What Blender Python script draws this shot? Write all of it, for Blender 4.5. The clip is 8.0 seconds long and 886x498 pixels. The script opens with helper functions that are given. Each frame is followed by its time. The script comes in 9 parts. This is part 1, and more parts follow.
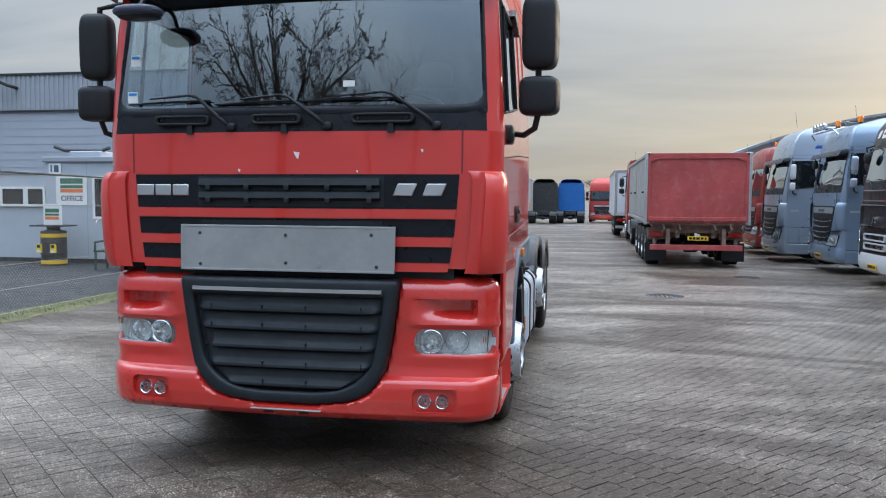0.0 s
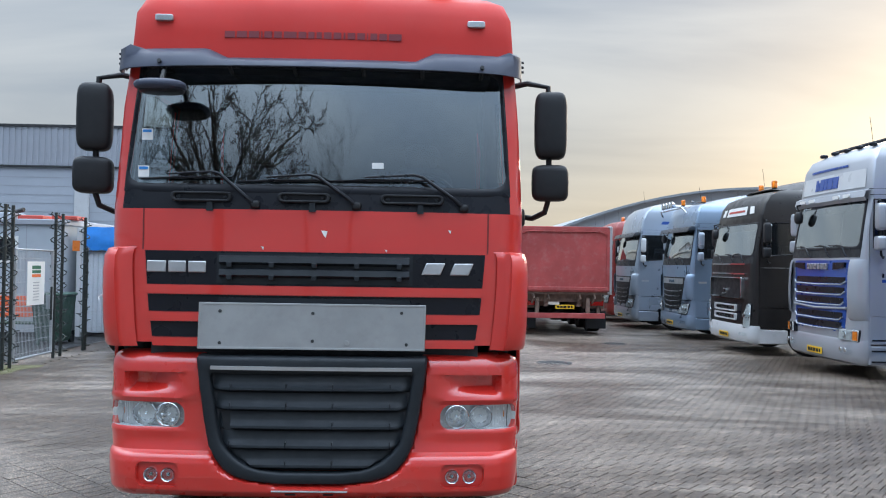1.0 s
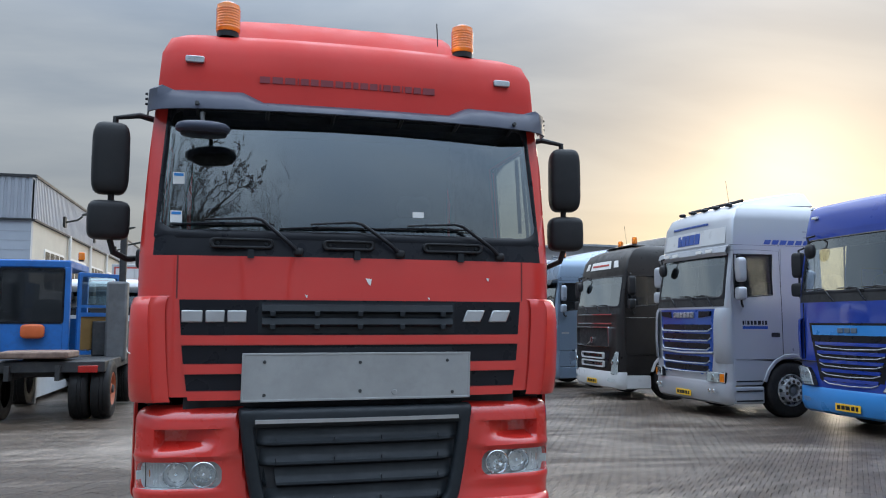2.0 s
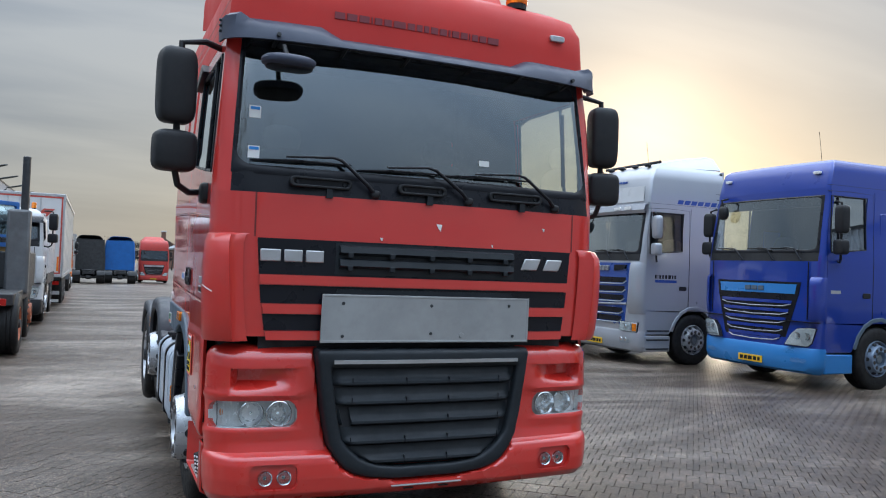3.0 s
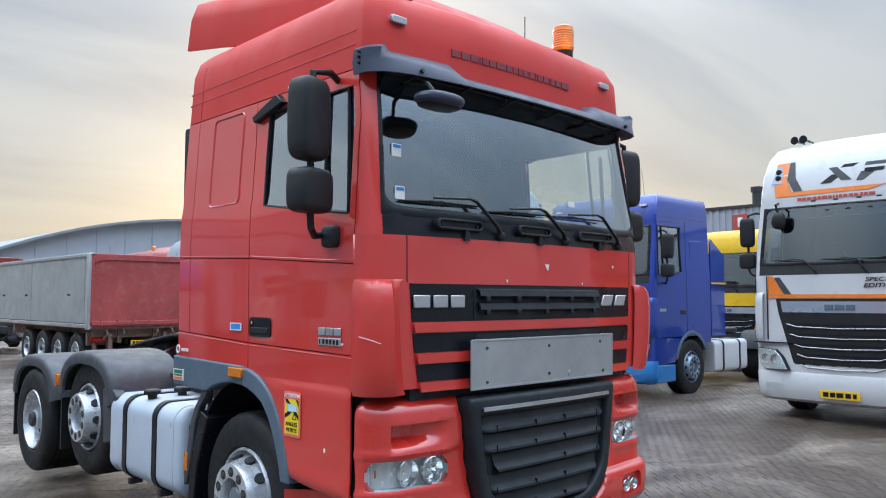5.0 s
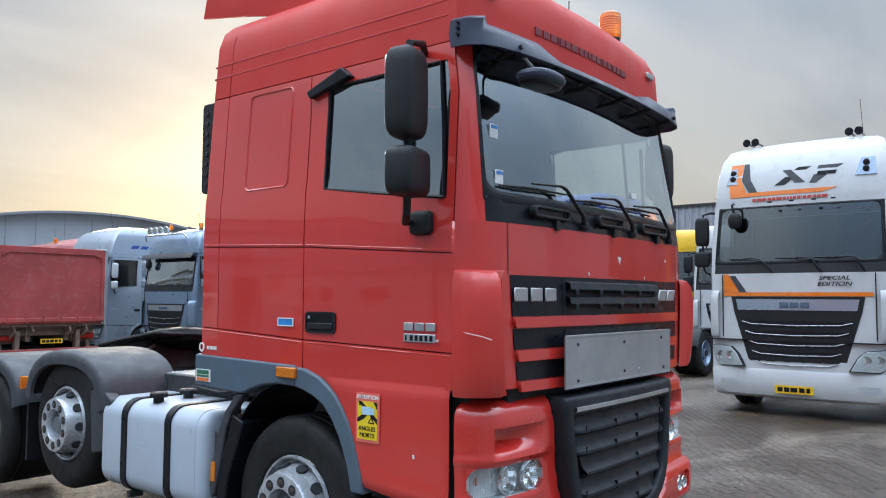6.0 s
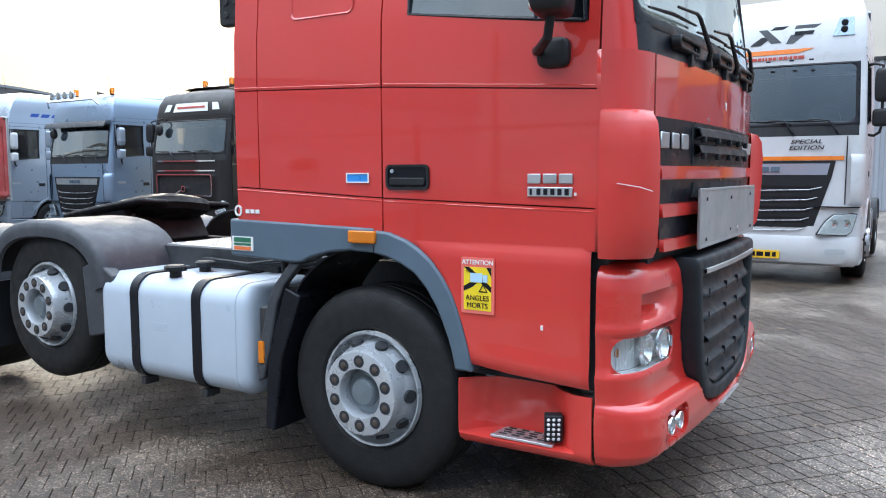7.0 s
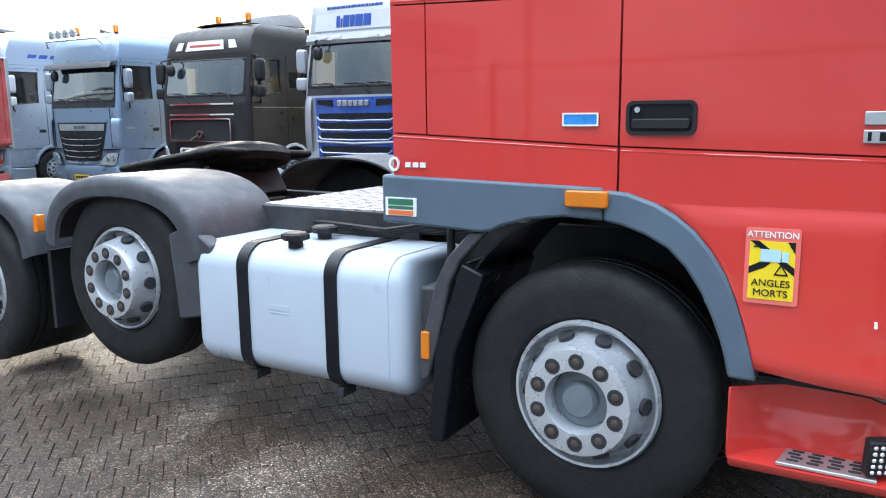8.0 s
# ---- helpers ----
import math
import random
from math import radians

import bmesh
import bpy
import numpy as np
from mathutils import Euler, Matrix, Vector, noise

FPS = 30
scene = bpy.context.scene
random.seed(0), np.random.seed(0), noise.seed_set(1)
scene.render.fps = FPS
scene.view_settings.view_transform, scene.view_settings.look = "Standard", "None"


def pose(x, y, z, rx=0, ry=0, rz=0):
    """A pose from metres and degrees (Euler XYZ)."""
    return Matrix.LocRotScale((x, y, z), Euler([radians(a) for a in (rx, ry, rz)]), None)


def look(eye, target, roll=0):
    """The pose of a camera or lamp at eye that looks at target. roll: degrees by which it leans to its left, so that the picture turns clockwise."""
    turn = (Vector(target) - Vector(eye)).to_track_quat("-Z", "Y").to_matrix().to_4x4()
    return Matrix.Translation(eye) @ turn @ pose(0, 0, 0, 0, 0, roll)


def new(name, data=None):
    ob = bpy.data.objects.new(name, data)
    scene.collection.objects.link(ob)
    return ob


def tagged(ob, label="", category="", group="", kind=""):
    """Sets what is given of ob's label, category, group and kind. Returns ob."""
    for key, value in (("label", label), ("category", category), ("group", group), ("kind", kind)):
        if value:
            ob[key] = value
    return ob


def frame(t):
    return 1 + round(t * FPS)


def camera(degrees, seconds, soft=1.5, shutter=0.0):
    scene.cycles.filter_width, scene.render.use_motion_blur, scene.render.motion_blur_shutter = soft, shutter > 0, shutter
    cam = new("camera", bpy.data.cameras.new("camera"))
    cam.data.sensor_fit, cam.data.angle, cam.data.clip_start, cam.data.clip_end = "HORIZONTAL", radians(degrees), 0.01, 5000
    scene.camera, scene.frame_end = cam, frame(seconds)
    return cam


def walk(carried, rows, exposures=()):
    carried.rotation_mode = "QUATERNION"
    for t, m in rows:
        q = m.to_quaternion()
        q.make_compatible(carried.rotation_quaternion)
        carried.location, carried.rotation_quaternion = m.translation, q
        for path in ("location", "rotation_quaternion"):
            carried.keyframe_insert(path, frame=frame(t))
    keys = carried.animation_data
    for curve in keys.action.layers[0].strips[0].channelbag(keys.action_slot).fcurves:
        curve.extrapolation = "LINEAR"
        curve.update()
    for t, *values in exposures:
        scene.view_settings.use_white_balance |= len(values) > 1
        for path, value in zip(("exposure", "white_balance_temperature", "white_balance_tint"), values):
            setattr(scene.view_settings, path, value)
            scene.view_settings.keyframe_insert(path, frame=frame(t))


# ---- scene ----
cam = camera(59.1, 8.0, soft=1.1)
METRES, EYE, TILT, LEAN, TURN = 9.516, 1.608, 0.0, 0.0, 10.4
ROWS = [
    (0.0, 0.0, 0.0, 0.0, 0.02, -3.84, -0.29),
    (0.5, -0.0584, -0.0049, 0.0018, -4.94, -2.23, -0.79),
    (1.0, -0.1192, -0.0067, 0.0073, -11.98, 1.11, -0.87),
    (1.2, -0.1444, -0.0016, 0.0061, -14.88, 2.61, -0.84),
    (2.3, -0.2866, 0.0390, 0.0003, -27.53, 5.48, -0.33),
    (2.5, -0.3065, 0.0501, 0.0058, -29.22, 4.02, -1.01),
    (3.0, -0.3676, 0.0776, -0.0004, -34.56, 1.4, -2.19),
    (3.5, -0.4183, 0.1144, -0.0046, -38.79, -1.04, -3.49),
    (4.0, -0.464, 0.1566, -0.0055, -43.0, -1.97, -3.98),
    (4.5, -0.5089, 0.1969, -0.0041, -49.43, -0.91, -3.13),
    (5.0, -0.535, 0.2472, 0.0048, -54.22, 3.67, -0.04),
    (5.2, -0.5492, 0.2650, 0.0061, -55.72, 5.74, 0.67),
    (6.3, -0.5627, 0.3925, -0.0026, -64.29, 1.25, -0.30),
    (6.5, -0.5613, 0.4172, -0.0061, -65.68, -1.06, -0.27),
    (7.0, -0.5502, 0.4761, -0.0107, -69.18, -5.56, 0.12),
    (7.5, -0.5201, 0.5395, -0.0104, -69.96, -8.46, 0.64),
    (8.0, -0.4925, 0.6023, -0.0111, -69.97, -9.7, 0.57),
]
walk(cam, [(t, pose(1.7355, -4.3875, EYE, TILT, LEAN, TURN) @ pose(METRES * x, METRES * y, METRES * z, 90 + pitch, roll, yaw)) for t, x, y, z, yaw, pitch, roll in ROWS],
     exposures=[(0.0, 0.54), (1.0, 0.66), (2.5, 0.22), (3.0, 0.34), (3.5, 0.62), (4.0, 0.74), (4.5, 0.90), (5.0, 0.66), (6.5, 0.50), (7.0, 0.98), (7.5, 1.14), (8.0, 1.22)])

# ---- sky and sun ----
SUN_AZ, SUN_EL = radians(38.5), radians(10.5)
SUN_DIR = Vector((math.sin(SUN_AZ) * math.cos(SUN_EL), math.cos(SUN_AZ) * math.cos(SUN_EL), math.sin(SUN_EL)))


def build_world():
    w = bpy.data.worlds.new("overcast_sky")
    w.use_nodes = True
    nt = w.node_tree
    nt.nodes.clear()
    N, L = nt.nodes.new, nt.links.new
    out, bg = N("ShaderNodeOutputWorld"), N("ShaderNodeBackground")
    sky = N("ShaderNodeTexSky")
    sky.sky_type, sky.sun_disc = "NISHITA", False
    sky.sun_elevation, sky.sun_rotation = SUN_EL, SUN_AZ
    sky.air_density, sky.dust_density = 1.0, 3.0
    co = N("ShaderNodeTexCoord")
    # cloud deck: streaks flattened towards the horizon
    sep = N("ShaderNodeSeparateXYZ")
    L(co.outputs["Generated"], sep.inputs[0])
    zc = N("ShaderNodeMath"); zc.operation = "MAXIMUM"; zc.inputs[1].default_value = 0.0
    L(sep.outputs["Z"], zc.inputs[0])
    za = N("ShaderNodeMath"); za.operation = "ADD"; za.inputs[1].default_value = 0.16
    L(zc.outputs[0], za.inputs[0])
    dv = N("ShaderNodeVectorMath"); dv.operation = "DIVIDE"
    cmb = N("ShaderNodeCombineXYZ")
    for k in range(3):
        L(za.outputs[0], cmb.inputs[k])
    L(co.outputs["Generated"], dv.inputs[0]); L(cmb.outputs[0], dv.inputs[1])
    mp = N("ShaderNodeMapping")
    mp.inputs["Rotation"].default_value = (0, 0, radians(-35))
    mp.inputs["Scale"].default_value = (0.55, 1.5, 1.0)
    L(dv.outputs[0], mp.inputs[0])
    n1 = N("ShaderNodeTexNoise"); n1.inputs["Scale"].default_value = 1.1; n1.inputs["Detail"].default_value = 6; n1.inputs["Roughness"].default_value = 0.5
    n1.inputs["Distortion"].default_value = 0.4
    L(mp.outputs[0], n1.inputs["Vector"])
    cr = N("ShaderNodeValToRGB")
    cr.color_ramp.elements[0].position, cr.color_ramp.elements[0].color = 0.36, (0.32, 0.40, 0.515, 1)
    cr.color_ramp.elements[1].position, cr.color_ramp.elements[1].color = 0.66, (0.59, 0.65, 0.715, 1)
    L(n1.outputs["Fac"], cr.inputs["Fac"])
    # the pale band of the low sky
    hz = N("ShaderNodeMapRange"); hz.inputs["From Min"].default_value = 0.0; hz.inputs["From Max"].default_value = 0.38
    hz.inputs["To Min"].default_value = 1.0; hz.inputs["To Max"].default_value = 0.0
    L(zc.outputs[0], hz.inputs["Value"])
    hp = N("ShaderNodeMath"); hp.operation = "POWER"; hp.inputs[1].default_value = 1.6
    L(hz.outputs[0], hp.inputs[0])
    dot = N("ShaderNodeVectorMath"); dot.operation = "DOT_PRODUCT"; dot.inputs[1].default_value = SUN_DIR
    L(co.outputs["Generated"], dot.inputs[0])
    side = N("ShaderNodeMapRange"); side.inputs["From Min"].default_value = -0.1; side.inputs["From Max"].default_value = 1.0
    L(dot.outputs["Value"], side.inputs["Value"])
    hm = N("ShaderNodeMath"); hm.operation = "MULTIPLY"
    L(hp.outputs[0], hm.inputs[0]); L(side.outputs[0], hm.inputs[1])
    warm = N("ShaderNodeMixRGB"); warm.inputs[2].default_value = (0.535, 0.495, 0.395, 1)
    L(hm.outputs[0], warm.inputs[0]); L(cr.outputs[0], warm.inputs[1])
    # glow of the sun behind thin cloud
    glow = None
    for p, k, col in ((14.0, 0.010, (1.0, 0.87, 0.60, 1)), (420.0, 0.30, (1.0, 0.93, 0.74, 1))):
        mx = N("ShaderNodeMath"); mx.operation = "MAXIMUM"; mx.inputs[1].default_value = 0.0
        L(dot.outputs["Value"], mx.inputs[0])
        pw = N("ShaderNodeMath"); pw.operation = "POWER"; pw.inputs[1].default_value = p
        L(mx.outputs[0], pw.inputs[0])
        ml = N("ShaderNodeMath"); ml.operation = "MULTIPLY"; ml.inputs[1].default_value = k
        L(pw.outputs[0], ml.inputs[0])
        ad = N("ShaderNodeMixRGB"); ad.blend_type = "ADD"; ad.inputs[2].default_value = col
        L(ml.outputs[0], ad.inputs[0])
        L((glow or warm).outputs[0], ad.inputs[1])
        glow = ad
    # the clear sky shows faintly through the deck
    nsky = N("ShaderNodeMixRGB"); nsky.blend_type = "MULTIPLY"; nsky.inputs[0].default_value = 1.0
    nsky.inputs[2].default_value = (0.10, 0.10, 0.10, 1)
    L(sky.outputs[0], nsky.inputs[1])
    mixs = N("ShaderNodeMixRGB"); mixs.inputs[0].default_value = 0.86
    L(nsky.outputs[0], mixs.inputs[1]); L(glow.outputs[0], mixs.inputs[2])
    # an overcast deck is brightest overhead
    zen = N("ShaderNodeMapRange"); zen.interpolation_type = "SMOOTHSTEP"
    zen.inputs["From Min"].default_value = 0.30; zen.inputs["From Max"].default_value = 0.95
    zen.inputs["To Min"].default_value = 1.0; zen.inputs["To Max"].default_value = 8.6
    L(zc.outputs[0], zen.inputs["Value"])
    zm = N("ShaderNodeMixRGB"); zm.blend_type = "MULTIPLY"; zm.inputs[0].default_value = 1.0
    L(mixs.outputs[0], zm.inputs[1]); L(zen.outputs[0], zm.inputs[2])
    # the deck is thicker and bluer away from the sun
    anti = N("ShaderNodeMapRange"); anti.interpolation_type = "SMOOTHSTEP"
    anti.inputs["From Min"].default_value = -0.95; anti.inputs["From Max"].default_value = 0.15
    L(dot.outputs["Value"], anti.inputs["Value"])
    shade = N("ShaderNodeMixRGB"); shade.inputs[1].default_value = (0.73, 0.80, 0.88, 1); shade.inputs[2].default_value = (1, 1, 1, 1)
    L(anti.outputs[0], shade.inputs[0])
    am = N("ShaderNodeMixRGB"); am.blend_type = "MULTIPLY"; am.inputs[0].default_value = 1.0
    L(zm.outputs[0], am.inputs[1]); L(shade.outputs[0], am.inputs[2])
    L(am.outputs[0], bg.inputs["Color"])
    bg.inputs["Strength"].default_value = 0.68
    L(bg.outputs[0], out.inputs[0])
    scene.world = w


build_world()
sun = new("sun", bpy.data.lights.new("sun", "SUN"))
sun.data.energy, sun.data.angle, sun.data.color = 0.9, radians(25), (1.0, 0.87, 0.68)
sun.matrix_world = look(SUN_DIR * 100, (0, 0, 0))

# ---- materials ----
MATS = {}


def surface(name, col, rough=0.5, metal=0.0, var=0.10, scale=3.0, bump=0.0, bscale=150.0, coat=0.0, dirt=0.0, dirt_col=(0.10, 0.085, 0.07), rvar=0.12, island=0.0, spec=0.5, coat_ior=1.5):
    m = bpy.data.materials.new(name)
    m.use_nodes = True
    nt = m.node_tree
    N, L = nt.nodes.new, nt.links.new
    b = nt.nodes["Principled BSDF"]
    b.inputs["Metallic"].default_value = metal
    b.inputs["Coat Weight"].default_value = coat
    b.inputs["Coat Roughness"].default_value = 0.05
    b.inputs["Coat IOR"].default_value = coat_ior
    b.inputs["Specular IOR Level"].default_value = spec
    co = N("ShaderNodeTexCoord")
    n = N("ShaderNodeTexNoise"); n.inputs["Scale"].default_value = scale; n.inputs["Detail"].default_value = 5; n.inputs["Roughness"].default_value = 0.6
    L(co.outputs["Object"], n.inputs["Vector"])
    mr = N("ShaderNodeMapRange"); mr.inputs["From Min"].default_value = 0.3; mr.inputs["From Max"].default_value = 0.7
    mr.inputs["To Min"].default_value = 1 - var; mr.inputs["To Max"].default_value = 1 + var
    L(n.outputs["Fac"], mr.inputs["Value"])
    mul = N("ShaderNodeMixRGB"); mul.blend_type = "MULTIPLY"; mul.inputs[0].default_value = 1.0
    mul.inputs[1].default_value = (*col, 1)
    L(mr.outputs[0], mul.inputs[2])
    last = mul
    if island:
        oi = N("ShaderNodeNewGeometry")
        ir = N("ShaderNodeMapRange"); ir.inputs["To Min"].default_value = 1 - island; ir.inputs["To Max"].default_value = 1 + island
        L(oi.outputs["Random Per Island"], ir.inputs["Value"])
        m2 = N("ShaderNodeMixRGB"); m2.blend_type = "MULTIPLY"; m2.inputs[0].default_value = 1.0
        L(last.outputs[0], m2.inputs[1]); L(ir.outputs[0], m2.inputs[2])
        last = m2
    if dirt:
        n3 = N("ShaderNodeTexNoise"); n3.inputs["Scale"].default_value = scale * 4.3; n3.inputs["Detail"].default_value = 8; n3.inputs["Roughness"].default_value = 0.7
        L(co.outputs["Object"], n3.inputs["Vector"])
        r3 = N("ShaderNodeMapRange"); r3.inputs["From Min"].default_value = 0.5; r3.inputs["From Max"].default_value = 0.75
        r3.inputs["To Max"].default_value = dirt
        L(n3.outputs["Fac"], r3.inputs["Value"])
        dm = N("ShaderNodeMixRGB"); dm.inputs[2].default_value = (*dirt_col, 1)
        L(r3.outputs[0], dm.inputs[0]); L(last.outputs[0], dm.inputs[1])
        last = dm
    L(last.outputs[0], b.inputs["Base Color"])
    n2 = N("ShaderNodeTexNoise"); n2.inputs["Scale"].default_value = scale * 2.7; n2.inputs["Detail"].default_value = 4
    L(co.outputs["Object"], n2.inputs["Vector"])
    rr = N("ShaderNodeMapRange"); rr.inputs["From Min"].default_value = 0.3; rr.inputs["From Max"].default_value = 0.7
    rr.inputs["To Min"].default_value = max(0.02, rough - rvar); rr.inputs["To Max"].default_value = min(1, rough + rvar)
    L(n2.outputs["Fac"], rr.inputs["Value"]); L(rr.outputs[0], b.inputs["Roughness"])
    if bump:
        nb = N("ShaderNodeTexNoise"); nb.inputs["Scale"].default_value = bscale; nb.inputs["Detail"].default_value = 3
        L(co.outputs["Object"], nb.inputs["Vector"])
        bp = N("ShaderNodeBump"); bp.inputs["Strength"].default_value = bump; bp.inputs["Distance"].default_value = 0.01
        L(nb.outputs["Fac"], bp.inputs["Height"]); L(bp.outputs[0], b.inputs["Normal"])
    MATS[name] = m
    return m


def glass_mat(name, tint, gloss=0.13, power=2.0):
    m = bpy.data.materials.new(name)
    m.use_nodes = True
    nt = m.node_tree
    nt.nodes.clear()
    N, L = nt.nodes.new, nt.links.new
    out, mix = N("ShaderNodeOutputMaterial"), N("ShaderNodeMixShader")
    tr, gl, lw = N("ShaderNodeBsdfTransparent"), N("ShaderNodeBsdfGlossy"), N("ShaderNodeLayerWeight")
    tr.inputs[0].default_value = (*tint, 1)
    gl.inputs["Roughness"].default_value = 0.012
    gl.inputs[0].default_value = (0.86, 0.95, 1.0, 1)
    lw.inputs["Blend"].default_value = 0.5
    pw, ml = N("ShaderNodeMath"), N("ShaderNodeMath")
    pw.operation, pw.inputs[1].default_value = "POWER", power
    ml.operation, ml.inputs[1].default_value, ml.inputs[2].default_value = "MULTIPLY_ADD", 1.0 - gloss, gloss
    L(lw.outputs["Facing"], pw.inputs[0]); L(pw.outputs[0], ml.inputs[0]); L(ml.outputs[0], mix.inputs[0])
    L(tr.outputs[0], mix.inputs[1]); L(gl.outputs[0], mix.inputs[2]); L(mix.outputs[0], out.inputs[0])
    MATS[name] = m
    return m


def lamp_lens(name, col, rough=0.1):
    m = surface(name, col, rough, 0, 0.05, 20, 0.15, 90, rvar=0.04)
    m.node_tree.nodes["Principled BSDF"].inputs["Transmission Weight"].default_value = 0.35
    return m


red = surface("red_paint", (0.60, 0.036, 0.028), 0.34, 0, 0.05, 1.3, 0.012, 260, coat=1.0, dirt=0.08, dirt_col=(0.44, 0.075, 0.06), rvar=0.06, spec=0.25, coat_ior=1.6)
red_gloss = surface("red_bumper_paint", (0.60, 0.030, 0.022), 0.30, 0, 0.05, 1.6, 0.01, 300, coat=1.0, dirt=0.08, dirt_col=(0.42, 0.07, 0.055), rvar=0.06, spec=0.3, coat_ior=1.65)
# duller copy of the cab red keeps overhead sky glare off the roof
roof_red = surface("red_low_glare_moulding", (0.56, 0.040, 0.033), 0.55, 0, 0.07, 1.4, 0.03, 320, coat=0.08, dirt=0.12, dirt_col=(0.42, 0.085, 0.07), spec=0.18)
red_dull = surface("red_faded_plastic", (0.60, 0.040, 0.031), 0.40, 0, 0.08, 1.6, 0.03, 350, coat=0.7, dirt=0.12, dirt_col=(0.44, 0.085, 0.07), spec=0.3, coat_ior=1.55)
lamp_dark = surface("lamp_dark_chrome", (0.16, 0.17, 0.18), 0.25, 0.8, 0.05, 8)
black_pl = surface("black_plastic", (0.012, 0.013, 0.015), 0.5, 0, 0.25, 4, 0.12, 500, dirt=0.15, dirt_col=(0.035, 0.035, 0.036), spec=0.35)
black_gl = surface("black_trim", (0.007, 0.008, 0.012), 0.33, 0, 0.2, 3, spec=0.3)
grille_pl = surface("grille_plastic", (0.014, 0.018, 0.022), 0.5, 0, 0.25, 4, 0.1, 400, dirt=0.2, dirt_col=(0.04, 0.046, 0.05), spec=0.3)
grey_pl = surface("grey_blue_panel", (0.085, 0.125, 0.165), 0.5, 0, 0.1, 3, 0.05, 400, dirt=0.15)
fender_pl = surface("fender_plastic", (0.044, 0.048, 0.056), 0.5, 0, 0.2, 3, 0.15, 350, dirt=0.35, dirt_col=(0.13, 0.13, 0.13))
rubber = surface("tyre_rubber", (0.010, 0.010, 0.0105), 0.62, 0, 0.3, 5, 0.25, 120, dirt=0.4, dirt_col=(0.030, 0.028, 0.026), spec=0.35)
steel = surface("wheel_steel", (0.50, 0.52, 0.545), 0.30, 0.45, 0.06, 3, 0.02, 200, dirt=0.12, dirt_col=(0.34, 0.31, 0.28), coat=0.3)
chrome = surface("chrome", (0.72, 0.73, 0.74), 0.09, 1.0, 0.05, 5)
alu = surface("aluminium", (0.52, 0.53, 0.54), 0.42, 0.8, 0.12, 3, 0.05, 300, dirt=0.15, dirt_col=(0.3, 0.3, 0.3))
tread_alu = surface("tread_plate", (0.50, 0.51, 0.52), 0.35, 0.7, 0.2, 5, 0.5, 60)
tank_white = surface("tank_white_paint", (0.45, 0.51, 0.58), 0.38, 0, 0.05, 2, 0.02, 200, coat=0.1, dirt=0.10, dirt_col=(0.45, 0.46, 0.46))
plate_grey = surface("plate_holder_grey", (0.34, 0.35, 0.35), 0.45, 0.4, 0.12, 3, 0.05, 200, dirt=0.25, dirt_col=(0.22, 0.22, 0.21))
dark_metal = surface("chassis_dark", (0.035, 0.037, 0.040), 0.6, 0.2, 0.3, 4, 0.2, 100, dirt=0.4, dirt_col=(0.10, 0.085, 0.07))
dark_in = surface("dark_interior", (0.022, 0.024, 0.028), 0.75, 0, 0.2, 6, 0.1, 200)
seat_cloth = surface("seat_cloth", (0.045, 0.048, 0.055), 0.9, 0, 0.2, 8, 0.2, 300)
amber = lamp_lens("amber_lens", (0.95, 0.27, 0.02))
red_lens = lamp_lens("red_lens", (0.55, 0.02, 0.015))
white_paint = surface("white_paint", (0.56, 0.57, 0.58), 0.35, 0, 0.05, 2, coat=0.3, dirt=0.12, dirt_col=(0.5, 0.48, 0.45))
white_sign = surface("white_sign", (0.78, 0.78, 0.76), 0.4, 0, 0.04, 4)
blue_tag = surface("blue_tag", (0.03, 0.25, 0.65), 0.35, 0, 0.1, 10)
yellow_sign = surface("yellow_sign", (0.85, 0.62, 0.02), 0.4, 0, 0.05, 10)
plate_yellow = surface("number_plate_yellow", (0.80, 0.48, 0.02), 0.4, 0, 0.05, 10)
green_sign = surface("green_print", (0.03, 0.16, 0.09), 0.5)
orange_sign = surface("orange_print", (0.80, 0.18, 0.05), 0.45)
blue_paint = surface("blue_metallic_paint", (0.008, 0.040, 0.30), 0.32, 0.15, 0.03, 0.7, coat=1.0, rvar=0.05, spec=0.3, coat_ior=1.6)
sky_blue = surface("light_blue_paint", (0.03, 0.24, 0.62), 0.3, 0.2, 0.03, 0.7, coat=0.5, rvar=0.05)
silver_blue = surface("silver_blue_paint", (0.235, 0.315, 0.42), 0.3, 0.45, 0.03, 0.7, coat=0.5, rvar=0.05)
silver_pale = surface("pale_silver_paint", (0.34, 0.39, 0.46), 0.3, 0.45, 0.03, 0.7, coat=0.5, rvar=0.05)
silver = surface("silver_paint", (0.40, 0.42, 0.46), 0.32, 0.4, 0.03, 0.7, coat=0.5, rvar=0.05)
royal_blue = surface("royal_blue_paint", (0.015, 0.07, 0.33), 0.3, 0.2, 0.03, 0.7, coat=0.5, rvar=0.05)
black_paint = surface("black_paint", (0.016, 0.014, 0.014), 0.38, 0.1, 0.2, 2, coat=0.15, dirt=0.05, spec=0.35)
orange_paint = surface("orange_paint", (0.80, 0.20, 0.02), 0.3, 0, 0.06, 2, coat=0.4)
yellow_paint = surface("yellow_paint", (0.80, 0.48, 0.01), 0.35, 0, 0.08, 2, coat=0.3)
dark_red = surface("dark_red_paint", (0.30, 0.035, 0.028), 0.4, 0, 0.12, 2, coat=0.3, dirt=0.2)
tractor_blue = surface("tractor_blue_paint", (0.015, 0.13, 0.42), 0.45, 0, 0.15, 3, 0.05, 100, dirt=0.3, dirt_col=(0.05, 0.06, 0.08))
mid_blue = surface("mid_blue_paint", (0.008, 0.12, 0.40), 0.45, 0, 0.12, 3, dirt=0.2)
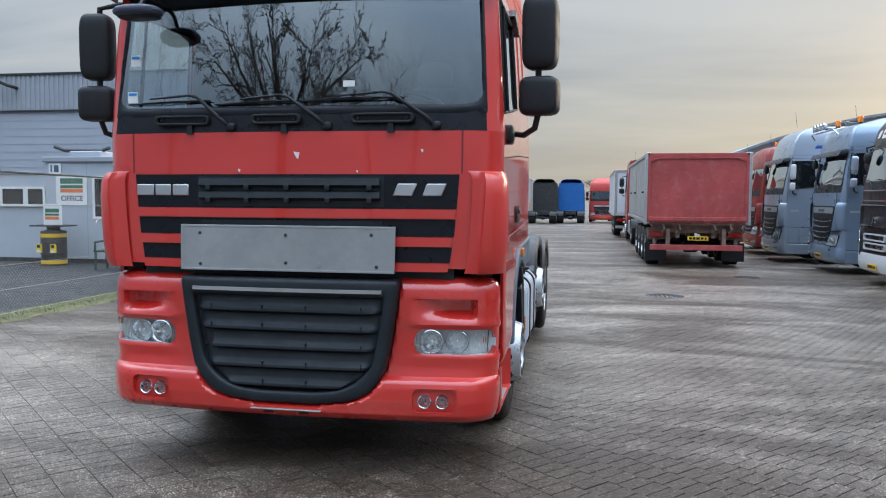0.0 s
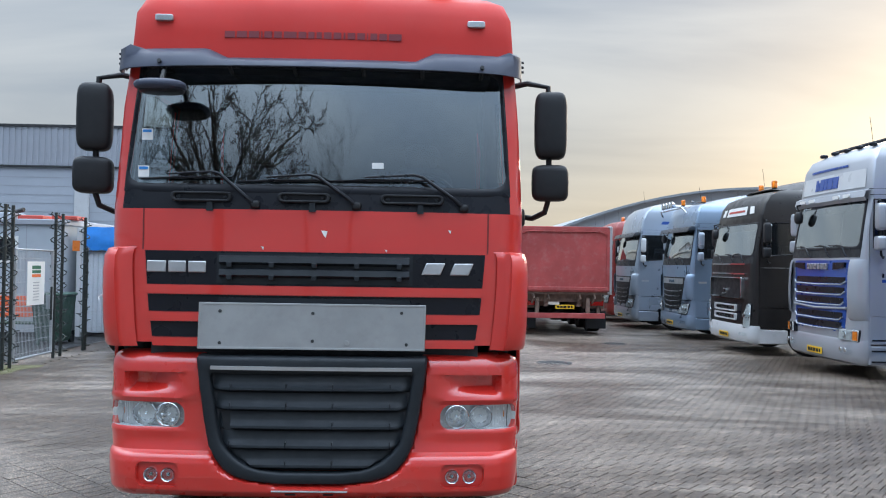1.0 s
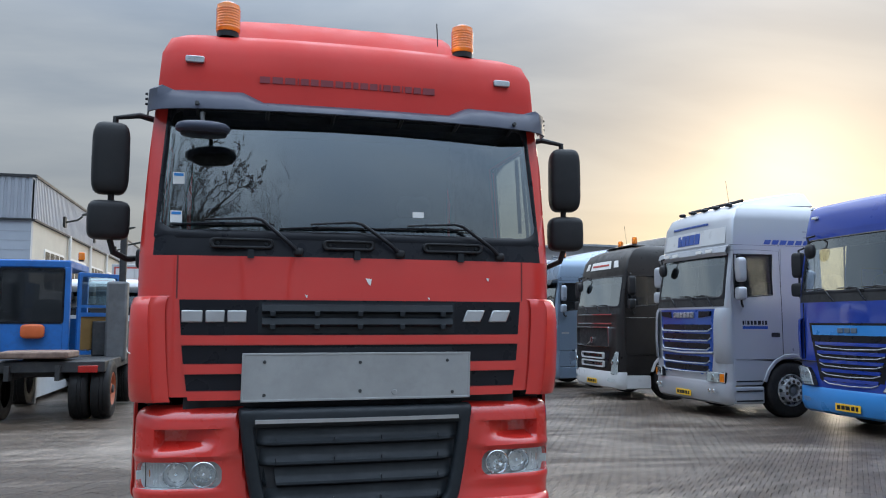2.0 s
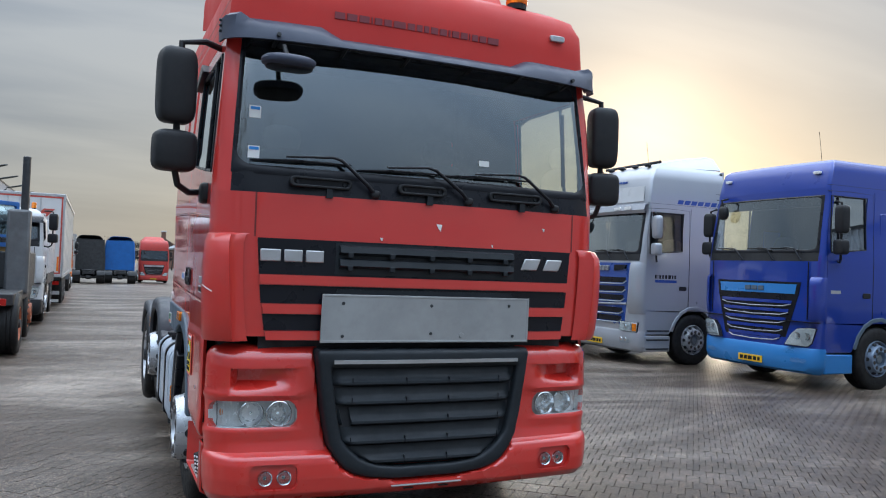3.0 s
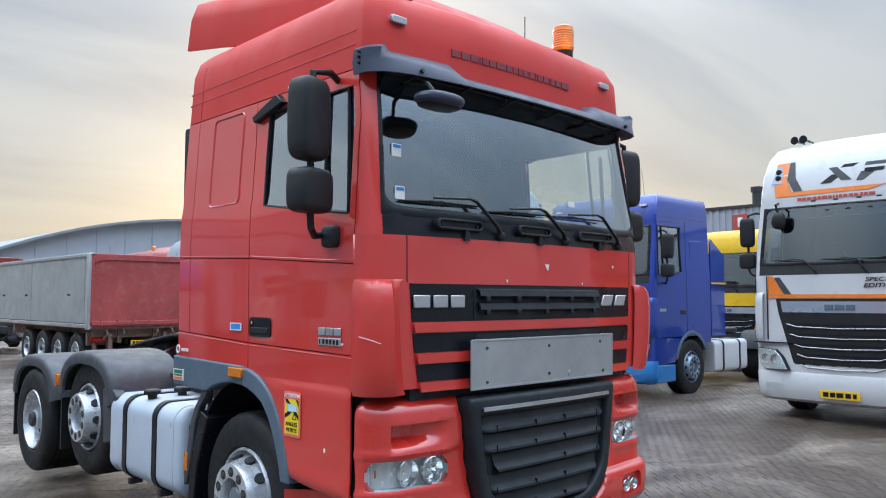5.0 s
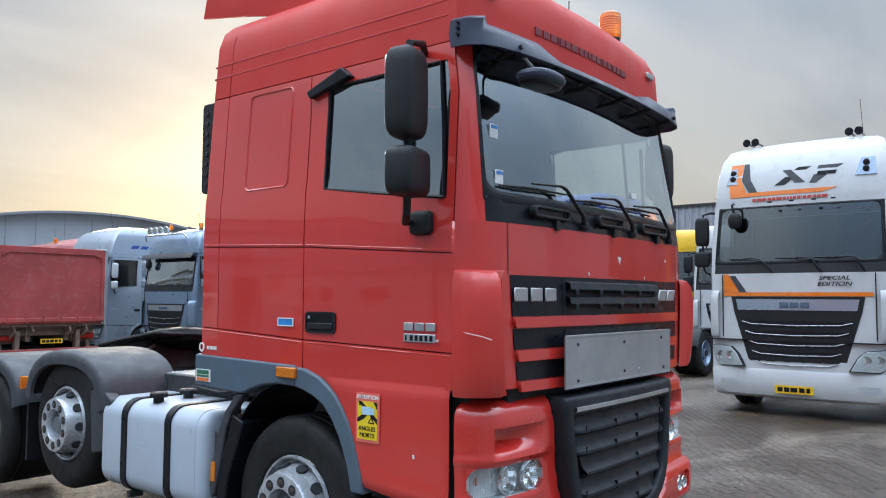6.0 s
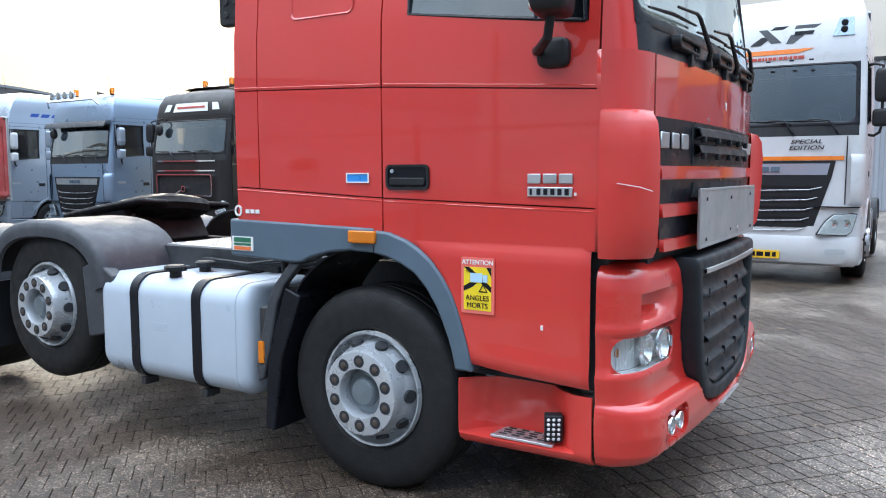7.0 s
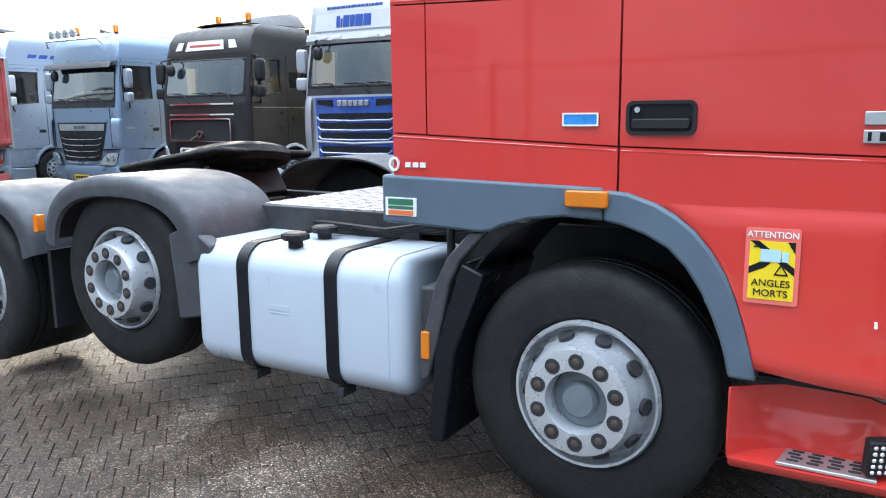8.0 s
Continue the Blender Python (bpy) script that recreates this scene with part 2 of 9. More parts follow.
glass = glass_mat("clear_glass", (0.76, 0.86, 0.87), 0.19, 1.5)
glass_film = glass_mat("side_glass", (0.85, 0.93, 0.94), 0.30, 1.5)
glass_parked = glass_mat("parked_glass", (0.70, 0.80, 0.82), 0.17, 1.6)
glass_dark = surface("tinted_glass", (0.012, 0.014, 0.016), 0.07, 0, 0.1, 3, rvar=0.02)
glass_dark.node_tree.nodes["Principled BSDF"].inputs["Alpha"].default_value = 0.82
lens = glass_mat("lamp_glass", (0.92, 0.94, 0.94), 0.11, 3.0)
mirror_glass = surface("mirror_glass", (0.75, 0.77, 0.78), 0.04, 1.0, 0.02, 3, rvar=0.01)
tip_side = surface("tipper_grey_aluminium", (0.34, 0.36, 0.36), 0.5, 0.4, 0.12, 1.2, 0.1, 40, dirt=0.3, dirt_col=(0.2, 0.19, 0.17))
tip_red = surface("tipper_red_paint", (0.40, 0.065, 0.06), 0.55, 0, 0.22, 1.1, 0.05, 90, dirt=0.38, dirt_col=(0.46, 0.24, 0.23))
rust = surface("rusty_chassis", (0.20, 0.135, 0.105), 0.85, 0.0, 0.4, 5, 0.4, 60, dirt=0.5, dirt_col=(0.10, 0.08, 0.068))
orange_rim = surface("orange_rim_paint", (0.45, 0.12, 0.05), 0.6, 0, 0.25, 8, dirt=0.4)
clad_up = surface("cladding_grey_band", (0.36, 0.38, 0.42), 0.55, 0.1, 0.06, 0.6, dirt=0.12, dirt_col=(0.2, 0.22, 0.25))
clad_low = surface("cladding_pale", (0.40, 0.43, 0.48), 0.6, 0, 0.05, 0.5, dirt=0.1, dirt_col=(0.3, 0.31, 0.33))
cream = surface("cream_plaster", (0.58, 0.55, 0.48), 0.8, 0, 0.06, 0.8, 0.1, 60)
cabin_wall = surface("cabin_grey_panel", (0.42, 0.46, 0.50), 0.6, 0, 0.05, 1.2, 0.05, 100, dirt=0.12, dirt_col=(0.35, 0.36, 0.36))
galv = surface("galvanised_wire", (0.42, 0.44, 0.46), 0.5, 0.5, 0.1, 6)
post_dark = surface("fence_post_dark", (0.022, 0.028, 0.026), 0.55, 0.1, 0.2, 6)
tarp_blue = surface("blue_tarpaulin", (0.02, 0.22, 0.65), 0.45, 0, 0.15, 3, 0.5, 8)
bin_green = surface("bin_green_plastic", (0.02, 0.06, 0.04), 0.5, 0, 0.15, 4)
bench_red = surface("bench_orange_boards", (0.82, 0.14, 0.045), 0.5, 0, 0.12, 6)
grass_soil = surface("grass_soil", (0.115, 0.110, 0.050), 0.95, 0, 0.35, 4, 0.6, 50, dirt=0.8, dirt_col=(0.12, 0.10, 0.075))
grass_blade = surface("grass_blades", (0.13, 0.145, 0.045), 0.8, 0, 0.3, 2, island=0.4)
bark = surface("bark", (0.034, 0.030, 0.027), 0.9, 0, 0.3, 6, 0.4, 60)
twig = surface("twigs", (0.034, 0.029, 0.026), 0.9, 0, 0.3, 2)
shed_roof = surface("arched_roof_sheet", (0.30, 0.33, 0.36), 0.5, 0.3, 0.06, 0.3, dirt=0.1, dirt_col=(0.2, 0.22, 0.24))
container_white = surface("container_panel", (0.58, 0.62, 0.66), 0.55, 0, 0.06, 1.5, dirt=0.2, dirt_col=(0.35, 0.33, 0.3))
trailer_white = surface("trailer_panel", (0.62, 0.61, 0.60), 0.5, 0, 0.06, 0.8, dirt=0.18, dirt_col=(0.40, 0.38, 0.35))
trailer_curtain = surface("trailer_curtain", (0.52, 0.51, 0.48), 0.6, 0, 0.08, 0.6, 0.15, 6, dirt=0.2, dirt_col=(0.35, 0.33, 0.3))
trailer_red = surface("trailer_red_print", (0.50, 0.07, 0.05), 0.5, 0, 0.1, 1.5)
nut_steel = surface("wheel_nut_steel", (0.085, 0.062, 0.05), 0.6, 0.3, 0.2, 10)
hub_grey = surface("hub_grey_paint", (0.17, 0.20, 0.22), 0.45, 0.3, 0.15, 8)
cab_trim = surface("cab_trim", (0.060, 0.063, 0.068), 0.8, 0, 0.15, 5, 0.1, 200)
seam_red = surface("seam_dark_red", (0.17, 0.020, 0.017), 0.7)
grease = surface("greasy_black", (0.010, 0.009, 0.009), 0.6, 0, 0.4, 4, 0.8, 18, rvar=0.25, spec=0.25)
lamp_bowl_metal = surface("lamp_bowl_metal", (0.80, 0.82, 0.83), 0.24, 0.35, 0.10, 14, 0.35, 70, rvar=0.05)
visor_mat = surface("visor_plastic", (0.040, 0.048, 0.075), 0.42, 0, 0.1, 3, spec=0.35)
faded_print = surface("faded_print", (0.21, 0.035, 0.045), 0.6)
seam_dark = surface("seam_dark", (0.008, 0.009, 0.012), 0.7)
slat_metal = surface("slat_metal", (0.34, 0.35, 0.37), 0.3, 0.6, 0.1, 5)

# ---- building tools ----
def part(name, bm, material, parent, label="", smooth=35, bevel=0.0, solid=0.0, mat2=None):
    me = bpy.data.meshes.new(name)
    bm.edges.index_update()
    rim = [e.index for e in bm.edges if len(e.link_faces) == 1] if solid else []
    bm.to_mesh(me)
    bm.free()
    for m in (material if isinstance(material, (list, tuple)) else [material]):
        me.materials.append(m)
    ob = new(name, me)
    if smooth:
        me.polygons.foreach_set("use_smooth", [True] * len(me.polygons))
        me.set_sharp_from_angle(angle=radians(smooth))
        if solid and rim:
            at = me.attributes.get("sharp_edge") or me.attributes.new("sharp_edge", "BOOLEAN", "EDGE")
            for k in rim:
                at.data[k].value = True
    if solid:
        md = ob.modifiers.new("thickness", "SOLIDIFY")
        md.thickness, md.offset = solid, -1
        if mat2:
            me.materials.append(mat2)
            md.material_offset = 1
    if bevel:
        md = ob.modifiers.new("edges", "BEVEL")
        md.width, md.segments, md.limit_method, md.angle_limit = bevel, 2, "ANGLE", radians(40)
        md.harden_normals = False
    if parent is not None:
        ob.parent = parent
    if label:
        tagged(ob, label)
    return ob


def thing(name, m, label, category, group="", kind=""):
    ob = new(name)
    ob.empty_display_size = 0.2
    ob.matrix_world = m
    return tagged(ob, label, category, group, kind)


def bx(bm, x0, x1, y0, y1, z0, z1, m=None):
    vs = [bm.verts.new(Vector(p) if m is None else m @ Vector(p)) for p in ((x0, y0, z0), (x1, y0, z0), (x1, y1, z0), (x0, y1, z0), (x0, y0, z1), (x1, y0, z1), (x1, y1, z1), (x0, y1, z1))]
    for f in ((3, 2, 1, 0), (4, 5, 6, 7), (0, 1, 5, 4), (1, 2, 6, 5), (2, 3, 7, 6), (3, 0, 4, 7)):
        bm.faces.new([vs[i] for i in f])
    return bm


def box(x0, x1, y0, y1, z0, z1):
    return bx(bmesh.new(), x0, x1, y0, y1, z0, z1)


AXES = {"x": lambda u, v, d: (d, u, v), "y": lambda u, v, d: (u, d, v), "z": lambda u, v, d: (u, v, d)}


def prism(bm, poly, axis, d0, d1, m=None):
    """A plate with the outline poly, across axis from d0 to d1."""
    f = AXES[axis]
    a = [bm.verts.new(f(u, v, d0) if m is None else m @ Vector(f(u, v, d0))) for u, v in poly]
    b = [bm.verts.new(f(u, v, d1) if m is None else m @ Vector(f(u, v, d1))) for u, v in poly]
    n = len(poly)
    fs = [bm.faces.new(a), bm.faces.new(b[::-1])] + [bm.faces.new((a[i], b[i], b[(i + 1) % n], a[(i + 1) % n])) for i in range(n)]
    bmesh.ops.recalc_face_normals(bm, faces=fs)
    return bm


def ring_plate(bm, outer, inner, axis, d0, d1):
    """A frame between two outlines with as many points each."""
    f = AXES[axis]
    n = len(outer)
    o0, o1, i0, i1 = ([bm.verts.new(f(u, v, d)) for u, v in p] for p, d in ((outer, d0), (outer, d1), (inner, d0), (inner, d1)))
    fs = []
    for k in range(n):
        j = (k + 1) % n
        for q in ((o0[k], o0[j], i0[j], i0[k]), (o1[j], o1[k], i1[k], i1[j]), (o0[j], o0[k], o1[k], o1[j]), (i0[k], i0[j], i1[j], i1[k])):
            fs.append(bm.faces.new(q))
    bmesh.ops.recalc_face_normals(bm, faces=fs)
    return bm


def rounded(u0, u1, v0, v1, r, n=4):
    pts = []
    for cu, cv, a0 in ((u1 - r, v1 - r, 0), (u0 + r, v1 - r, 90), (u0 + r, v0 + r, 180), (u1 - r, v0 + r, 270)):
        for k in range(n + 1):
            a = radians(a0 + 90 * k / n)
            pts.append((cu + r * math.cos(a), cv + r * math.sin(a)))
    return pts


def lathe(bm, prof, axis="x", at=(0, 0, 0), seg=40, closed=False, bowl=False):
    """Turns (radius, along) about an axis through at."""
    rings = []
    for r, d in prof:
        ring = []
        for k in range(seg):
            a = 2 * math.pi * k / seg
            u, v = r * math.cos(a), r * math.sin(a)
            p = AXES[axis](u, v, d)
            ring.append(bm.verts.new((p[0] + at[0], p[1] + at[1], p[2] + at[2])))
        rings.append(ring)
    fs = []
    for i in range(len(rings) - 1):
        for k in range(seg):
            j = (k + 1) % seg
            fs.append(bm.faces.new((rings[i][k], rings[i][j], rings[i + 1][j], rings[i + 1][k])))
    if not closed:
        fs.append(bm.faces.new(rings[-1]))
        if not bowl:
            fs.append(bm.faces.new(rings[0]))
    bmesh.ops.recalc_face_normals(bm, faces=fs)
    return bm


def tube(bm, pts, r, seg=8):
    """A round bar along pts; r is one radius or one for each point."""
    pts = [Vector(p) for p in pts]
    rs = r if isinstance(r, (list, tuple)) else [r] * len(pts)
    rings, up = [], None
    for i, p in enumerate(pts):
        d = (pts[min(i + 1, len(pts) - 1)] - pts[max(i - 1, 0)]).normalized()
        if up is None:
            up = d.orthogonal().normalized()
        up = (up - d * up.dot(d)).normalized()
        w = d.cross(up)
        rings.append([bm.verts.new(p + (up * math.cos(2 * math.pi * k / seg) + w * math.sin(2 * math.pi * k / seg)) * rs[i]) for k in range(seg)])
    for a, b in zip(rings, rings[1:]):
        for k in range(seg):
            j = (k + 1) % seg
            bm.faces.new((a[k], a[j], b[j], b[k]))
    bm.faces.new(rings[0][::-1]); bm.faces.new(rings[-1])
    return bm


def grid_shell(bm, P, nc, nr, keep, flip=False):
    """Quads of a grid of points P(i, j), only where keep(i, j)."""
    vs = {}
    def v(i, j):
        if (i, j) not in vs:
            vs[i, j] = bm.verts.new(P(i, j))
        return vs[i, j]
    for i in range(nc - 1):
        for j in range(nr - 1):
            if keep(i, j):
                q = (v(i, j), v(i + 1, j), v(i + 1, j + 1), v(i, j + 1))
                bm.faces.new(q[::-1] if flip else q)
    return bm


def wall_strip(bm, P0, P1, nc, nr, keep):
    """Walls that join the edge of one grid patch to the edge of another behind it."""
    for i in range(nc - 1):
        for j in range(nr - 1):
            if not keep(i, j):
                continue
            for (a, b), (di, dj) in ((((i, j), (i + 1, j)), (0, -1)), (((i, j + 1), (i + 1, j + 1)), (0, 1)), (((i, j), (i, j + 1)), (-1, 0)), (((i + 1, j), (i + 1, j + 1)), (1, 0))):
                ni, nj = i + di, j + dj
                if 0 <= ni < nc - 1 and 0 <= nj < nr - 1 and keep(ni, nj):
                    continue
                bm.faces.new([bm.verts.new(p) for p in (P0(*a), P0(*b), P1(*b), P1(*a))])
    return bm


def lettering(name, words, size, m, material, parent, label="", bold=0.0, shear=0.0, wide=1.0):
    """Raised words; m places them (x along the line, y up, z out), centred."""
    cu = bpy.data.curves.new(name, "FONT")
    cu.body, cu.size, cu.align_x, cu.align_y, cu.extrude, cu.offset, cu.shear = words, size, "CENTER", "CENTER", 0.0015, bold, shear
    tmp = bpy.data.objects.new(name, cu)
    me = bpy.data.meshes.new_from_object(tmp)
    bpy.data.objects.remove(tmp)
    me.materials.clear()
    me.transform(m @ Matrix.Diagonal((wide, 1, 1, 1)))
    me.materials.append(material)
    ob = new(name, me)
    ob.parent = parent
    return tagged(ob, label) if label else ob


def facing(p, way):
    """Places lettering at p, its face towards way ('-y', '-x', '+x')."""
    return Matrix.Translation(p) @ {"-y": pose(0, 0, 0, 90, 0, 0), "-x": pose(0, 0, 0, 90, 0, -90), "+x": pose(0, 0, 0, 90, 0, 90)}[way]


def ground_z(x, y):
    """The yard falls very gently towards its far end."""
    return -0.02 - 0.04 * min(1.0, max(0.0, (1.5 - x) / 2.7)) - 0.006 * max(0.0, x - 1.5) - 0.0105 * max(0.0, y - 2.0)

# ---- vehicle kit: all vehicles face -y, their front at y = 0, wheels on z = 0 ----
FRONT_X = (0.0, 0.22, 0.44, 0.66, 0.86, 1.03)
CORNER_U = (0.20, 0.42, 0.60, 0.80, 1.0)


def lerp_rows(rows, z):
    if z <= rows[0][0]:
        return rows[0][1:]
    for a, b in zip(rows, rows[1:]):
        if z <= b[0]:
            k = (z - a[0]) / (b[0] - a[0])
            return tuple(p + (q - p) * k for p, q in zip(a[1:], b[1:]))
    return rows[-1][1:]


class Cab:
    """The skin of a cab as a grid: columns run round the plan from one rear corner over the front to the other, rows go up."""

    def __init__(self, prof, side_y, rows, depth, win=(0.26, 1.12), win_rows=None, rear_pull=0.0, wind=(2.10, 0.11)):
        self.prof, self.rows, self.depth, self.win, self.wind = prof, rows, depth, win, wind
        half = [("f", x) for x in FRONT_X[1:]] + [("c", u) for u in CORNER_U] + [("s", y) for y in side_y] + [("r", 0)]
        self.half, self.lean = half, ()
        self.cols = [(-1, c) for c in half[::-1]] + [(1, ("f", 0.0))] + [(1, c) for c in half]
        self.n = len(self.cols)

    def at(self, i, z, inset=0.0):
        sgn, (kind, v) = self.cols[i]
        yf, hw = lerp_rows(self.prof, z)[:2]
        bow = lambda x: 0.055 * (x / 1.03) ** 2
        cx = 1.03 - max(0.0, 1.255 - hw) * 0.8
        zz = z
        if kind == "f":
            x = v * cx / 1.03
            p = [x, yf + bow(v), zz]
            n = (0, 1)
        elif kind == "c":
            a = v * math.pi / 2
            p = [cx + (hw - cx) * math.sin(a), yf + 0.055 + (max(0.205, yf + 0.105) - yf - 0.055) * (1 - math.cos(a)), zz]
            n = (-math.sin(a), math.cos(a))
        elif kind == "s":
            ye = max(0.205, yf + 0.105)
            p = [hw, ye + (v - 0.205) * (self.depth - ye) / (self.depth - 0.205), zz]
            if abs(z - self.wind[0]) < 1e-4:
                p[2] += self.wind[1] * min(1, max(0, (v - self.win[0]) / (self.win[1] - self.win[0])))
            for zl, off, rear, fore in self.lean:
                if abs(z - zl) < 1e-4:
                    p[2] += off + (v - 1.265) * (rear if v > 1.265 else fore)
            n = (-1, 0)
        else:
            p = [hw - 0.10, self.depth, zz]
            n = (-0.7, -0.7)
        p[0] += n[0] * inset
        p[1] += n[1] * inset
        p[0] = max(p[0], 0.0)
        p[0] *= sgn
        return p

    def P(self, inset=0.0):
        return lambda i, j: self.at(i, self.rows[j], inset)

    def kind(self, i):
        """What the cell from column i to i + 1 is: its side, and the nearer and farther column."""
        a, b = self.cols[i], self.cols[i + 1]
        sgn = 1 if (a[0] > 0 and b[0] > 0) else -1
        near, far = (a[1], b[1]) if sgn > 0 else (b[1], a[1])
        if near[0] == "f" and near[1] == 0.0 and sgn < 0:
            pass
        return sgn, near, far

    def cell(self, i, j):
        sgn, near, far = self.kind(i)
        z0, z1 = self.rows[j], self.rows[j + 1]
        return sgn, near, far, z0, z1


def in_side(near, far, y0, y1):
    lo = near[1] if near[0] == "s" else -9
    hi = far[1] if far[0] == "s" else 9
    return near[0] == "s" and far[0] == "s" and lo >= y0 - 1e-4 and hi <= y1 + 1e-4


def in_front(near, far, edge_u):
    ok = lambda c: c[0] == "f" or (c[0] == "c" and c[1] <= edge_u + 1e-4)
    return ok(near) and ok(far)


def wheel(parent, x, y, z, r=0.505, w=0.30, out=-1, deep=False, rim_mat=None, dual=False, each=False, proud=0.060):
    """A truck wheel whose outer face looks along out (-1 or 1 along x)."""
    rim_mat = rim_mat or steel
    rr = r * 0.575
    tw = w * (2.1 if dual else 1.0)
    prof = [(rr, 0.02), (rr + 0.02, 0.0), (r * 0.80, -0.012), (r * 0.93, 0.0), (r * 0.975, 0.02), (r * 0.985, 0.03), (r, 0.045)]
    prof += [(r, 0.09), (r - 0.012, 0.093), (r - 0.012, 0.104), (r, 0.107), (r, w / 2 - 0.006), (r - 0.012, w / 2 - 0.004), (r - 0.012, w / 2 + 0.004), (r, w / 2 + 0.006)]
    prof += [(r, tw - 0.045), (r * 0.97, tw - 0.015), (r * 0.8, tw), (rr, tw - 0.02)]
    tyre_bm = lathe(bmesh.new(), [(a, -out * d) for a, d in prof], "x", (x, y, z), 48, closed=True)
    ob = part("wheel", tyre_bm, rubber, parent, "black rubber truck tyre on a steel rim")
    if deep:
        rp = [(rr, 0.012), (rr - 0.012, 0.0), (rr - 0.03, 0.02), (rr - 0.045, 0.10), (rr * 0.80, 0.15), (rr * 0.66, 0.155), (rr * 0.60, 0.13), (rr * 0.34, 0.13), (rr * 0.33, 0.03), (rr * 0.28, 0.02)]
    else:
        rp = [(rr, 0.012), (rr - 0.008, -0.006), (rr - 0.018, -0.002), (rr - 0.022, 0.020), (rr - 0.030, 0.055), (rr * 0.865, 0.060), (rr * 0.835, 0.040), (rr * 0.745, -proud + 0.040), (rr * 0.715, -proud + 0.010), (rr * 0.70, -proud + 0.001), (rr * 0.685, -proud), (rr * 0.42, -proud), (rr * 0.405, -proud + 0.010), (rr * 0.39, -proud + 0.085)]
    part("rim", lathe(bmesh.new(), [(a, -out * d) for a, d in rp], "x", (x, y, z), 48, closed=not deep, bowl=deep), rim_mat, ob, "silver painted steel rim")
    hb = bmesh.new()
    hol = bmesh.new()
    for k in range(10):
        a = 2 * math.pi * (k + 0.5) / 10
        rb = rr * 0.545
        d0 = 0.125 if deep else -proud - 0.0005
        cy, cz = y + rb * math.cos(a), z + rb * math.sin(a)
        nh = 0.014 if deep else 0.004
        lathe(hb, [(0.0165, -out * d0), (0.0165, -out * (d0 - nh)), (0.012, -out * (d0 - nh - 0.002))], "x", (x, cy, cz), 6)
        lathe(hol, [(0.0310, -out * d0), (0.0300, -out * (d0 - 0.0015))], "x", (x, cy, cz), 16)
        a2 = 2 * math.pi * k / 10
        rb = rr * 0.795
        d1 = 0.138 if deep else 0.041 - proud * 0.5
        cy, cz = y + rb * math.cos(a2), z + rb * math.sin(a2)
        m = Matrix.Translation((x, cy, cz)) @ Matrix.Rotation(a2, 4, "X")
        tilt = 0.0 if deep else out * math.atan2(proud, rr * 0.09)
        el = [((0.024 if deep else 0.034) * math.cos(t * math.pi / 6), 0.032 * math.sin(t * math.pi / 6)) for t in range(12)]
        mm = m @ Matrix.Translation((-out * d1, 0, 0)) @ Matrix.Rotation(tilt, 4, "Z")
        prism(hol, el, "x", -0.014, 0.014, mm)
    if each:
        for src, nm, mt in ((hb, "wheel_nut", nut_steel), (hol, "rim_hole", dark_in)):
            seen = set()
            for v in src.verts:
                if v in seen:
                    continue
                stack, comp = [v], []
                seen.add(v)
                while stack:
                    c = stack.pop()
                    comp.append(c)
                    for e in c.link_edges:
                        o = e.other_vert(c)
                        if o not in seen:
                            seen.add(o)
                            stack.append(o)
                fs = {f for c in comp for f in c.link_faces}
                one, mp = bmesh.new(), {}
                for c in comp:
                    mp[c] = one.verts.new(c.co)
                for f in fs:
                    one.faces.new([mp[c] for c in f.verts])
                part(nm, one, mt, ob)
        hb.free(); hol.free()
    else:
        tagged(part("wheel_nuts", hb, nut_steel, ob), "steel wheel nuts", kind="stuff")
        tagged(part("rim_hole_ring", hol, dark_in, ob), "dark holes in the rim", kind="stuff")
    hubp = [(rr * 0.395, 0.085 - proud), (rr * 0.385, 0.072 - proud), (rr * 0.25, 0.062 - proud), (rr * 0.235, 0.035 - proud), (rr * 0.20, 0.022 - proud), (rr * 0.10, 0.020 - proud)] if not deep else [(rr * 0.25, 0.10), (rr * 0.25, -0.0), (rr * 0.2, -0.015)]
    part("hub", lathe(bmesh.new(), [(a, -out * d) for a, d in hubp], "x", (x, y, z), 24), dark_metal if deep else hub_grey, ob)
    return ob


def rounded_block(bm, c, s, pw=4.0, nu=16, nv=10, m=None):
    """A pillow-like block: a superellipsoid of half sizes s at c."""
    f = lambda t: math.copysign(abs(t) ** (2 / pw), t)
    vs = []
    for j in range(1, nv):
        ph = -math.pi / 2 + math.pi * j / nv
        row = []
        for k in range(nu):
            th = 2 * math.pi * k / nu
            p = Vector((c[0] + s[0] * f(math.cos(ph)) * f(math.cos(th)), c[1] + s[1] * f(math.cos(ph)) * f(math.sin(th)), c[2] + s[2] * f(math.sin(ph))))
            row.append(bm.verts.new(m @ p if m is not None else p))
        vs.append(row)
    lo, hi = Vector((c[0], c[1], c[2] - s[2])), Vector((c[0], c[1], c[2] + s[2]))
    lo, hi = bm.verts.new(m @ lo if m is not None else lo), bm.verts.new(m @ hi if m is not None else hi)
    for k in range(nu):
        j = (k + 1) % nu
        bm.faces.new((lo, vs[0][j], vs[0][k]))
        bm.faces.new((hi, vs[-1][k], vs[-1][j]))
        for a, b in zip(vs, vs[1:]):
            bm.faces.new((a[k], a[j], b[j], b[k]))
    return bm


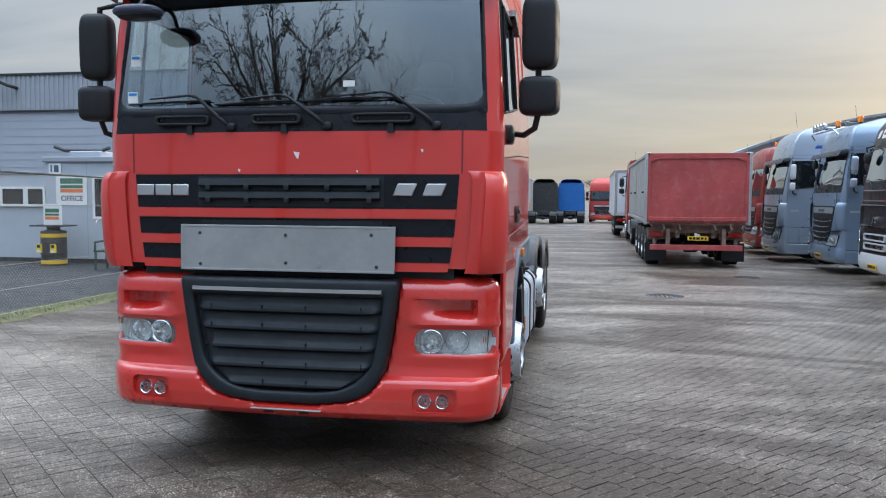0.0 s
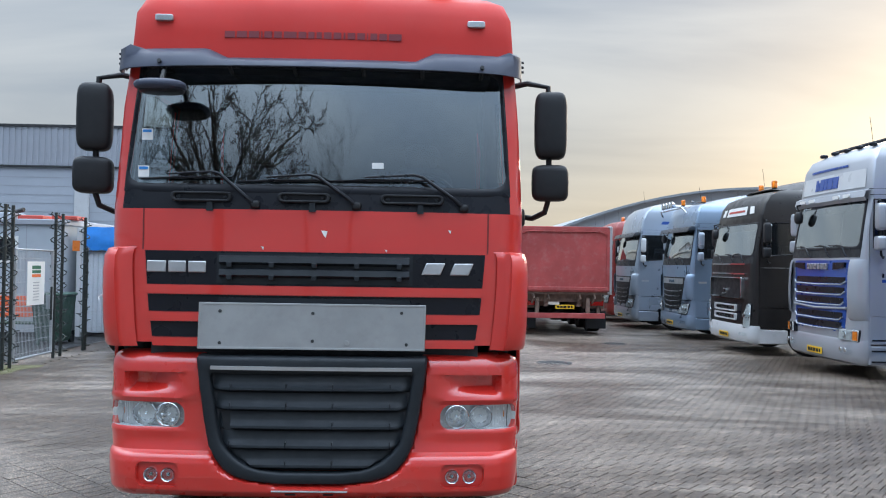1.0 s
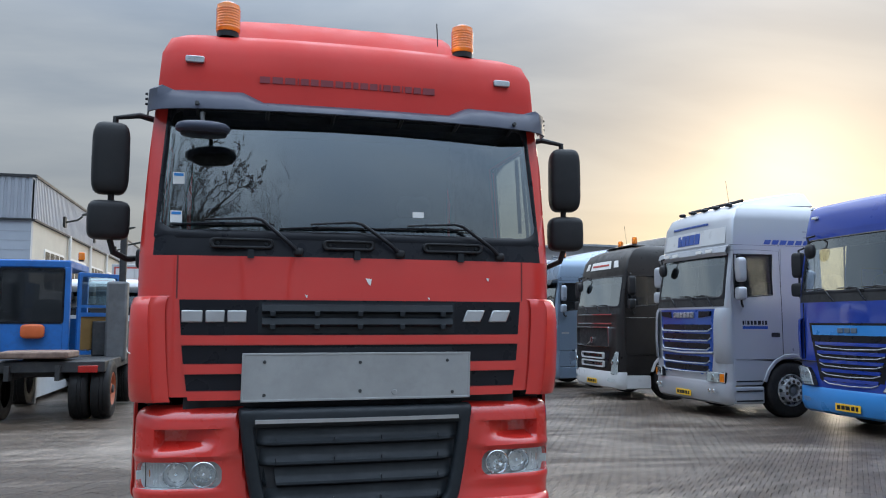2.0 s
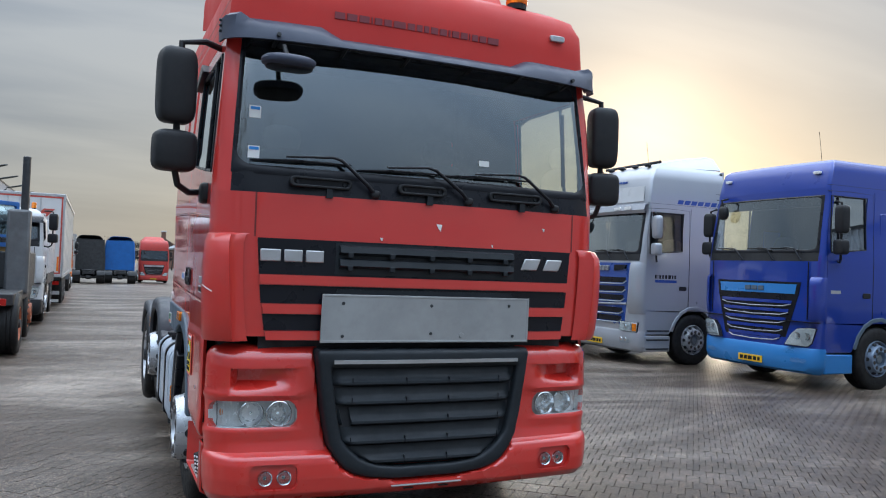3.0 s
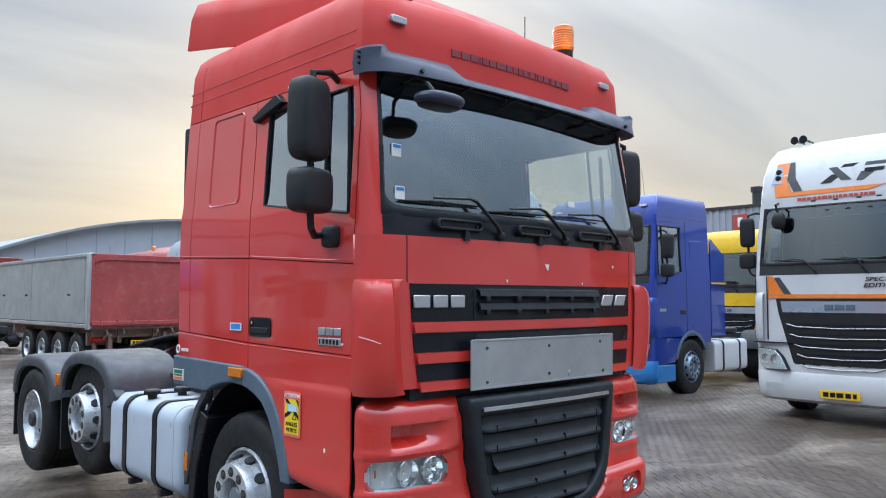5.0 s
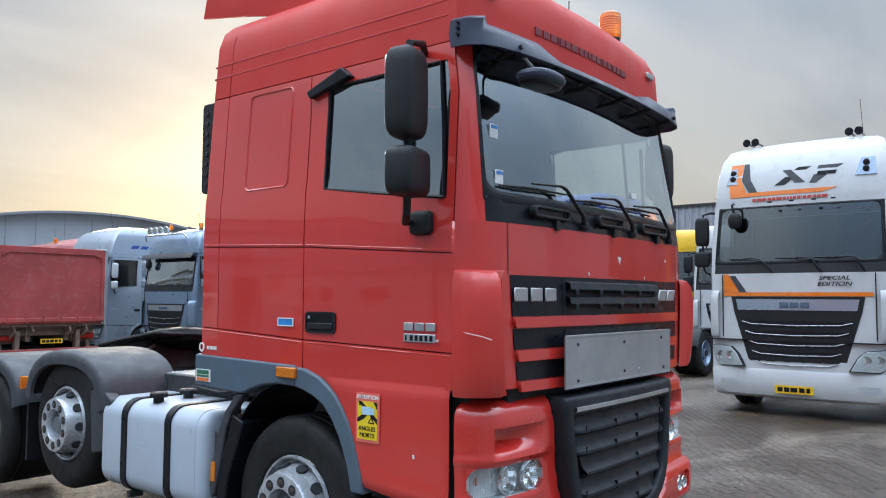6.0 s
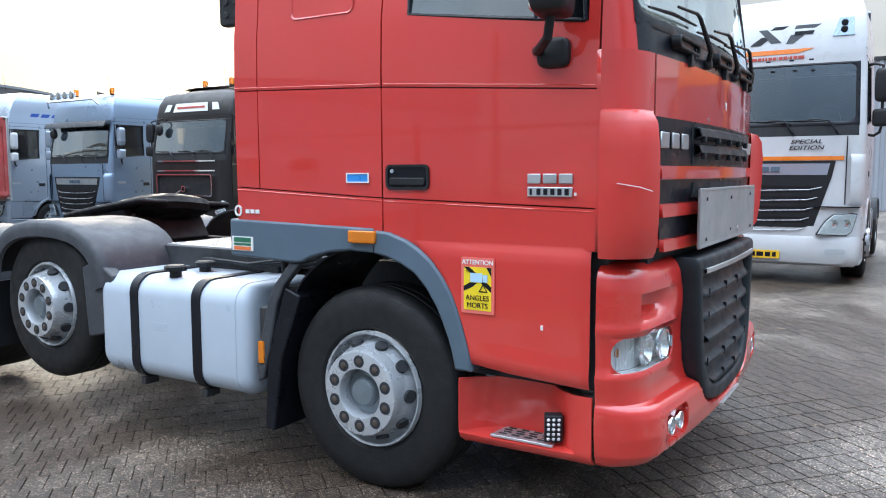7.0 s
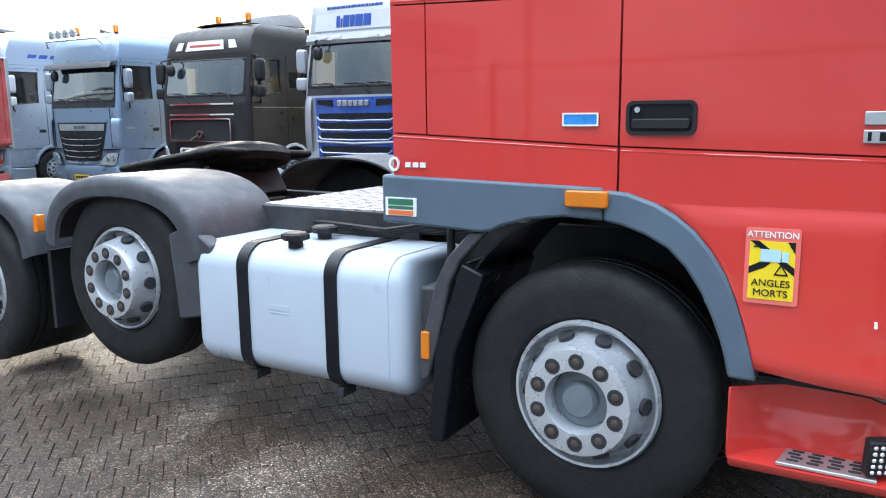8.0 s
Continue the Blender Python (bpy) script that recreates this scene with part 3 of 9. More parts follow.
def mirror_set(parent, sgn, mat, y=0.20, xo=1.37, z0=2.53, arm_z=1.96, arm_mat=None):
    """A pair of mirror housings, one over the other, on a bent tube."""
    arm_mat = arm_mat or black_pl
    arm = tube(bmesh.new(), [(sgn * 1.20, y + 0.10, z0 + 0.27), (sgn * 1.30, y + 0.03, z0 + 0.28), (sgn * (xo - 0.02), y, z0 + 0.25), (sgn * (xo - 0.01), y, z0), (sgn * (xo - 0.01), y, 2.10), (sgn * (xo - 0.03), y + 0.02, 2.02), (sgn * (xo - 0.10), y + 0.09, arm_z), (sgn * 1.22, y + 0.16, arm_z + 0.02)], 0.019, 10)
    a = part("mirror_arm", arm, arm_mat, parent, "black bent tube carrying the mirrors")
    rot = Matrix.Translation((sgn * xo, y, 0)) @ Matrix.Rotation(sgn * radians(-12), 4, "Z") @ Matrix.Translation((-sgn * xo, -y, 0))
    for cz, hz, hx, yy in ((z0, 0.215, 0.105, y), (2.205, 0.115, 0.118, y - 0.01)):
        h = part("mirror_housing", rounded_block(bmesh.new(), (sgn * xo, yy, cz), (hx, 0.075, hz), 5, 20, 12, rot), mat, parent, "rounded mirror housing")
        part("mirror_glass", prism(bmesh.new(), rounded(sgn * xo - hx * 0.78, sgn * xo + hx * 0.78, cz - hz * 0.84, cz + hz * 0.84, 0.03), "y", yy + 0.058, yy + 0.071, rot), mirror_glass, h)
    return a


def beacon(parent, x, y, z, s=1.0, name="beacon"):
    ob = part(name, lathe(bmesh.new(), [(0.055 * s, 0.0), (0.055 * s, 0.03 * s), (0.05 * s, 0.035 * s)], "z", (x, y, z), 20), black_pl, parent, "amber rotating beacon on a black foot")
    prof = [(0.058 * s, 0.03 * s), (0.062 * s, 0.05 * s)]
    for k in range(8):
        prof += [(0.062 * s, (0.05 + 0.014 * k) * s), (0.0595 * s, (0.057 + 0.014 * k) * s)]
    prof += [(0.058 * s, 0.172 * s), (0.04 * s, 0.185 * s)]
    part("lens", lathe(bmesh.new(), prof, "z", (x, y, z), 20), amber, ob, "ribbed amber plastic lens")
    return ob


def number_plate(parent, x, y, z, mat=None):
    """A plate with its characters as plain bars."""
    p = part("number_plate", prism(bmesh.new(), rounded(x - 0.26, x + 0.26, z - 0.055, z + 0.055, 0.012), "y", y, y + 0.008), mat or plate_yellow, parent, "yellow number plate with plain bars", bevel=0.002)
    for k, wd in ((-0.185, 0.07), (-0.095, 0.07), (0.0, 0.09), (0.105, 0.07), (0.19, 0.05)):
        part("plate_bar", box(x + k - wd / 2, x + k + wd / 2, y - 0.0035, y, z - 0.030, z + 0.030), black_gl, p, "", 0)
    return p


def wiper(parent, x0, x1, cab_y, z, foot):
    """An arm and blade lying across the foot of the screen."""
    b = tube(bmesh.new(), [(foot, cab_y - 0.03, z - 0.13), (foot - 0.05, cab_y - 0.055, z - 0.06), ((foot + x1) / 2 - 0.09, cab_y - 0.06, z + 0.055), (foot - 0.30, cab_y - 0.045, z + 0.075), ((x0 + x1) / 2, cab_y - 0.03, z + 0.07)], [0.016, 0.014, 0.011, 0.009, 0.008], 8)
    w = part("wiper", b, black_gl, parent, "black wiper arm and blade")
    bl = bmesh.new()
    tube(bl, [(x0, cab_y + 0.012, z + 0.068), ((x0 + x1) / 2, cab_y - 0.012, z + 0.062), (x1, cab_y - 0.012, z + 0.030)], 0.009, 6)
    part("blade", bl, black_pl, w)
    return w


def chassis(parent, y0, y1, mat=None):
    bm = bmesh.new()
    for s in (-1, 1):
        bx(bm, s * 0.40 - 0.04, s * 0.40 + 0.04, y0, y1, 0.72, 0.98)
    for y in np.arange(y0 + 0.4, y1, 1.1):
        bx(bm, -0.38, 0.38, y, y + 0.08, 0.76, 0.94)
    return part("chassis", bm, mat or dark_metal, parent, "dark steel chassis rails", bevel=0.006)


def axle(parent, y, z=0.5):
    return part("axle", lathe(bmesh.new(), [(0.07, -1.0), (0.07, -0.25), (0.17, -0.15), (0.17, 0.15), (0.07, 0.25), (0.07, 1.0)], "x", (0, y, z), 16), dark_metal, parent)


def screen_point(prof, s, z, d):
    """A point of a windscreen's skin: s runs along the curve, d stands out of it."""
    yf, hw = lerp_rows(prof, z)[:2]
    cx = 1.03 - max(0.0, 1.255 - hw) * 0.8
    q = min(abs(s), 1.03)
    x, y, nx, ny = q * cx / 1.03, yf + 0.055 * (q / 1.03) ** 2, 0.0, 1.0
    if abs(s) > 1.03:
        a = (abs(s) - 1.03) / 0.25 * math.pi / 2
        x, y = cx + (hw - cx) * math.sin(a), yf + 0.055 + (max(0.205, yf + 0.105) - yf - 0.055) * (1 - math.cos(a))
        nx, ny = -math.sin(a), math.cos(a)
    return ((x - nx * d) * (1 if s >= 0 else -1), y - ny * d, z)


def screen_border(parent, prof, z0, z1, side=0.035, foot=0.047):
    """The black border round a windscreen, with rounded inner corners."""
    pairs = list(zip(rounded(-1.14, 1.14, z0, z1, 0.010), rounded(-1.14 + side, 1.14 - side, z0 + foot, z1 - 0.028, 0.075)))
    ring = []
    for k, (o, i_) in enumerate(pairs):
        o2, i2 = pairs[(k + 1) % len(pairs)]
        n = max(1, int(math.hypot(o2[0] - o[0], o2[1] - o[1]) / 0.10))
        for t in range(n):
            f = t / n
            ring.append(((o[0] + (o2[0] - o[0]) * f, o[1] + (o2[1] - o[1]) * f), (i_[0] + (i2[0] - i_[0]) * f, i_[1] + (i2[1] - i_[1]) * f)))
    bm = bmesh.new()
    vo = [bm.verts.new(screen_point(prof, *o, 0.002)) for o, _ in ring]
    vm = [bm.verts.new(screen_point(prof, o[0] * 0.35 + i_[0] * 0.65, o[1] * 0.35 + i_[1] * 0.65, 0.010)) for o, i_ in ring]
    vi = [bm.verts.new(screen_point(prof, *i_, -0.002)) for _, i_ in ring]
    for r1, r2 in ((vo, vm), (vm, vi)):
        for k in range(len(ring)):
            j = (k + 1) % len(ring)
            bm.faces.new((r1[k], r1[j], r2[j], r2[k]))
    bmesh.ops.recalc_face_normals(bm, faces=bm.faces[:])
    return part("windscreen_seal", bm, black_gl, parent, "black rubber border", 50)

# ---- the red tractor unit ----
def hero():
    T = thing("truck", pose(0, 0, 0), "red three-axle tractor unit with sleeper cab standing on wet pavers", "truck")
    prof = [(1.19, 0.0, 1.250), (1.98, 0.0, 1.255), (2.10, 0.018, 1.248), (2.45, 0.072, 1.228), (2.79, 0.130, 1.205), (2.95, 0.142, 1.192), (3.22, 0.152, 1.172), (3.33, 0.205, 1.13), (3.395, 0.32, 1.06)]
    side_y = (0.205, 0.2135, 0.26, 0.50, 0.80, 1.12, 1.2565, 1.265, 1.42, 1.82, 2.036, 2.043, 2.20)
    rows = [1.19, 1.409, 1.415, 1.60, 1.745, 1.903, 1.909, 1.985, 2.10, 2.28, 2.45, 2.62, 2.79, 2.877, 2.884, 2.97, 3.08, 3.22, 3.28, 3.33, 3.365, 3.395]
    C = Cab(prof, side_y, rows, 2.26)
    C.lean = tuple((z, off, *k) for zs_, off, k in (((1.409, 1.415), -0.022, (0.048, 0.026)), ((1.903, 1.909), -0.006, (0.034, 0.062))) for z in zs_)

    def classify(i, j):
        sgn, near, far, z0, z1 = C.cell(i, j)
        if in_front(near, far, 0.42) and z0 >= 2.10 - 1e-4 and z1 <= 2.884 + 1e-4:
            return "windscreen"
        if in_front(near, far, -1) and z1 <= 1.985 + 1e-4:
            return "front_panel"
        if in_side(near, far, 0.2135, 1.2565) and z1 <= 2.877 + 1e-4:
            if in_side(near, far, 0.26, 1.12) and z0 >= 2.10 - 1e-4 and z1 <= 2.79 + 1e-4:
                return "window_r" if sgn < 0 else "window_l"
            if abs(z0 - 1.409) < 1e-4 or abs(z0 - 1.903) < 1e-4:
                return "gap"
            return "door_r" if sgn < 0 else "door_l"
        if in_side(near, far, 0.205, 0.2135) and z1 <= 2.884 + 1e-4:
            return "gap"
        if in_side(near, far, 1.2565, 1.265) and z1 <= 2.884 + 1e-4:
            return "gap"
        if in_side(near, far, 2.036, 2.043) and z0 >= 1.40 and z1 <= 3.28:
            return "gap"
        if near[0] == "s" and in_side(near, far, 0.2135, 9) and (abs(z0 - 1.409) < 1e-4 or abs(z0 - 1.903) < 1e-4 or abs(z0 - 2.877) < 1e-4):
            return "gap"
        if in_front(near, far, 0.42) and 1.985 - 1e-4 <= z0 and z1 <= 2.10 + 1e-4:
            return "cowl"
        if z0 >= 2.884 - 1e-4:
            return "roof_shell"
        return ("sleeper_" if in_side(near, far, 1.25, 9) else "pillar_" if z0 >= 1.985 - 1e-4 else "corner_") + ("r" if sgn < 0 else "l")

    def piece(name, kinds, mat, label="", solid=0.016, inset=0.0, mat2=dark_in, parent=T):
        bm = grid_shell(bmesh.new(), C.P(inset), C.n, len(rows), lambda i, j: classify(i, j) in kinds)
        return part(name, bm, mat, parent, label, 40, 0.0, solid, mat2)

    for sd in ("r", "l"):
        piece("sleeper_side", ("sleeper_" + sd,), red, "faded red steel side of the sleeper cab")
        piece("screen_pillar", ("pillar_" + sd,), red, "red windscreen pillar")
        piece("corner_panel", ("corner_" + sd,), red, "faded red steel corner of the cab")
    piece("roof_shell", ("roof_shell",), roof_red, "red moulded high roof, dulled against overhead glare")
    # roof skin over the top ring
    bm = bmesh.new()
    top = [C.at(i, 3.395) for i in range(C.n)]
    cen = [(p[0] * 0.5, 0.5 * (p[1] + 1.2) + 0.05, 3.44) for p in top]
    a, b = [bm.verts.new(p) for p in top], [bm.verts.new(p) for p in cen]
    for i in range(len(a)):
        j = (i + 1) % len(a)
        bm.faces.new((a[i], a[j], b[j], b[i]))
    bm.faces.new(b)
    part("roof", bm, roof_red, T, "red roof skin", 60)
    # back wall
    part("back_wall", grid_shell(bmesh.new(), lambda i, j: ((-1.15 + 2.3 * i) * (1 - 0.12 * (j > 1)), 2.262 - 0.03 * j, (1.19, 2.6, 3.33)[j]), 2, 3, lambda i, j: True, True), red, T, "", 30, 0, 0.02)
    # dark lining behind the joints
    part("lining", grid_shell(bmesh.new(), C.P(0.028), C.n, len(rows), lambda i, j: not classify(i, j).startswith("win")), seam_red, T, "", 40)
    # added dark box keeps daylight out of the gap over the bumper
    part("gap_shade", box(-0.98, 0.98, 0.085, 0.12, 1.10, 1.22), dark_in, T)
    part("inner_lining", grid_shell(bmesh.new(), C.P(0.045), C.n, len(rows), lambda i, j: not classify(i, j).startswith("win")), cab_trim, T, "dark grey cab trim", 40)
    part("rear_trim", box(-1.10, 1.10, 2.17, 2.20, 1.22, 3.25), cab_trim, T)
    part("head_lining", box(-1.08, 1.08, 0.36, 2.18, 3.28, 3.30), cab_trim, T)
    fp = piece("front_panel", ("front_panel",), red, "red hinged front panel")
    for nm, k, sg in (("door", "door_r", -1), ("door", "door_l", 1)):
        d = piece(nm, (k,), red, "red cab door with a recessed black handle")
        piece("side_window", ("window_r" if sg < 0 else "window_l",), glass_film, "clear side window glass", 0.0, 0.012, None, d)
        # rubber seal round the window
        sx = sg
        def wp(y, z):
            yf, hw = lerp_rows(prof, z)
            return Vector((sx * (hw - 0.002), y + yf * max(0, 1 - y) * 0.6, z))
        loop = [wp(0.265, 2.105), wp(0.265, 2.45), wp(0.275, 2.785), wp(0.7, 2.785), wp(1.115, 2.785), wp(1.115, 2.5), wp(1.115, 2.212), wp(0.7, 2.158), wp(0.265, 2.105)]
        part("window_seal", tube(bmesh.new(), loop, 0.010, 6), black_gl, d)
        part("window_bar", tube(bmesh.new(), [wp(0.48, 2.125), wp(0.48, 2.785)], 0.012, 6), black_gl, d)
        # recessed handle
        y0, y1, z0, z1 = 1.00, 1.235, 1.43, 1.545
        hx = sg * 1.2525
        hb = ring_plate(bmesh.new(), rounded(y0, y1, z0, z1, 0.025), rounded(y0 + 0.012, y1 - 0.012, z0 + 0.012, z1 - 0.012, 0.018), "x", hx - sg * 0.004, hx + sg * 0.010)
        h = part("door_handle", hb, black_pl, d, "black plastic pull handle in a recess")
        part("handle_recess", prism(bmesh.new(), rounded(y0 + 0.01, y1 - 0.01, z0 + 0.01, z1 - 0.01, 0.018), "x", hx - sg * 0.002, hx + sg * 0.002), black_gl, h)
        part("handle_bar", prism(bmesh.new(), rounded(y0 + 0.02, y1 - 0.02, z0 + 0.02, z0 + 0.055, 0.012), "x", hx + sg * 0.002, hx + sg * 0.014), black_pl, h, bevel=0.004)
        part("lock", lathe(bmesh.new(), [(0.010, hx), (0.010, hx + sg * 0.016)], "x", (0, y1 - 0.04, 1.515), 12), chrome, h)
    for sg in (-1, 1):
        bm = bmesh.new()
        o, n_ = rounded(1.42, 1.82, 2.25, 2.85, 0.04), rounded(1.435, 1.805, 2.265, 2.835, 0.03)
        def sp(y, z, d):
            yf, hw = lerp_rows(prof, z)
            return (sg * (hw + d), y, z)
        vo, vi, vk = ([bm.verts.new(sp(y, z, d)) for y, z in q] for q, d in ((o, -0.003), (rounded(1.427, 1.813, 2.257, 2.843, 0.035), 0.008), (n_, 0.0015)))
        fs = []
        for r1, r2 in ((vo, vi), (vi, vk)):
            for k in range(len(r1)):
                j = (k + 1) % len(r1)
                fs.append(bm.faces.new((r1[k], r1[j], r2[j], r2[k])))
        if sg < 0:
            bmesh.ops.reverse_faces(bm, faces=fs)
        part("side_panel_rim", bm, red, T, "", 60)
    # windscreen, its black border and cowl
    # the pane itself, finely divided so that it mirrors cleanly
    def pane(i, j):
        q, z = -1.132 + 2.264 * i / 72, 2.100 + 0.784 * j / 28
        x, y, _ = screen_point(prof, q, 2.45, -0.004)
        k = (lerp_rows(prof, z)[1] - 0.03) / (lerp_rows(prof, 2.45)[1] - 0.03)
        return (x * k, y - 0.0722 + 0.020 + (z - 2.10) * 0.1518, z)
    ws = part("windscreen", grid_shell(bmesh.new(), pane, 73, 29, lambda i, j: True), glass, T, "tall curved windscreen", 60)
    piece("cowl", ("cowl",), black_gl, "black plastic cowl under the windscreen", 0.02)
    def fpnt(x, z, d):
        yf = lerp_rows(prof, z)[0]
        return (x, yf + 0.055 * (x / 1.03) ** 2 - d, z)
    wsp = lambda q, z, d: screen_point(prof, q, z, d)
    screen_border(ws, prof, 2.088, 2.892, 0.022, 0.050)
    for x0, z0, xe, ze, xf in ((-1.07, 2.165, -0.60, 2.205, -0.36), (-0.47, 2.150, -0.02, 2.195, 0.24), (0.07, 2.162, 0.60, 2.205, 0.88)):
        y_ = lambda x, d: 0.03 + 0.055 * (x / 1.03) ** 2 - d
        w = part("wiper", tube(bmesh.new(), [(xf, y_(xf, 0.035), 2.015), (xf - 0.06, y_(xf, 0.06), 2.065), (xe + 0.03, y_(xe, 0.055), ze - 0.012), (xe - 0.02, y_(xe, 0.052), ze), ((x0 + xe) / 2 - 0.05, y_(xe, 0.04), (z0 + ze) / 2 + 0.004)], [0.015, 0.012, 0.010, 0.008, 0.006], 8), black_gl, T, "black wiper arm and blade")
        part("blade", tube(bmesh.new(), [(x0, y_(x0, 0.012), z0), ((x0 + xe) / 2, y_((x0 + xe) / 2, 0.022), (z0 + ze) / 2 - 0.012), (xe + 0.10, y_(xe, 0.02), ze - 0.030)], [0.005, 0.009, 0.005], 6), black_gl, w)
        part("wiper_foot", rounded_block(bmesh.new(), (xf, y_(xf, 0.03), 2.015), (0.03, 0.025, 0.025), 3), black_pl, w)
    for cx, hw_ in ((-0.68, 0.18), (-0.07, 0.155), (0.57, 0.19)):
        yc = 0.012 + 0.055 * (cx / 1.03) ** 2
        g = part("grab_handle", ring_plate(bmesh.new(), rounded(cx - hw_, cx + hw_, 2.028, 2.088, 0.028), rounded(cx - hw_ + 0.022, cx + hw_ - 0.022, 2.043, 2.073, 0.014), "y", yc - 0.035, yc + 0.01), black_pl, T, "black moulded grab handle on the cowl", bevel=0.006)
        part("grip_slot", prism(bmesh.new(), rounded(cx - hw_ + 0.02, cx + hw_ - 0.02, 2.042, 2.074, 0.014), "y", yc - 0.016, yc + 0.005), black_gl, g)
        for sx in (-1, 1):
            part("grip_bolt", lathe(bmesh.new(), [(0.011, yc - 0.016), (0.009, yc - 0.024)], "y", (cx + sx * (hw_ - 0.045), 0, 2.058), 10), grille_pl, g)
        part("grip_hook", prism(bmesh.new(), [(cx + 0.03, 1.975), (cx + 0.07, 1.975), (cx + 0.065, 2.03), (cx + 0.035, 2.03)], "y", yc - 0.03, yc), grille_pl, g)
    # joints beside the hinged panel
    for sg in (-1, 1):
        part("panel_joint", grid_shell(bmesh.new(), lambda i, j: wsp(sg * 1.03 + (i - 0.5) * 0.008, (1.74, 1.86, 1.984)[j], 0.0015), 2, 3, lambda i, j: True), seam_red, fp, "", 0)
    # front: black strips with red ribs
    def strip(name, z0, z1, x0a, x1a, x0b, x1b, mat, d, label="", par=fp):
        n = 12
        bm = bmesh.new()
        P = lambda i, j: fpnt((x0b + (x1b - x0b) * i / n) if j == 0 else (x0a + (x1a - x0a) * i / n), (z0, z1)[j], d)
        grid_shell(bm, P, n + 1, 2, lambda i, j: True)
        return part(name, bm, mat, par, label, 40, 0, 0.02, mat)
    s1 = strip("upper_strip", 1.535, 1.735, -1.015, 1.015, -1.0, 1.0, black_gl, 0.006, "black strip across the upper grille")
    strip("middle_strip", 1.375, 1.475, -0.995, 0.995, -0.985, 0.985, black_gl, 0.006, "black strip under the grille")
    strip("lower_strip", 1.225, 1.315, -0.975, 0.975, -0.962, 0.962, black_gl, 0.006, "lowest black strip")
    for z0, z1, xw in ((1.48, 1.533, 1.0), (1.318, 1.372, 0.98), (1.172, 1.222, 0.96)):
        r_ = strip("red_rib", z0, z1, -xw, xw, -xw + 0.008, xw - 0.008, red, 0.022, "red rib between black strips")
    # upper air intake: two ribbed louvres
    intake = part("air_intake", grid_shell(bmesh.new(), lambda i, j: fpnt(-0.58 + 1.16 * i / 10, (1.545, 1.725)[j], 0.009), 11, 2, lambda i, j: True), grille_pl, fp, "ribbed black air intake", 40, 0, 0.015)
    for zz in (1.580, 1.655):
        P = lambda i, j: fpnt((-0.56 + 1.12 * i / 24), (zz, zz + 0.016, zz + 0.050, zz + 0.058)[j], (0.012, 0.045, 0.035, 0.012)[j])
        lv = part("louvre", grid_shell(bmesh.new(), P, 25, 4, lambda i, j: True), grille_pl, intake, "", 50, 0, 0.006)
        for k in range(5):
            xx = -0.50 + k * 0.25
            p = fpnt(xx, zz + 0.03, 0.045)
            part("louvre_rib", box(xx - 0.016, xx + 0.016, p[1] - 0.002, p[1] + 0.02, zz - 0.014, zz + 0.018), grille_pl, lv, bevel=0.005)
    part("intake_gap", prism(bmesh.new(), [(-0.24, 1.60), (0.24, 1.60), (0.26, 1.637), (-0.26, 1.637)], "y", -0.028, 0.0), black_gl, intake)
    # maker's mark and model mark as plain raised blocks
    def mark(cells, z0, z1, y0_, par, mat, name):
        for x0, x1 in cells:
            y = fpnt((x0 + x1) / 2, 1.64, 0.004)[1]
            part(name, prism(bmesh.new(), [(x0, z0), (x1, z0), (x1, z1), (x0, z1)], "y", y - 0.012, y), mat, par, "silver mark drawn as a plain block", bevel=0.006)
    mark(((-1.0, -0.885), (-0.87, -0.765), (-0.75, -0.645)), 1.607, 1.675, 0.046, fp, alu, "maker_mark")
    for x0 in (0.63, 0.80):
        part("model_mark", prism(bmesh.new(), [(x0, 1.610), (x0 + 0.115, 1.610), (x0 + 0.145, 1.682), (x0 + 0.03, 1.682)], "y", fpnt(x0 + 0.07, 1.64, 0.018)[1], fpnt(x0 + 0.07, 1.64, 0.002)[1]), alu, fp, "silver mark drawn as a slanted block", bevel=0.006)
    # dark board under the middle strip and the grey plate holder
    strip("board_backing", 1.39, 1.462, -0.56, 0.56, -0.60, 0.60, grille_pl, 0.014)
    pb = prism(bmesh.new(), [(-0.665, 1.165), (0.655, 1.165), (0.66, 1.430), (-0.66, 1.432)], "y", -0.052, -0.040)
    pl = part("plate_holder", pb, plate_grey, T, "blank grey metal number board with screw holes", bevel=0.004)
    part("board_rim", ring_plate(bmesh.new(), [(-0.668, 1.163), (0.658, 1.163), (0.663, 1.433), (-0.663, 1.435)], [(-0.655, 1.176), (0.645, 1.176), (0.650, 1.420), (-0.650, 1.422)], "y", -0.0545, -0.045), plate_grey, pl, bevel=0.002)
    for x, z in ((-0.54, 1.385), (0.0, 1.378), (0.52, 1.385), (0.0, 1.215), (0.55, 1.20), (-0.54, 1.20)):
        part("screw", lathe(bmesh.new(), [(0.010, -0.054), (0.008, -0.058)], "y", (x, 0, z), 10), dark_metal, pl)
    part("grommet", lathe(bmesh.new(), [(0.016, -0.052), (0.014, -0.056)], "y", (0.20, 0, 1.205), 14), plate_grey, pl)
    # chips in the paint and a scratch
    for x, z, s in ((0.055, 1.845, 0.022), (-0.31, 1.757, 0.010), (0.80, 1.87, 0.011), (0.42, 1.75, 0.008)):
        p = fpnt(x, z, 0.018)
        ch = prism(bmesh.new(), [(x - s, z + s), (x + s * 0.7, z + s * 0.8), (x + s * 0.3, z - s), (x - s * 0.3, z - s * 0.4)], "y", p[1] + 0.0145, p[1] + 0.021)
        part("paint_chip", ch, white_sign, fp, "small pale chip in the paint", 0)
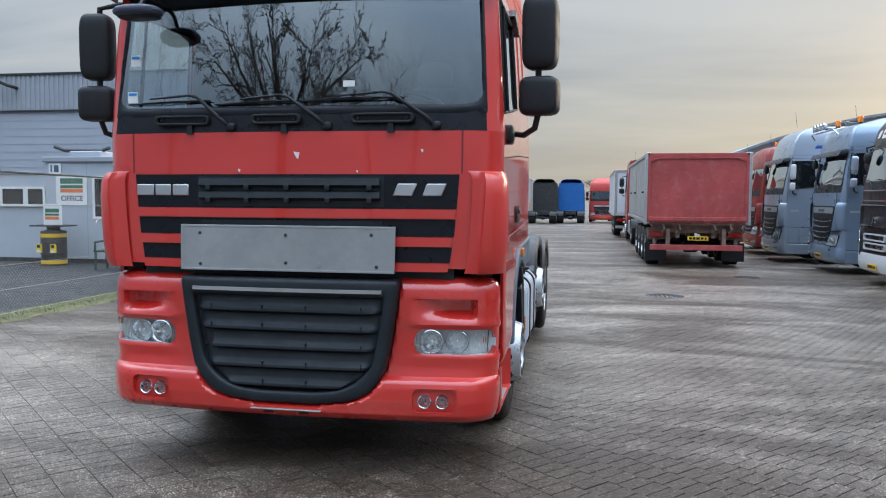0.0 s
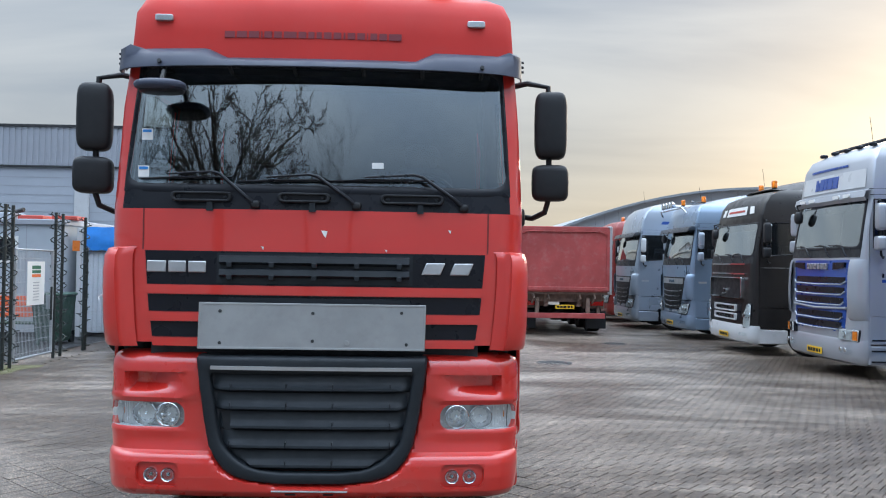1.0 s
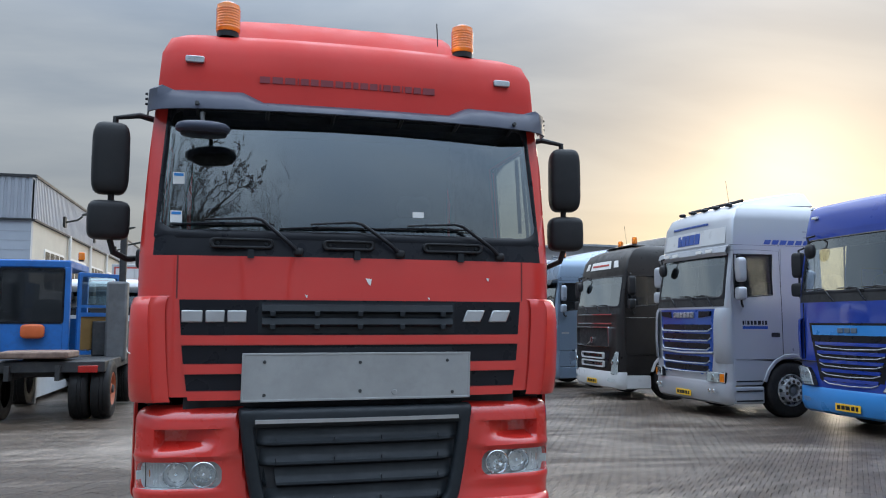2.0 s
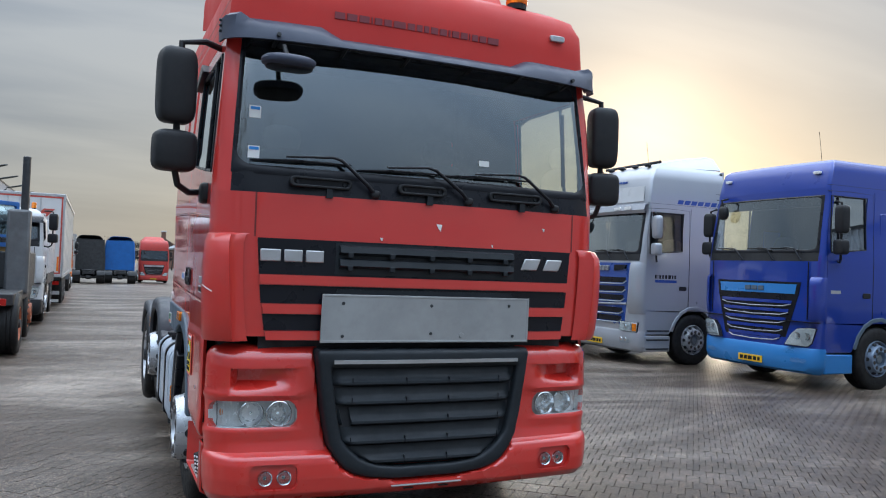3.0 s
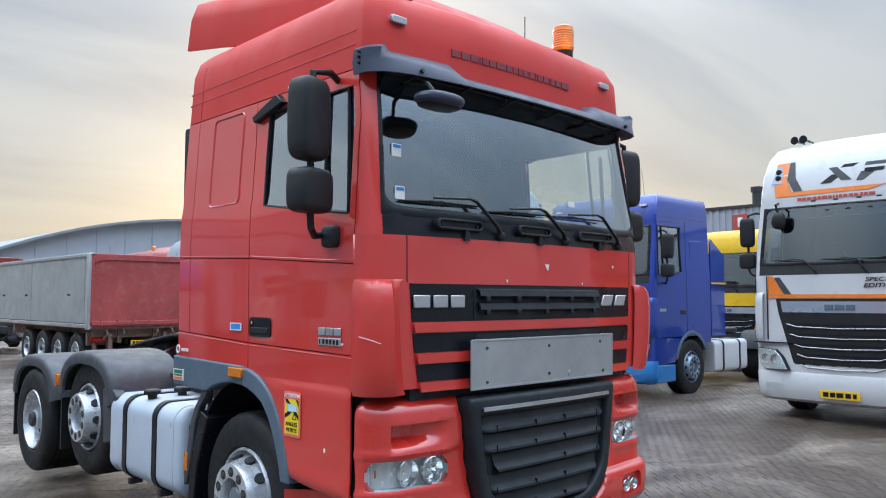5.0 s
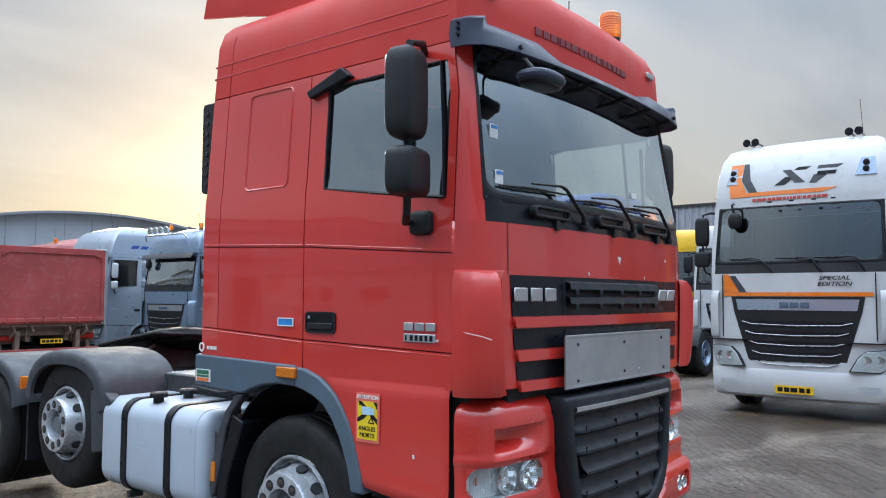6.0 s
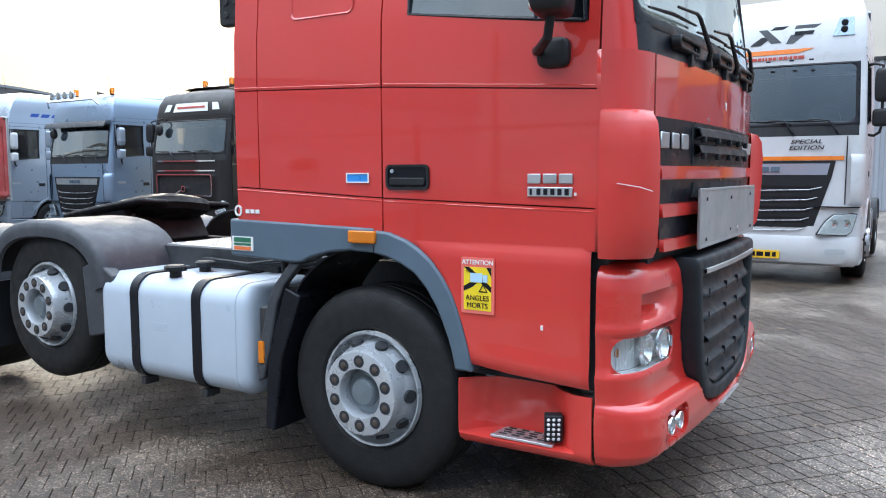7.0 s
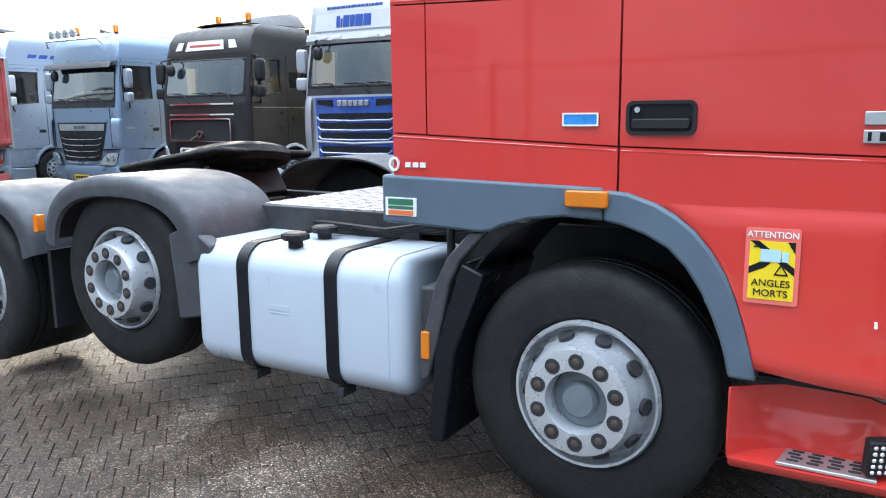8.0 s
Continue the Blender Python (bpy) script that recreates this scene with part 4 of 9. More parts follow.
    # corner deflectors
    for sg in (-1, 1):
        def dp(i, j):
            u = (0.30, 0.40, 0.52, 0.68, 0.85, 1.0, 1.12)[i]
            z = (1.165, 1.19, 1.30, 1.45, 1.60, 1.70, 1.745, 1.755)[j]
            e = (0.05, 0.066, 0.082, 0.088, 0.088, 0.076, 0.045, 0.0)[j]
            e *= (0.94, 1.0, 0.93, 0.72, 0.5, 0.3, 0.1)[i]
            cx = 1.055 - 0.06 * (1.745 - z) / 0.55
            a = min(u, 1.0) * math.pi / 2
            x = cx + (1.252 - cx) * math.sin(max(a, -0.1)) + e * math.sin(a)
            y = 0.045 + 0.155 * (1 - math.cos(a)) - e * math.cos(a)
            return (sg * x, y, z)
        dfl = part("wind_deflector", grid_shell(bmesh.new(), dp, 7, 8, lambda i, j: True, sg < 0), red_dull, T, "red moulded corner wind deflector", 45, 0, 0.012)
        def cheek(i, j):
            x, y, z = dp(0, j)
            k = (0.0, 0.06, 0.2, 0.5, 1.0)[i]
            return (x - sg * 0.085 * k, y + (0.048 - y) * k ** 0.55, z)
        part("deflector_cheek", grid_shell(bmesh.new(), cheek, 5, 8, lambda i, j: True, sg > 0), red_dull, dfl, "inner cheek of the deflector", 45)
        for zz in (1.62, 1.285):
            part("deflector_bolt", lathe(bmesh.new(), [(0.010, sg * 1.225), (0.008, sg * (1.262 if zz > 1.5 else 1.243))], "x", (0, 0.135, zz), 10), dark_red, dfl)
    # ---- bumper ----
    GW = [(0.382, 0.21), (0.388, 0.27), (0.398, 0.36), (0.420, 0.44), (0.458, 0.505), (0.52, 0.556), (0.60, 0.597), (0.75, 0.627), (0.95, 0.657), (1.105, 0.677), (1.125, 0.668)]
    ghw = lambda z: lerp_rows(GW, z)[0]
    brow = [(0.27, 0.10, 1.12), (0.282, 0.030, 1.185), (0.30, -0.040, 1.212), (0.34, -0.074, 1.230), (0.42, -0.082, 1.240), (0.50, -0.078, 1.243), (0.535, -0.066, 1.241), (0.548, -0.048, 1.237), (0.558, -0.016, 1.232), (0.60, -0.004, 1.229), (0.69, 0.0, 1.232), (0.835, 0.0, 1.238), (0.885, -0.012, 1.240), (1.03, -0.012, 1.240), (1.075, -0.004, 1.237), (1.105, 0.014, 1.225), (1.125, 0.04, 1.20), (1.14, 0.10, 1.15)]
    bz = sorted({0.27, 0.276, 0.282, 0.29, 0.30, 0.32, 0.332, 0.34, 0.348, 0.354, 0.36, 0.366, 0.373, 0.38, 0.39, 0.40, 0.41, 0.42, 0.435, 0.45, 0.47, 0.485, 0.50, 0.51, 0.52, 0.535, 0.542, 0.548, 0.553, 0.558, 0.575, 0.60, 0.63, 0.66, 0.675, 0.69, 0.725, 0.76, 0.80, 0.835, 0.85, 0.865, 0.885, 0.90, 0.92, 0.94, 0.96, 0.985, 1.008, 1.014, 1.03, 1.05, 1.075, 1.09, 1.105, 1.117, 1.125, 1.133, 1.14})
    B = Cab(brow, (0.215,), bz, 0.22, wind=(-9, 0))
    half = [("f", x) for x in (0.08, 0.16, 0.20, 0.225, 0.25, 0.275, 0.30, 0.325, 0.35, 0.375, 0.40, 0.425, 0.45, 0.475, 0.50, 0.52, 0.54, 0.56, 0.58, 0.60, 0.62, 0.64, 0.66, 0.68, 0.70, 0.72, 0.745, 0.77, 0.80, 0.83, 0.86, 0.90, 0.94, 0.98, 1.03)] + [("c", u) for u in (0.10, 0.20, 0.28, 0.325, 0.36, 0.46, 0.56, 0.67, 0.78, 0.89, 1.0)] + [("s", 0.215)]
    B.cols = [(-1, c) for c in half[::-1]] + [(1, ("f", 0.0))] + [(1, c) for c in half]
    B.n = len(B.cols)
    along = lambda c: c[1] if c[0] == "f" else (1.03 + 0.25 * c[1] if c[0] == "c" else 1.30)
    ease = lambda t: (lambda k: k * k * (3 - 2 * k))(min(1.0, max(0.0, t)))
    def relief(q, z):
        """How far the moulding stands out: a scooped slot, a brow over and a shelf under the lamp."""
        e = 0.0
        if z > 0.338:
            e -= 0.080 * ease(min(ghw(z) + 0.020 - q, z - 0.358) / 0.034)
        scoop = ease((q - 0.735) / 0.30) * (1 if q <= 1.101 else 0)
        e -= 0.088 * scoop * ease((z - 0.888 - 0.03 * (1.1 - q)) / 0.05) * (1 if z <= 1.009 else 0)
        out_ = ease((q - 0.70) / 0.10)
        e += 0.016 * out_ * max(0.0, 1 - abs(z - 0.862) / 0.030) * (0.5 + 0.5 * ease((1.25 - q) / 0.2))
        e += 0.016 * ease((q - 0.72) / 0.14) * max(0.0, 1 - abs(z - 0.668) / 0.028)
        e += 0.010 * ease((q - 0.95) / 0.25) * max(0.0, 1 - abs(z - 0.615) / 0.05)
        return e
    def skin(d):
        return lambda i, j: B.at(i, bz[j], d - relief(along(B.cols[i][1]), bz[j]))
    def bclass(i, j):
        sgn, near, far, z0, z1 = B.cell(i, j)
        a, b = along(near), along(far)
        if 0.69 - 1e-4 <= z0 and z1 <= 0.835 + 1e-4 and a >= 0.77 - 1e-3 and b <= 1.227:
            return "lamp"
        if 0.36 - 1e-4 <= z0 and z1 <= 0.50 + 1e-4 and a >= 0.77 - 1e-3 and b <= 1.03 + 1e-3:
            return "fog"
        if b <= min(ghw(z0), ghw(z1)) - 0.06 and z0 >= 0.45:
            return "grille"
        return "bumper"
    bum = part("bumper", grid_shell(bmesh.new(), skin(0), B.n, len(bz), lambda i, j: bclass(i, j) == "bumper"), red_gloss, T, "glossy red moulded front bumper with lamps", 38, 0, 0.015, dark_in)
    part("bumper_lining", grid_shell(bmesh.new(), skin(0.12), B.n, len(bz), lambda i, j: True), dark_in, bum, "", 40)
    for sg in (-1, 1):
        mine = lambda i: B.cols[i + (sg < 0)][0] == sg
        part("fog_pocket", grid_shell(bmesh.new(), skin(0.026), B.n, len(bz), lambda i, j: bclass(i, j) == "fog" and mine(i)), red_gloss, bum, "shallow pocket for the fog lamps", 40)
        part("fog_wall", wall_strip(bmesh.new(), skin(0), skin(0.026), B.n, len(bz), lambda i, j: bclass(i, j) == "fog" and mine(i)), red_gloss, bum, "", 0)
        part("lamp_wall", wall_strip(bmesh.new(), skin(0), skin(0.05), B.n, len(bz), lambda i, j: bclass(i, j) == "lamp" and mine(i)), lamp_bowl_metal, bum, "", 0)
        # rounded corners of lamp and pocket
        for x0, z0, r, ux, uz in ((0.768, 0.688, 0.060, 1, 1), (0.768, 0.837, 0.070, 1, -1), (1.227, 0.837, 0.07, -1, -1), (1.227, 0.688, 0.06, -1, 1), (0.768, 0.358, 0.05, 1, 1), (0.768, 0.502, 0.05, 1, -1), (1.032, 0.358, 0.05, -1, 1), (1.032, 0.502, 0.05, -1, -1)):
            fb = bmesh.new()
            rim_ = [(x0, z0)] + [(x0 + ux * (r - r * math.sin(radians(t))), z0 + uz * (r - r * math.cos(radians(t)))) for t in (0, 15, 30, 45, 60, 75, 90)]
            on_bumper = lambda q, z, d: screen_point(brow, sg * q, z, -d)
            fv, bv = [fb.verts.new(on_bumper(x, z, -0.0012)) for x, z in rim_], [fb.verts.new(on_bumper(x, z, 0.026)) for x, z in rim_]
            fb.faces.new(fv)
            for k in range(1, len(rim_) - 1):
                fb.faces.new((fv[k], fv[k + 1], bv[k + 1], bv[k]))
            bmesh.ops.recalc_face_normals(fb, faces=fb.faces[:])
            part("corner_fillet", fb, red_gloss, bum, "", 0)
        # headlamp: silvered bowl, two fluted reflectors, clear lens
        inlamp = lambda i, j: bclass(i, j) == "lamp" and B.cols[i][0] == sg and B.cols[i + 1][0] == sg
        hl = part("headlamp", grid_shell(bmesh.new(), skin(0.055), B.n, len(bz), inlamp), lamp_bowl_metal, bum, "clear headlamp with two round reflectors", 40)
        part("headlamp_lens", grid_shell(bmesh.new(), skin(0.003), B.n, len(bz), inlamp), lens, hl, "clear plastic lens", 40)
        for hx, hr in ((0.858, 0.070), (1.004, 0.068)):
            yy = 0.055 * (hx / 1.03) ** 2 + 0.002 + 0.016 * (hx > 0.95)
            rb_ = bmesh.new()
            prof_ = [(hr, yy + 0.000), (hr * 0.95, yy - 0.004), (hr * 0.90, yy + 0.004), (hr * 0.72, yy + 0.034), (hr * 0.5, yy + 0.052), (hr * 0.26, yy + 0.062)]
            lathe(rb_, prof_, "y", (sg * hx, 0, 0.762), 36, bowl=True)
            for v_ in rb_.verts:
                dx, dz = v_.co.x - sg * hx, v_.co.z - 0.762
                rr_ = math.hypot(dx, dz)
                if hr * 0.3 < rr_ < hr * 0.88:
                    v_.co.y += 0.004 * math.cos(9 * math.atan2(dz, dx))
            part("reflector", rb_, chrome, hl, "chromed fluted round reflector", 20)
            part("bulb_cap", rounded_block(bmesh.new(), (sg * hx, yy + 0.034, 0.762), (0.010, 0.020, 0.010), 2.4, 12, 8), chrome, hl)
            part("reflector_rim", lathe(bmesh.new(), [(hr * 1.04, yy + 0.012), (hr * 1.03, yy - 0.004), (hr * 0.985, yy - 0.006), (hr * 0.97, yy + 0.004)], "y", (sg * hx, 0, 0.762), 32, closed=True), chrome, hl)
        part("indicator", rounded_block(bmesh.new(), (sg * 1.150, 0.165, 0.765), (0.012, 0.02, 0.024), 2.5, 12, 8), amber, hl, "small amber indicator bulb")
        for k in range(7):
            q0 = 1.088 + 0.018 * k
            part("lamp_flute", tube(bmesh.new(), [screen_point(brow, sg * q0, z, -0.046) for z in (0.70, 0.76, 0.825)], 0.0025, 5), lamp_bowl_metal, hl)
        # fog lamps
        for hx in (0.830, 0.932):
            yy = -0.070 + 0.055 * (hx / 1.03) ** 2
            fg = part("fog_lamp", lathe(bmesh.new(), [(0.043, yy + 0.03), (0.043, yy + 0.004), (0.039, yy - 0.003), (0.034, yy + 0.003)], "y", (sg * hx, 0, 0.425), 24, closed=True), chrome, bum, "small round fog lamp in a bright ring")
            part("fog_reflector", lathe(bmesh.new(), [(0.036, yy + 0.004), (0.030, yy + 0.018), (0.020, yy + 0.030), (0.010, yy + 0.034)], "y", (sg * hx, 0, 0.425), 20, bowl=True), chrome, fg, "", 20)
            part("fog_cap", rounded_block(bmesh.new(), (sg * hx, yy + 0.016, 0.425), (0.011, 0.012, 0.011), 2.4, 12, 8), lamp_dark, fg)
            part("fog_lens", lathe(bmesh.new(), [(0.037, yy + 0.001), (0.025, yy - 0.004), (0.005, yy - 0.006)], "y", (sg * hx, 0, 0.425), 20), lens, fg)
        part("bumper_slit", box(sg * 0.11 - 0.03, sg * 0.11 + 0.03, -0.073, -0.05, 0.322, 0.329), black_gl, bum, "", 0)
    # ---- lower grille ----
    gz = [0.382, 0.388, 0.398, 0.420, 0.458, 0.485, 0.52, 0.56, 0.60, 0.68, 0.75, 0.85, 0.95, 1.04, 1.105, 1.125]
    outer = [(ghw(z), z) for z in gz] + [(x, 1.125) for x in (0.5, 0.25, 0.0, -0.25, -0.5)] + [(-ghw(z), z) for z in gz[::-1]] + [(x, 0.382) for x in (-0.1, 0.1)]
    def squeeze(x, z):
        zi = 0.455 + (z - 0.382) * (1.018 - 0.455) / (1.125 - 0.382)
        return (x * 0.868 * (0.90 + 0.10 * min(1, max(0, (z - 0.395) / 0.2))), zi)
    bowed = lambda x: 0.055 * (x / 1.03) ** 2
    fm = bmesh.new()
    loops = []
    for t, y in ((0.0, 0.04), (0.0, -0.035), (0.03, -0.058), (0.10, -0.073), (0.25, -0.080), (0.75, -0.080), (0.90, -0.074), (0.98, -0.060), (1.0, -0.025)):
        lp_ = []
        for x, z in outer:
            xi, zi = squeeze(x, z)
            xx, zz = x + (xi - x) * t, z + (zi - z) * t
            lp_.append(fm.verts.new((xx, y + bowed(xx), zz)))
        loops.append(lp_)
    for l1, l2 in zip(loops, loops[1:]):
        for k in range(len(outer)):
            j = (k + 1) % len(outer)
            fm.faces.new((l1[k], l1[j], l2[j], l2[k]))
    bmesh.ops.recalc_face_normals(fm, faces=fm.faces[:])
    gr = part("lower_grille", fm, grille_pl, T, "dark plastic lower grille with louvres", 50)
    part("grille_back", prism(bmesh.new(), [squeeze(x, z) for x, z in outer], "y", -0.012, 0.01), dark_in, gr)
    part("trim_line", grid_shell(bmesh.new(), lambda i, j: (-0.585 + 1.17 * i / 16, (-0.070, -0.090, -0.091, -0.070)[j] + bowed(-0.585 + 1.17 * i / 16), (1.044, 1.046, 1.066, 1.068)[j]), 17, 4, lambda i, j: True), alu, gr, "thin bright trim line", 30)
    iw = lambda z: 0.868 * ghw(0.382 + (z - 0.455) * 0.743 / 0.563) * (0.94 if z < 0.52 else 1.0)
    for k, zr in enumerate((0.948, 0.838, 0.727, 0.614, 0.503)):
        zs = (-0.040, -0.031, -0.026, -0.019, -0.006, 0.000, 0.010, 0.030, 0.055, 0.071)
        hs = (0.05, 0.18, 0.80, 1.0, 0.97, 0.84, 0.58, 0.44, 0.32, 0.22)
        def lou(i, j):
            z = zr + zs[j]
            w_ = iw(max(z, 0.462)) + 0.006
            x = w_ * (-1, -0.985, -0.95, -0.90, -0.85, -0.6, -0.3, 0, 0.3, 0.6, 0.85, 0.90, 0.95, 0.985, 1)[i]
            tp = (0.10, 0.22, 0.60, 0.95, 1, 1, 1, 1, 1, 1, 1, 0.95, 0.60, 0.22, 0.10)[i]
            return (x, -0.020 - 0.056 * hs[j] * tp + bowed(x), z)
        lv = part("louvre", grid_shell(bmesh.new(), lou, 15, 10, lambda i, j: not (k == 2 and i in (2, 3))), grille_pl, gr, "", 38, 0, 0.006)
        for xx in (-0.47, -0.145, 0.125, 0.46):
            if k != 2 or xx > 0:
                part("louvre_seam", box(xx - 0.0022, xx + 0.0022, -0.0775 + bowed(xx), -0.060, zr - 0.024, zr + 0.016), black_gl, lv, "", 0)
    part("bumper_sill", box(-0.22, 0.22, -0.088, -0.02, 0.342, 0.350), plate_grey, gr, bevel=0.003)
    # ---- sun visor ----
    plan = [(0.0, -0.012), (0.22, -0.010), (0.42, -0.006), (0.58, 0.0), (0.70, 0.006), (0.86, 0.018), (1.0, 0.034), (1.10, 0.055), (1.18, 0.09), (1.232, 0.15), (1.245, 0.24)]
    outline = [(-x, y) for x, y in plan[:0:-1]] + plan

    def vis(i, j):
        x, y = outline[i]
        ax = abs(x)
        step = min(1.0, max(0.0, (ax - 0.58) / 0.12))
        zt = 2.925 + 0.055 * step
        yc = min(0.148 + 0.055 * (min(ax, 1.1) / 1.03) ** 2, 0.235)
        if ax > 1.16:
            yc = y + 0.012
        if j == 0:
            return (x * (0.985 if ax < 1.16 else 0.975), max(yc, y + 0.012), zt)
        if j == 1:
            return (x * 0.995, y + 0.5 * (max(yc, y + 0.012) - y), zt - 0.018)
        if j == 2:
            return (x, y + 0.014, zt - 0.055 - 0.03 * step)
        return (x, y, 2.842 - 0.012 * (ax / 1.2) ** 2)
    v = part("sun_visor", grid_shell(bmesh.new(), vis, len(outline), 4, lambda i, j: True, True), visor_mat, T, "dark blue-grey outer sun visor", 50, 0, 0.010)
    part("visor_underside", grid_shell(bmesh.new(), lambda i, j: (outline[i][0] * (0.985, 0.97)[j], (outline[i][1] + 0.016, max(outline[i][1] + 0.03, 0.165 + 0.055 * (min(abs(outline[i][0]), 1.1) / 1.03) ** 2))[j], (2.852, 2.895)[j]), len(outline), 2, lambda i, j: True), visor_mat, v, "", 50)
    for xx in (-0.95, -0.55, -0.16, 0.26, 0.62, 0.98):
        part("visor_bracket", tube(bmesh.new(), [(xx, 0.17, 2.83), (xx, 0.02, 2.866)], 0.013, 6), black_pl, v)
    # roof front: lamps, letters as bars, beacons, deflector
    for xx in (-0.98, 0.95):
        ml = part("marker_lamp", prism(bmesh.new(), rounded(xx - 0.055, xx + 0.055, 3.155, 3.195, 0.012), "y", 0.180, 0.24), alu, T, "small white roof marker lamp", bevel=0.004)
        part("marker_lens", prism(bmesh.new(), rounded(xx - 0.04, xx + 0.04, 3.163, 3.187, 0.008), "y", 0.1745, 0.181), lens, ml)
    xx = -0.60
    for wd in (0.075, 0.075, 0.075, 0.02, 0.06, 0.06, 0.09, 0.06, 0.05, 0.045, 0.06, 0.06, 0.025, 0.06, 0.06, 0.02, 0.055, 0.06, 0.09):
        p = 0.142 + 0.055 * (xx / 1.03) ** 2
        part("sign_bar", box(xx, xx + wd - 0.014, p - 0.0012, p + 0.012, 3.052, 3.092), faded_print, T, "faded dark sign bar", 0)
        xx += wd
    beacon(T, -0.80, 0.38, 3.385, 1.22)
    beacon(T, 0.735, 0.38, 3.385, 1.22)
    part("aerial", tube(bmesh.new(), [(0.64, 0.66, 3.40), (0.62, 0.64, 3.72)], 0.004, 6), black_gl, T)
    def rsp(i, j):
        w_ = (j / 8) ** 1.6
        hw = 0.72 + 0.36 * w_ ** 0.8
        y = 0.62 + 1.80 * w_
        top = 3.42 + 0.30 * (1 - math.exp(-w_ / 0.065)) + 0.20 * w_
        low = 3.38 + 0.14 * max(0, w_ - 0.55) / 0.45
        q = ((-1.0, 0.0), (-1.0, 0.55), (-0.97, 0.85), (-0.90, 0.96), (-0.5, 1.0), (0, 1.0), (0.5, 1.0), (0.90, 0.96), (0.97, 0.85), (1.0, 0.55), (1.0, 0.0))[i]
        return (q[0] * hw, y + 0.10 * (1 - q[1]) * (w_ > 0.9) - 0.08 * abs(q[0]) ** 3 * (w_ < 0.1), low + (top - low) * q[1])
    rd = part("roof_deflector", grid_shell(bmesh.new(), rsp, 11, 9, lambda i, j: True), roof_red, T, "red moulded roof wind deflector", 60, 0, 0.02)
    fr = [rsp(i, 0) for i in range(11)]
    bm = bmesh.new()
    bm.faces.new([bm.verts.new(p) for p in fr])
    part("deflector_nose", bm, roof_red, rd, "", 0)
    for sg in (-1, 1):
        for z0_, rear, fore, up in ((1.386, 0.048, 0.026, -0.011), (1.900, 0.034, 0.062, 0.013)):
            hw = lerp_rows(prof, z0_)[1]
            for ya, yb in ((0.23, 1.25), (1.272, 2.20)):
                part("side_crease", tube(bmesh.new(), [(sg * (hw - 0.0035), y, z0_ + up + (y - 1.265) * (rear if y > 1.265 else fore)) for y in (ya, yb)], 0.006, 6), red, T)
        for zz in (3.02, 3.10):
            hw = lerp_rows(prof, zz)[1]
            part("roof_crease", tube(bmesh.new(), [(sg * (hw - 0.004), y, zz - 0.0 * y) for y in (0.30, 0.9, 1.6, 2.22)], 0.0075, 6), red, T)
        wd = part("window_deflector", prism(bmesh.new(), [(0.93, 2.812), (1.25, 2.735), (1.275, 2.775), (1.00, 2.872)], "x", sg * 1.19, sg * 1.245), black_gl, T, "small black wind deflector over the side window", bevel=0.006)
        for zz in (2.885, 2.915, 2.945):
            part("visor_bolt", lathe(bmesh.new(), [(0.009, sg * 1.238), (0.007, sg * 1.252)], "x", (0, 0.20, zz), 8), black_gl, v)
    # rear side fin with holes, seen behind the cab
    fin = part("side_fin", prism(bmesh.new(), rounded(2.25, 2.43, 2.30, 2.90, 0.03), "x", -1.13, -1.08), black_pl, T, "black perforated fin behind the cab", bevel=0.01)
    for a in range(8):
        for b in range(2):
            part("fin_hole", lathe(bmesh.new(), [(0.018, -1.135), (0.015, -1.137)], "x", (0, 2.305 + 0.07 * b, 2.36 + 0.067 * a), 8), dark_in, fin)
    for sg in (-1, 1):
        mirror_set(T, sg, black_pl, 0.34, 1.45, 2.575, 1.985)
        part("mirror_foot", rounded_block(bmesh.new(), (sg * 1.26, 0.40, 1.985), (0.035, 0.07, 0.06), 4), black_pl, T, "black mirror foot")
    # kerb mirror over the screen
    km = part("front_mirror_arm", tube(bmesh.new(), [(-0.92, 0.17, 2.84), (-0.92, 0.02, 2.80), (-0.91, -0.05, 2.71)], 0.014, 8), black_pl, T, "black front mirror on an arm")
    part("front_mirror_cap", rounded_block(bmesh.new(), (-0.91, -0.062, 2.695), (0.150, 0.095, 0.038), 2.6), visor_mat, km)
    # black in place of a mirrored face, for its dark reflection
    part("front_mirror_glass", rounded_block(bmesh.new(), (-0.905, -0.055, 2.668), (0.13, 0.075, 0.02), 3), black_gl, km)
    # stickers behind the screen
    for x, z in ((-1.045, 2.44), (-1.05, 2.21)):
        p = fpnt(x, z, 0.0)
        s_ = part("windscreen_sticker", box(x - 0.032, x + 0.032, p[1] - 0.003, p[1] + 0.002, z - 0.034, z + 0.034), white_sign, T, "pale blue and white sticker", 0)
        part("sticker_print", box(x - 0.026, x + 0.026, p[1] - 0.0055, p[1] - 0.003, z + 0.012, z + 0.028), sky_blue, s_, "", 0)
    p = fpnt(0.36, 2.235, 0)
    part("screen_label", box(0.325, 0.395, p[1] - 0.002, p[1] + 0.002, 2.245, 2.28), white_sign, T, "small white label inside the screen", 0)
    return T


hero_truck = hero()


